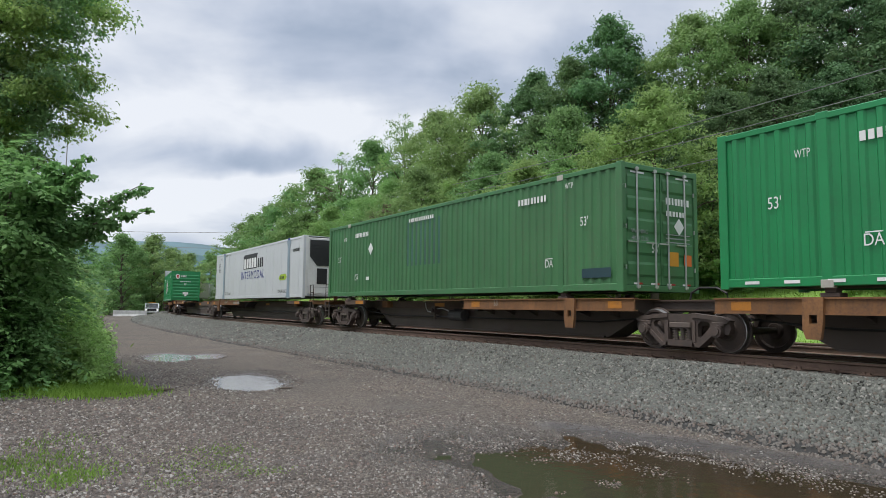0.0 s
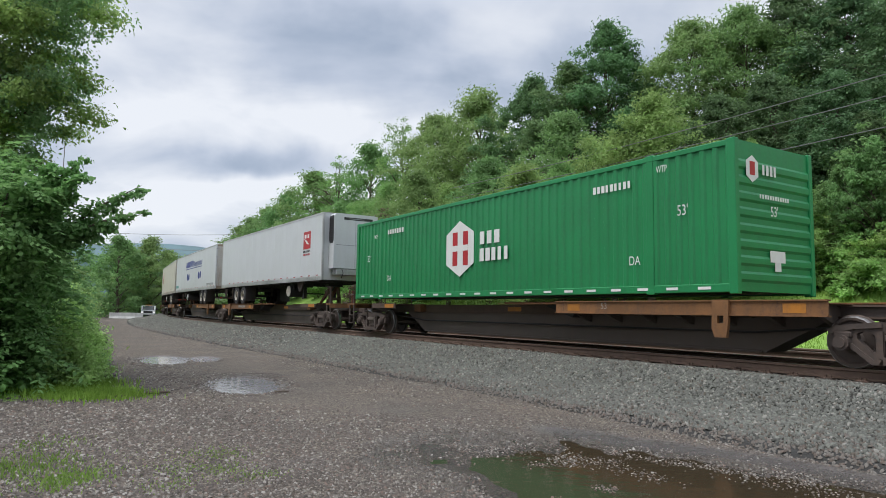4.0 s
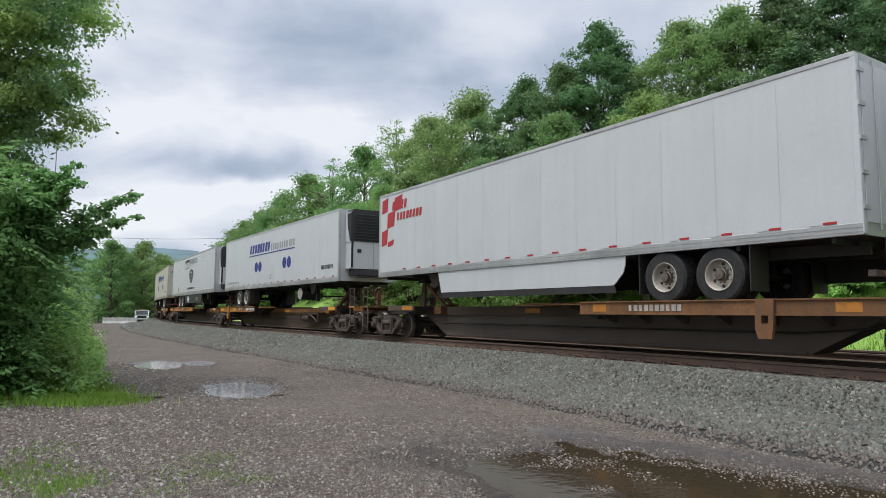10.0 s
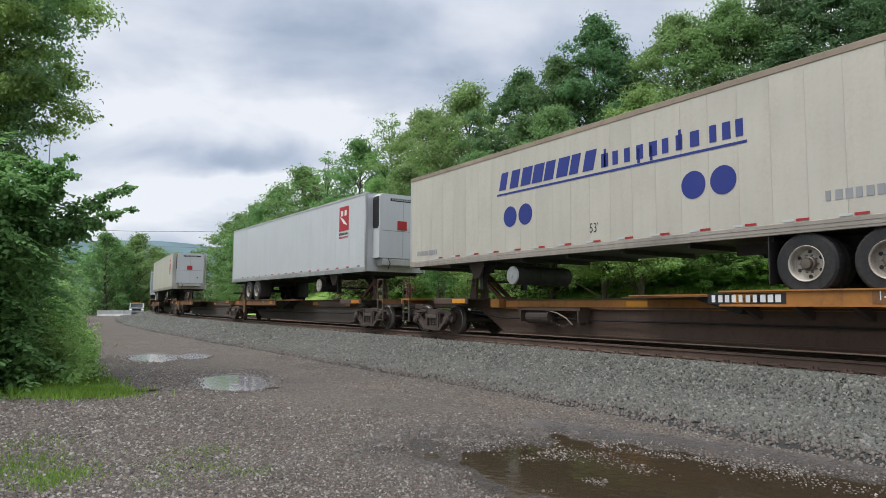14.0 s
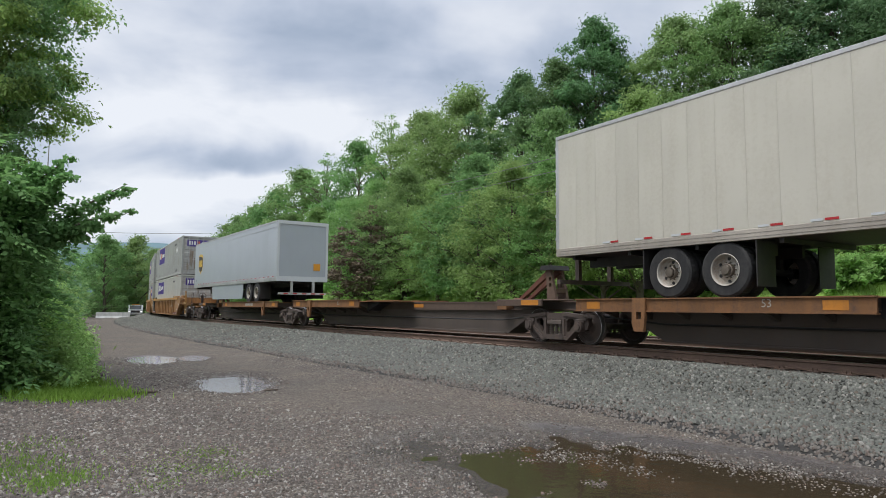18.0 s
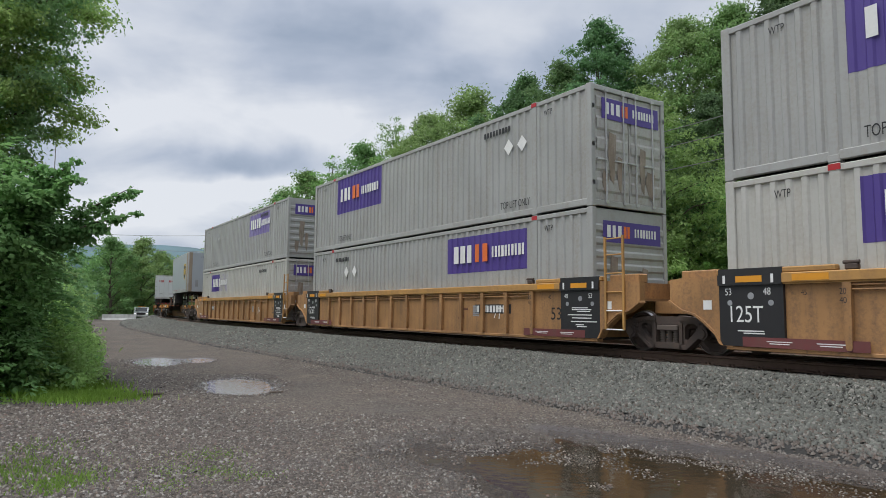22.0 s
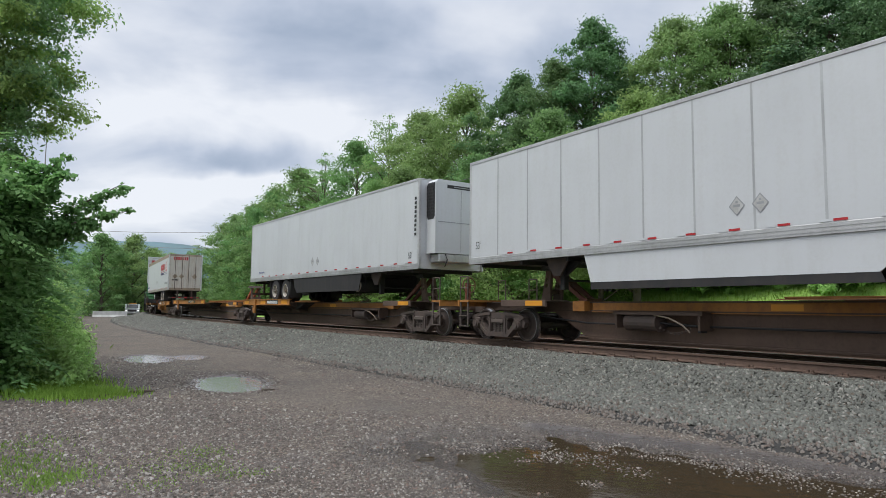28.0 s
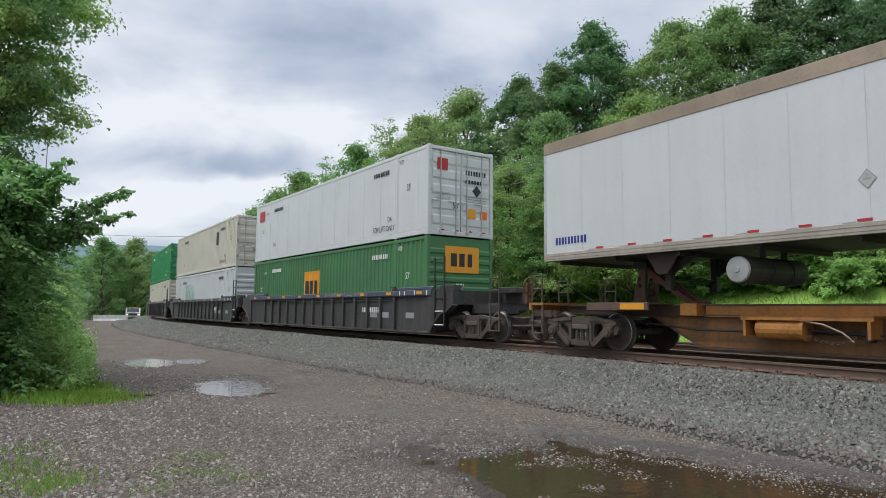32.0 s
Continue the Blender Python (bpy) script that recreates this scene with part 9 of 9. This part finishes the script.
words(Q, "53'", 15.75, 2.42, 0.16, INK, 1.299)
shield(S, 1.0, 2.11, 2.94, 4.23)
patch(S, 0.02, 8.5, 4.66, 4.68, ALU, 1.302, "trim_strip")
part("nose_corner", Geo().prism([(0.62, 1.309), (0.62, 1.2), (-0.02, 0.95), (-0.06, 1.0), (-0.05, 1.15), (0.05, 1.309)], TZ0 + 0.02, TZ1 - 0.01, "z"), TAN, S, "tan corner panel of the nose")
part("nose_wall", Geo().box(-0.05, -1.25, TZ0 + 0.02, 0.0, 1.0, TZ1 - 0.02, 0.01), GREY_VAN, S)
for a, b, c, d in ((0.55, 0.75, 2.45, 2.95), (-0.55, -0.2, 2.35, 2.85)):
    patch(S, a, b, c, d, PRINT_G, -0.055, "nose_box", "end")
bars(S, 0.4, 0.5, 4.6, 0.14, 5, PRINT_G, -0.055, face="end", name="number_bar")
bars(T, 3.85, 2.3, 4.02, 0.66, 4, RED, 1.299, slant=-0.28, fill=0.74)
for k in (0, 0.12):
    part("swoosh", Geo().prism([(4.15 + k, 3.62), (4.08 + k, 3.62), (3.35 + k, 4.70), (3.45 + k, 4.70)], 1.2985, 1.3005), RED, T)
patch(T, 1.42, 3.7, 3.90, 3.94, YELLOW, 1.299, "underline")
bars(T, 3.2, 1.8, 3.66, 0.16, 5, PRINT_G, 1.299, fill=0.45)
words(U, "AIR RIDE EQUIPPED", 14.9, 2.42, 0.095, BLUE, 1.299, narrow=0.72)
words(T, "53'", 15.85, 2.44, 0.2, INK, 1.299, narrow=0.7)
bars(T, 1.78, 1.0, 2.54, 0.16, 13, RED, 1.299)
for y in (0.85, -0.3):
    bars(T, y, 0.55, 4.12, 0.26, 4, RED, -0.024, face="end")
    bars(T, y, 0.5, 2.62, 0.1, 11, PRINT_G, -0.024, face="end")
for x in (7.8, 7.35):
    diamond(T, x, 2.72, 0.16, PRINT_G, 1.299)
for i in range(9):
    patch(U, 0.13, 0.25, 3.15 + i * 0.145, 3.24 + i * 0.145, INK, 1.305, "number_bar")
words(U, "53'", 0.62, 2.38, 0.20, INK, 1.305)
for x in (8.31, 7.8):
    diamond(U, x, 2.72, 0.16, PRINT_G, 1.299)
bars(V, 5.2, 3.2, 3.82, 0.52, 7, RED, 1.299, slant=-0.12, fill=0.78)
part("sail_emblem", Geo().prism([(1.85, 3.72), (0.8, 3.82), (0.95, 4.1), (1.1, 4.62), (1.35, 4.35), (1.5, 4.55), (1.7, 4.1)], 1.2985, 1.3005), PRINT_W, V)
for q in ([(1.85, 3.75), (0.8, 3.84), (0.8, 3.78), (1.85, 3.69)], [(1.75, 3.9), (1.45, 4.55), (1.41, 4.53), (1.70, 3.88)], [(1.4, 3.9), (1.1, 4.62), (1.06, 4.60), (1.36, 3.88)], [(1.0, 3.95), (0.9, 4.3), (0.86, 4.28), (0.96, 3.93)], [(1.75, 3.92), (0.95, 4.02), (0.95, 3.98), (1.75, 3.88)], [(1.55, 4.32), (1.05, 4.40), (1.05, 4.36), (1.55, 4.28)]):
    part("emblem_line", Geo().prism(q, 1.3005, 1.302), RED, V)
patch(V, 0.78, 5.25, 3.68, 3.72, RED, 1.299, "underline")
patch(V, 0.78, 5.25, 3.42, 3.60, NAVY, 1.299, "band")
bars(V, 2.9, 2.0, 3.45, 0.11, 18, PRINT_W, 1.303)
bars(V, 2.17, 1.85, 2.60, 0.15, 18, PRINT_G, 1.299)
bars(V, 15.75, 1.05, 2.45, 0.17, 10, BLUE, 1.299, name="number_bar")
for x in (8.72, 8.1, 7.45):
    diamond(V, x, 2.92, 0.14, PRINT_G, 1.299)
bars(V, 0.95, 1.15, 4.52, 0.26, 7, RED, -0.024, face="end")
bars(V, 1.0, 0.5, 2.85, 0.14, 5, INK, -0.024, face="end", name="number_bar")
for y in (0.78, 0.28, -0.72):
    part("placard", Geo().prism([(y, 3.42), (y - 0.2, 3.2), (y, 2.98), (y + 0.2, 3.2)], -0.027, -0.024, "x"), TAN, V)

# ochre wells: purple banners
for i, (top, low) in enumerate(zip(RT, RL)):
    x0, x1 = ((10.15, 14.0), (10.15, 13.95), (2.65, 6.2))[i]
    wave_skin(top, x0, x1, 1.38 if i < 2 else 1.5, 2.85 if i < 2 else 2.62, PURPLE if i < 2 else LAVENDER, "banner")
    bars(top, x1 - 0.35, 1.0, 1.85, 0.5, 3, PRINT_W, 1.3)
    bars(top, x1 - 1.4, 0.7, 1.85, 0.5, 2, ORANGE if i < 2 else PRINT_W, 1.3)
    bars(top, x1 - 2.2, 1.4, 1.92, 0.3, 10, PRINT_W, 1.3)
    x0, x1 = ((10.1, 13.85), (2.27, 5.95), (10.03, 13.85))[i]
    wave_skin(low, x0 if i < 2 else x0 + 1.9, x1, 1.58, 2.62, PURPLE, "banner")
    if i == 2:
        wave_skin(low, x0, x0 + 1.9, 1.58, 2.62, LAVENDER, "worn_banner", 1)
    bars(low, x1 - 0.35, 1.0, 1.86, 0.5, 3, PRINT_W, 1.3)
    bars(low, x1 - 1.4, 0.7, 1.86, 0.5, 2, ORANGE if i == 1 else PRINT_W, 1.3)
    bars(low, x1 - 2.2, 1.4, 1.95, 0.3, 10, PRINT_W, 1.3)
    for r in (top, low):
        words(r, "TOP LIFT ONLY", 3.35, 0.24, 0.20, INK, 1.3, narrow=0.62)
        words(r, "TOP LIFT ONLY", 13.7, 0.24, 0.20, INK, 1.3, narrow=0.62)
        words(r, "WTP", 1.6, 2.42, 0.15, INK, 1.3, narrow=0.65)
        words(r, "WTP", 15.2, 2.42, 0.15, INK, 1.3, narrow=0.65)
        bars(r, 13.9 if i == 1 and r is low else 4.1, 1.2, 2.38, 0.15, 9, INK, 1.3, name="number_bar")
        for x in ((), (12.2, 12.9), ())[i] if r is low and i else (2.62,) if r is low else (3.0, 2.45) if i != 2 else (12.4, 13.1):
            diamond(r, x, 1.95, 0.19, PRINT_W if i < 2 and not (i == 0 and r is low) else PRINT_G, 1.3)
        for x in (1.98, CL - 1.98):
            patch(r, x - 0.1, x + 0.1, CH - 0.11, CH - 0.01, RED, 1.3045, "corner_mark")
        patch(r, -1.05, 0.95, 2.1, 2.6, PURPLE, 0.006, "banner", "end")
        bars(r, 0.85, 0.55, 2.22, 0.28, 3, PRINT_W, 0.002, face="end")
        bars(r, 0.28, 0.25, 2.22, 0.28, 2, ORANGE, 0.002, face="end")
        bars(r, -0.1, 0.8, 2.26, 0.2, 8, PRINT_W, 0.002, face="end")
        if not (i == 0 and r is low):
            for y, z0, z1, w in ((0.62, 0.55, 1.75, 0.16), (0.36, 0.35, 1.2, 0.10), (-0.45, 0.4, 1.5, 0.13), (-0.72, 0.3, 0.95, 0.2), (0.85, 0.25, 0.8, 0.12)):
                part("rust_run", Geo().prism([(y - w, z1), (y - 0.7 * w, 0.6 * z0 + 0.4 * z1), (y - w * 0.4, z0), (y + w * 0.3, z0 + 0.12), (y + w * 0.8, 0.4 * z0 + 0.6 * z1), (y + 0.5 * w, z1 + 0.05)], 0.009, 0.0115, "x"), RUST_RUN, r)

# dark wells
for i, (top, low) in enumerate(zip(TOPS, LOWS)):
    for r in (top, low):
        col = PRINT_W if r["label"].find("green") >= 0 and r["label"].find("cream one") < 0 or r is TOPS[2] or r is LOWS[0] else INK
        container_marks(r, col)
        words(r, "TOP LIFT ONLY", 3.6, 0.28, 0.2, col, 1.3)
    door_marks(top, INK if top is not TOPS[2] else PRINT_W)
scrawl(LOWS[1], 12.6, 0.7, 2.6, 1.3, flat_mat("mint_spray_paint", (0.18, 0.52, 0.36)), 1.300, 3)
patch(TOPS[0], 0.55, 0.95, 2.12, 2.50, RED, 0.010, "emblem", "end")
patch(TOPS[0], 14.9, 15.6, 2.0, 2.5, RED, 1.3, "emblem")
wave_skin(LOWS[0], 8.1, 9.75, 1.0, 2.15, YELLOW, "banner")
bars(LOWS[0], 9.6, 1.4, 1.2, 0.55, 3, INK, 1.3)
patch(LOWS[0], -0.72, 0.62, 1.75, 2.6, YELLOW, 0.006, "banner", "end")
bars(LOWS[0], 0.45, 1.0, 1.95, 0.42, 3, INK, 0.002, face="end")
words(LOWS[0], "53'", 0.2, 1.1, 0.25, PRINT_W, 0.006, face="end")
wave_skin(LOWS[1], 10.2, 13.0, 0.9, 2.2, mat("green_scrawl", (0.10, 0.45, 0.25), 0.6), "scrawl", 2)
patch(TOPS[1], 4.0, 4.5, 1.5, 2.3, INK, 1.3, "sticker")


# ---------------------------------------------------------------- movement
def travelled(t):
    """Metres that the train has gone at t seconds."""
    return 15.3747 * t - 0.0049315 * t**2 + 0.0000613 * t**3


def frame_pose(a, b, t):
    s = travelled(t)
    xa, ya, _ = on_line(a - s)
    xb, yb, _ = on_line(b - s)
    return pose(xa, ya, RAIL, 0, 0, math.degrees(math.atan2(yb - ya, xb - xa)))


def motions():
    times = [0.5 * i for i in range(65)]
    for root, a, b, x, z in MOVING:
        shift = Matrix.Translation((x, 0, z))
        walk(root, [(t, frame_pose(a, b, t) @ shift) for t in times])
    for w, place, dx in WHEELS:
        roll = lambda t: pose(dx, 0, 0.42, 0, -math.degrees(travelled(t) / 0.42) % 360, 0)
        near = [i for i in range(961) if -1 < place - travelled(i / 30) < 48]
        rows = [i for i in (0, 960) if i not in near] + near
        walk(w, [(i / 30, roll(i / 30)) for i in sorted(rows)])


motions()
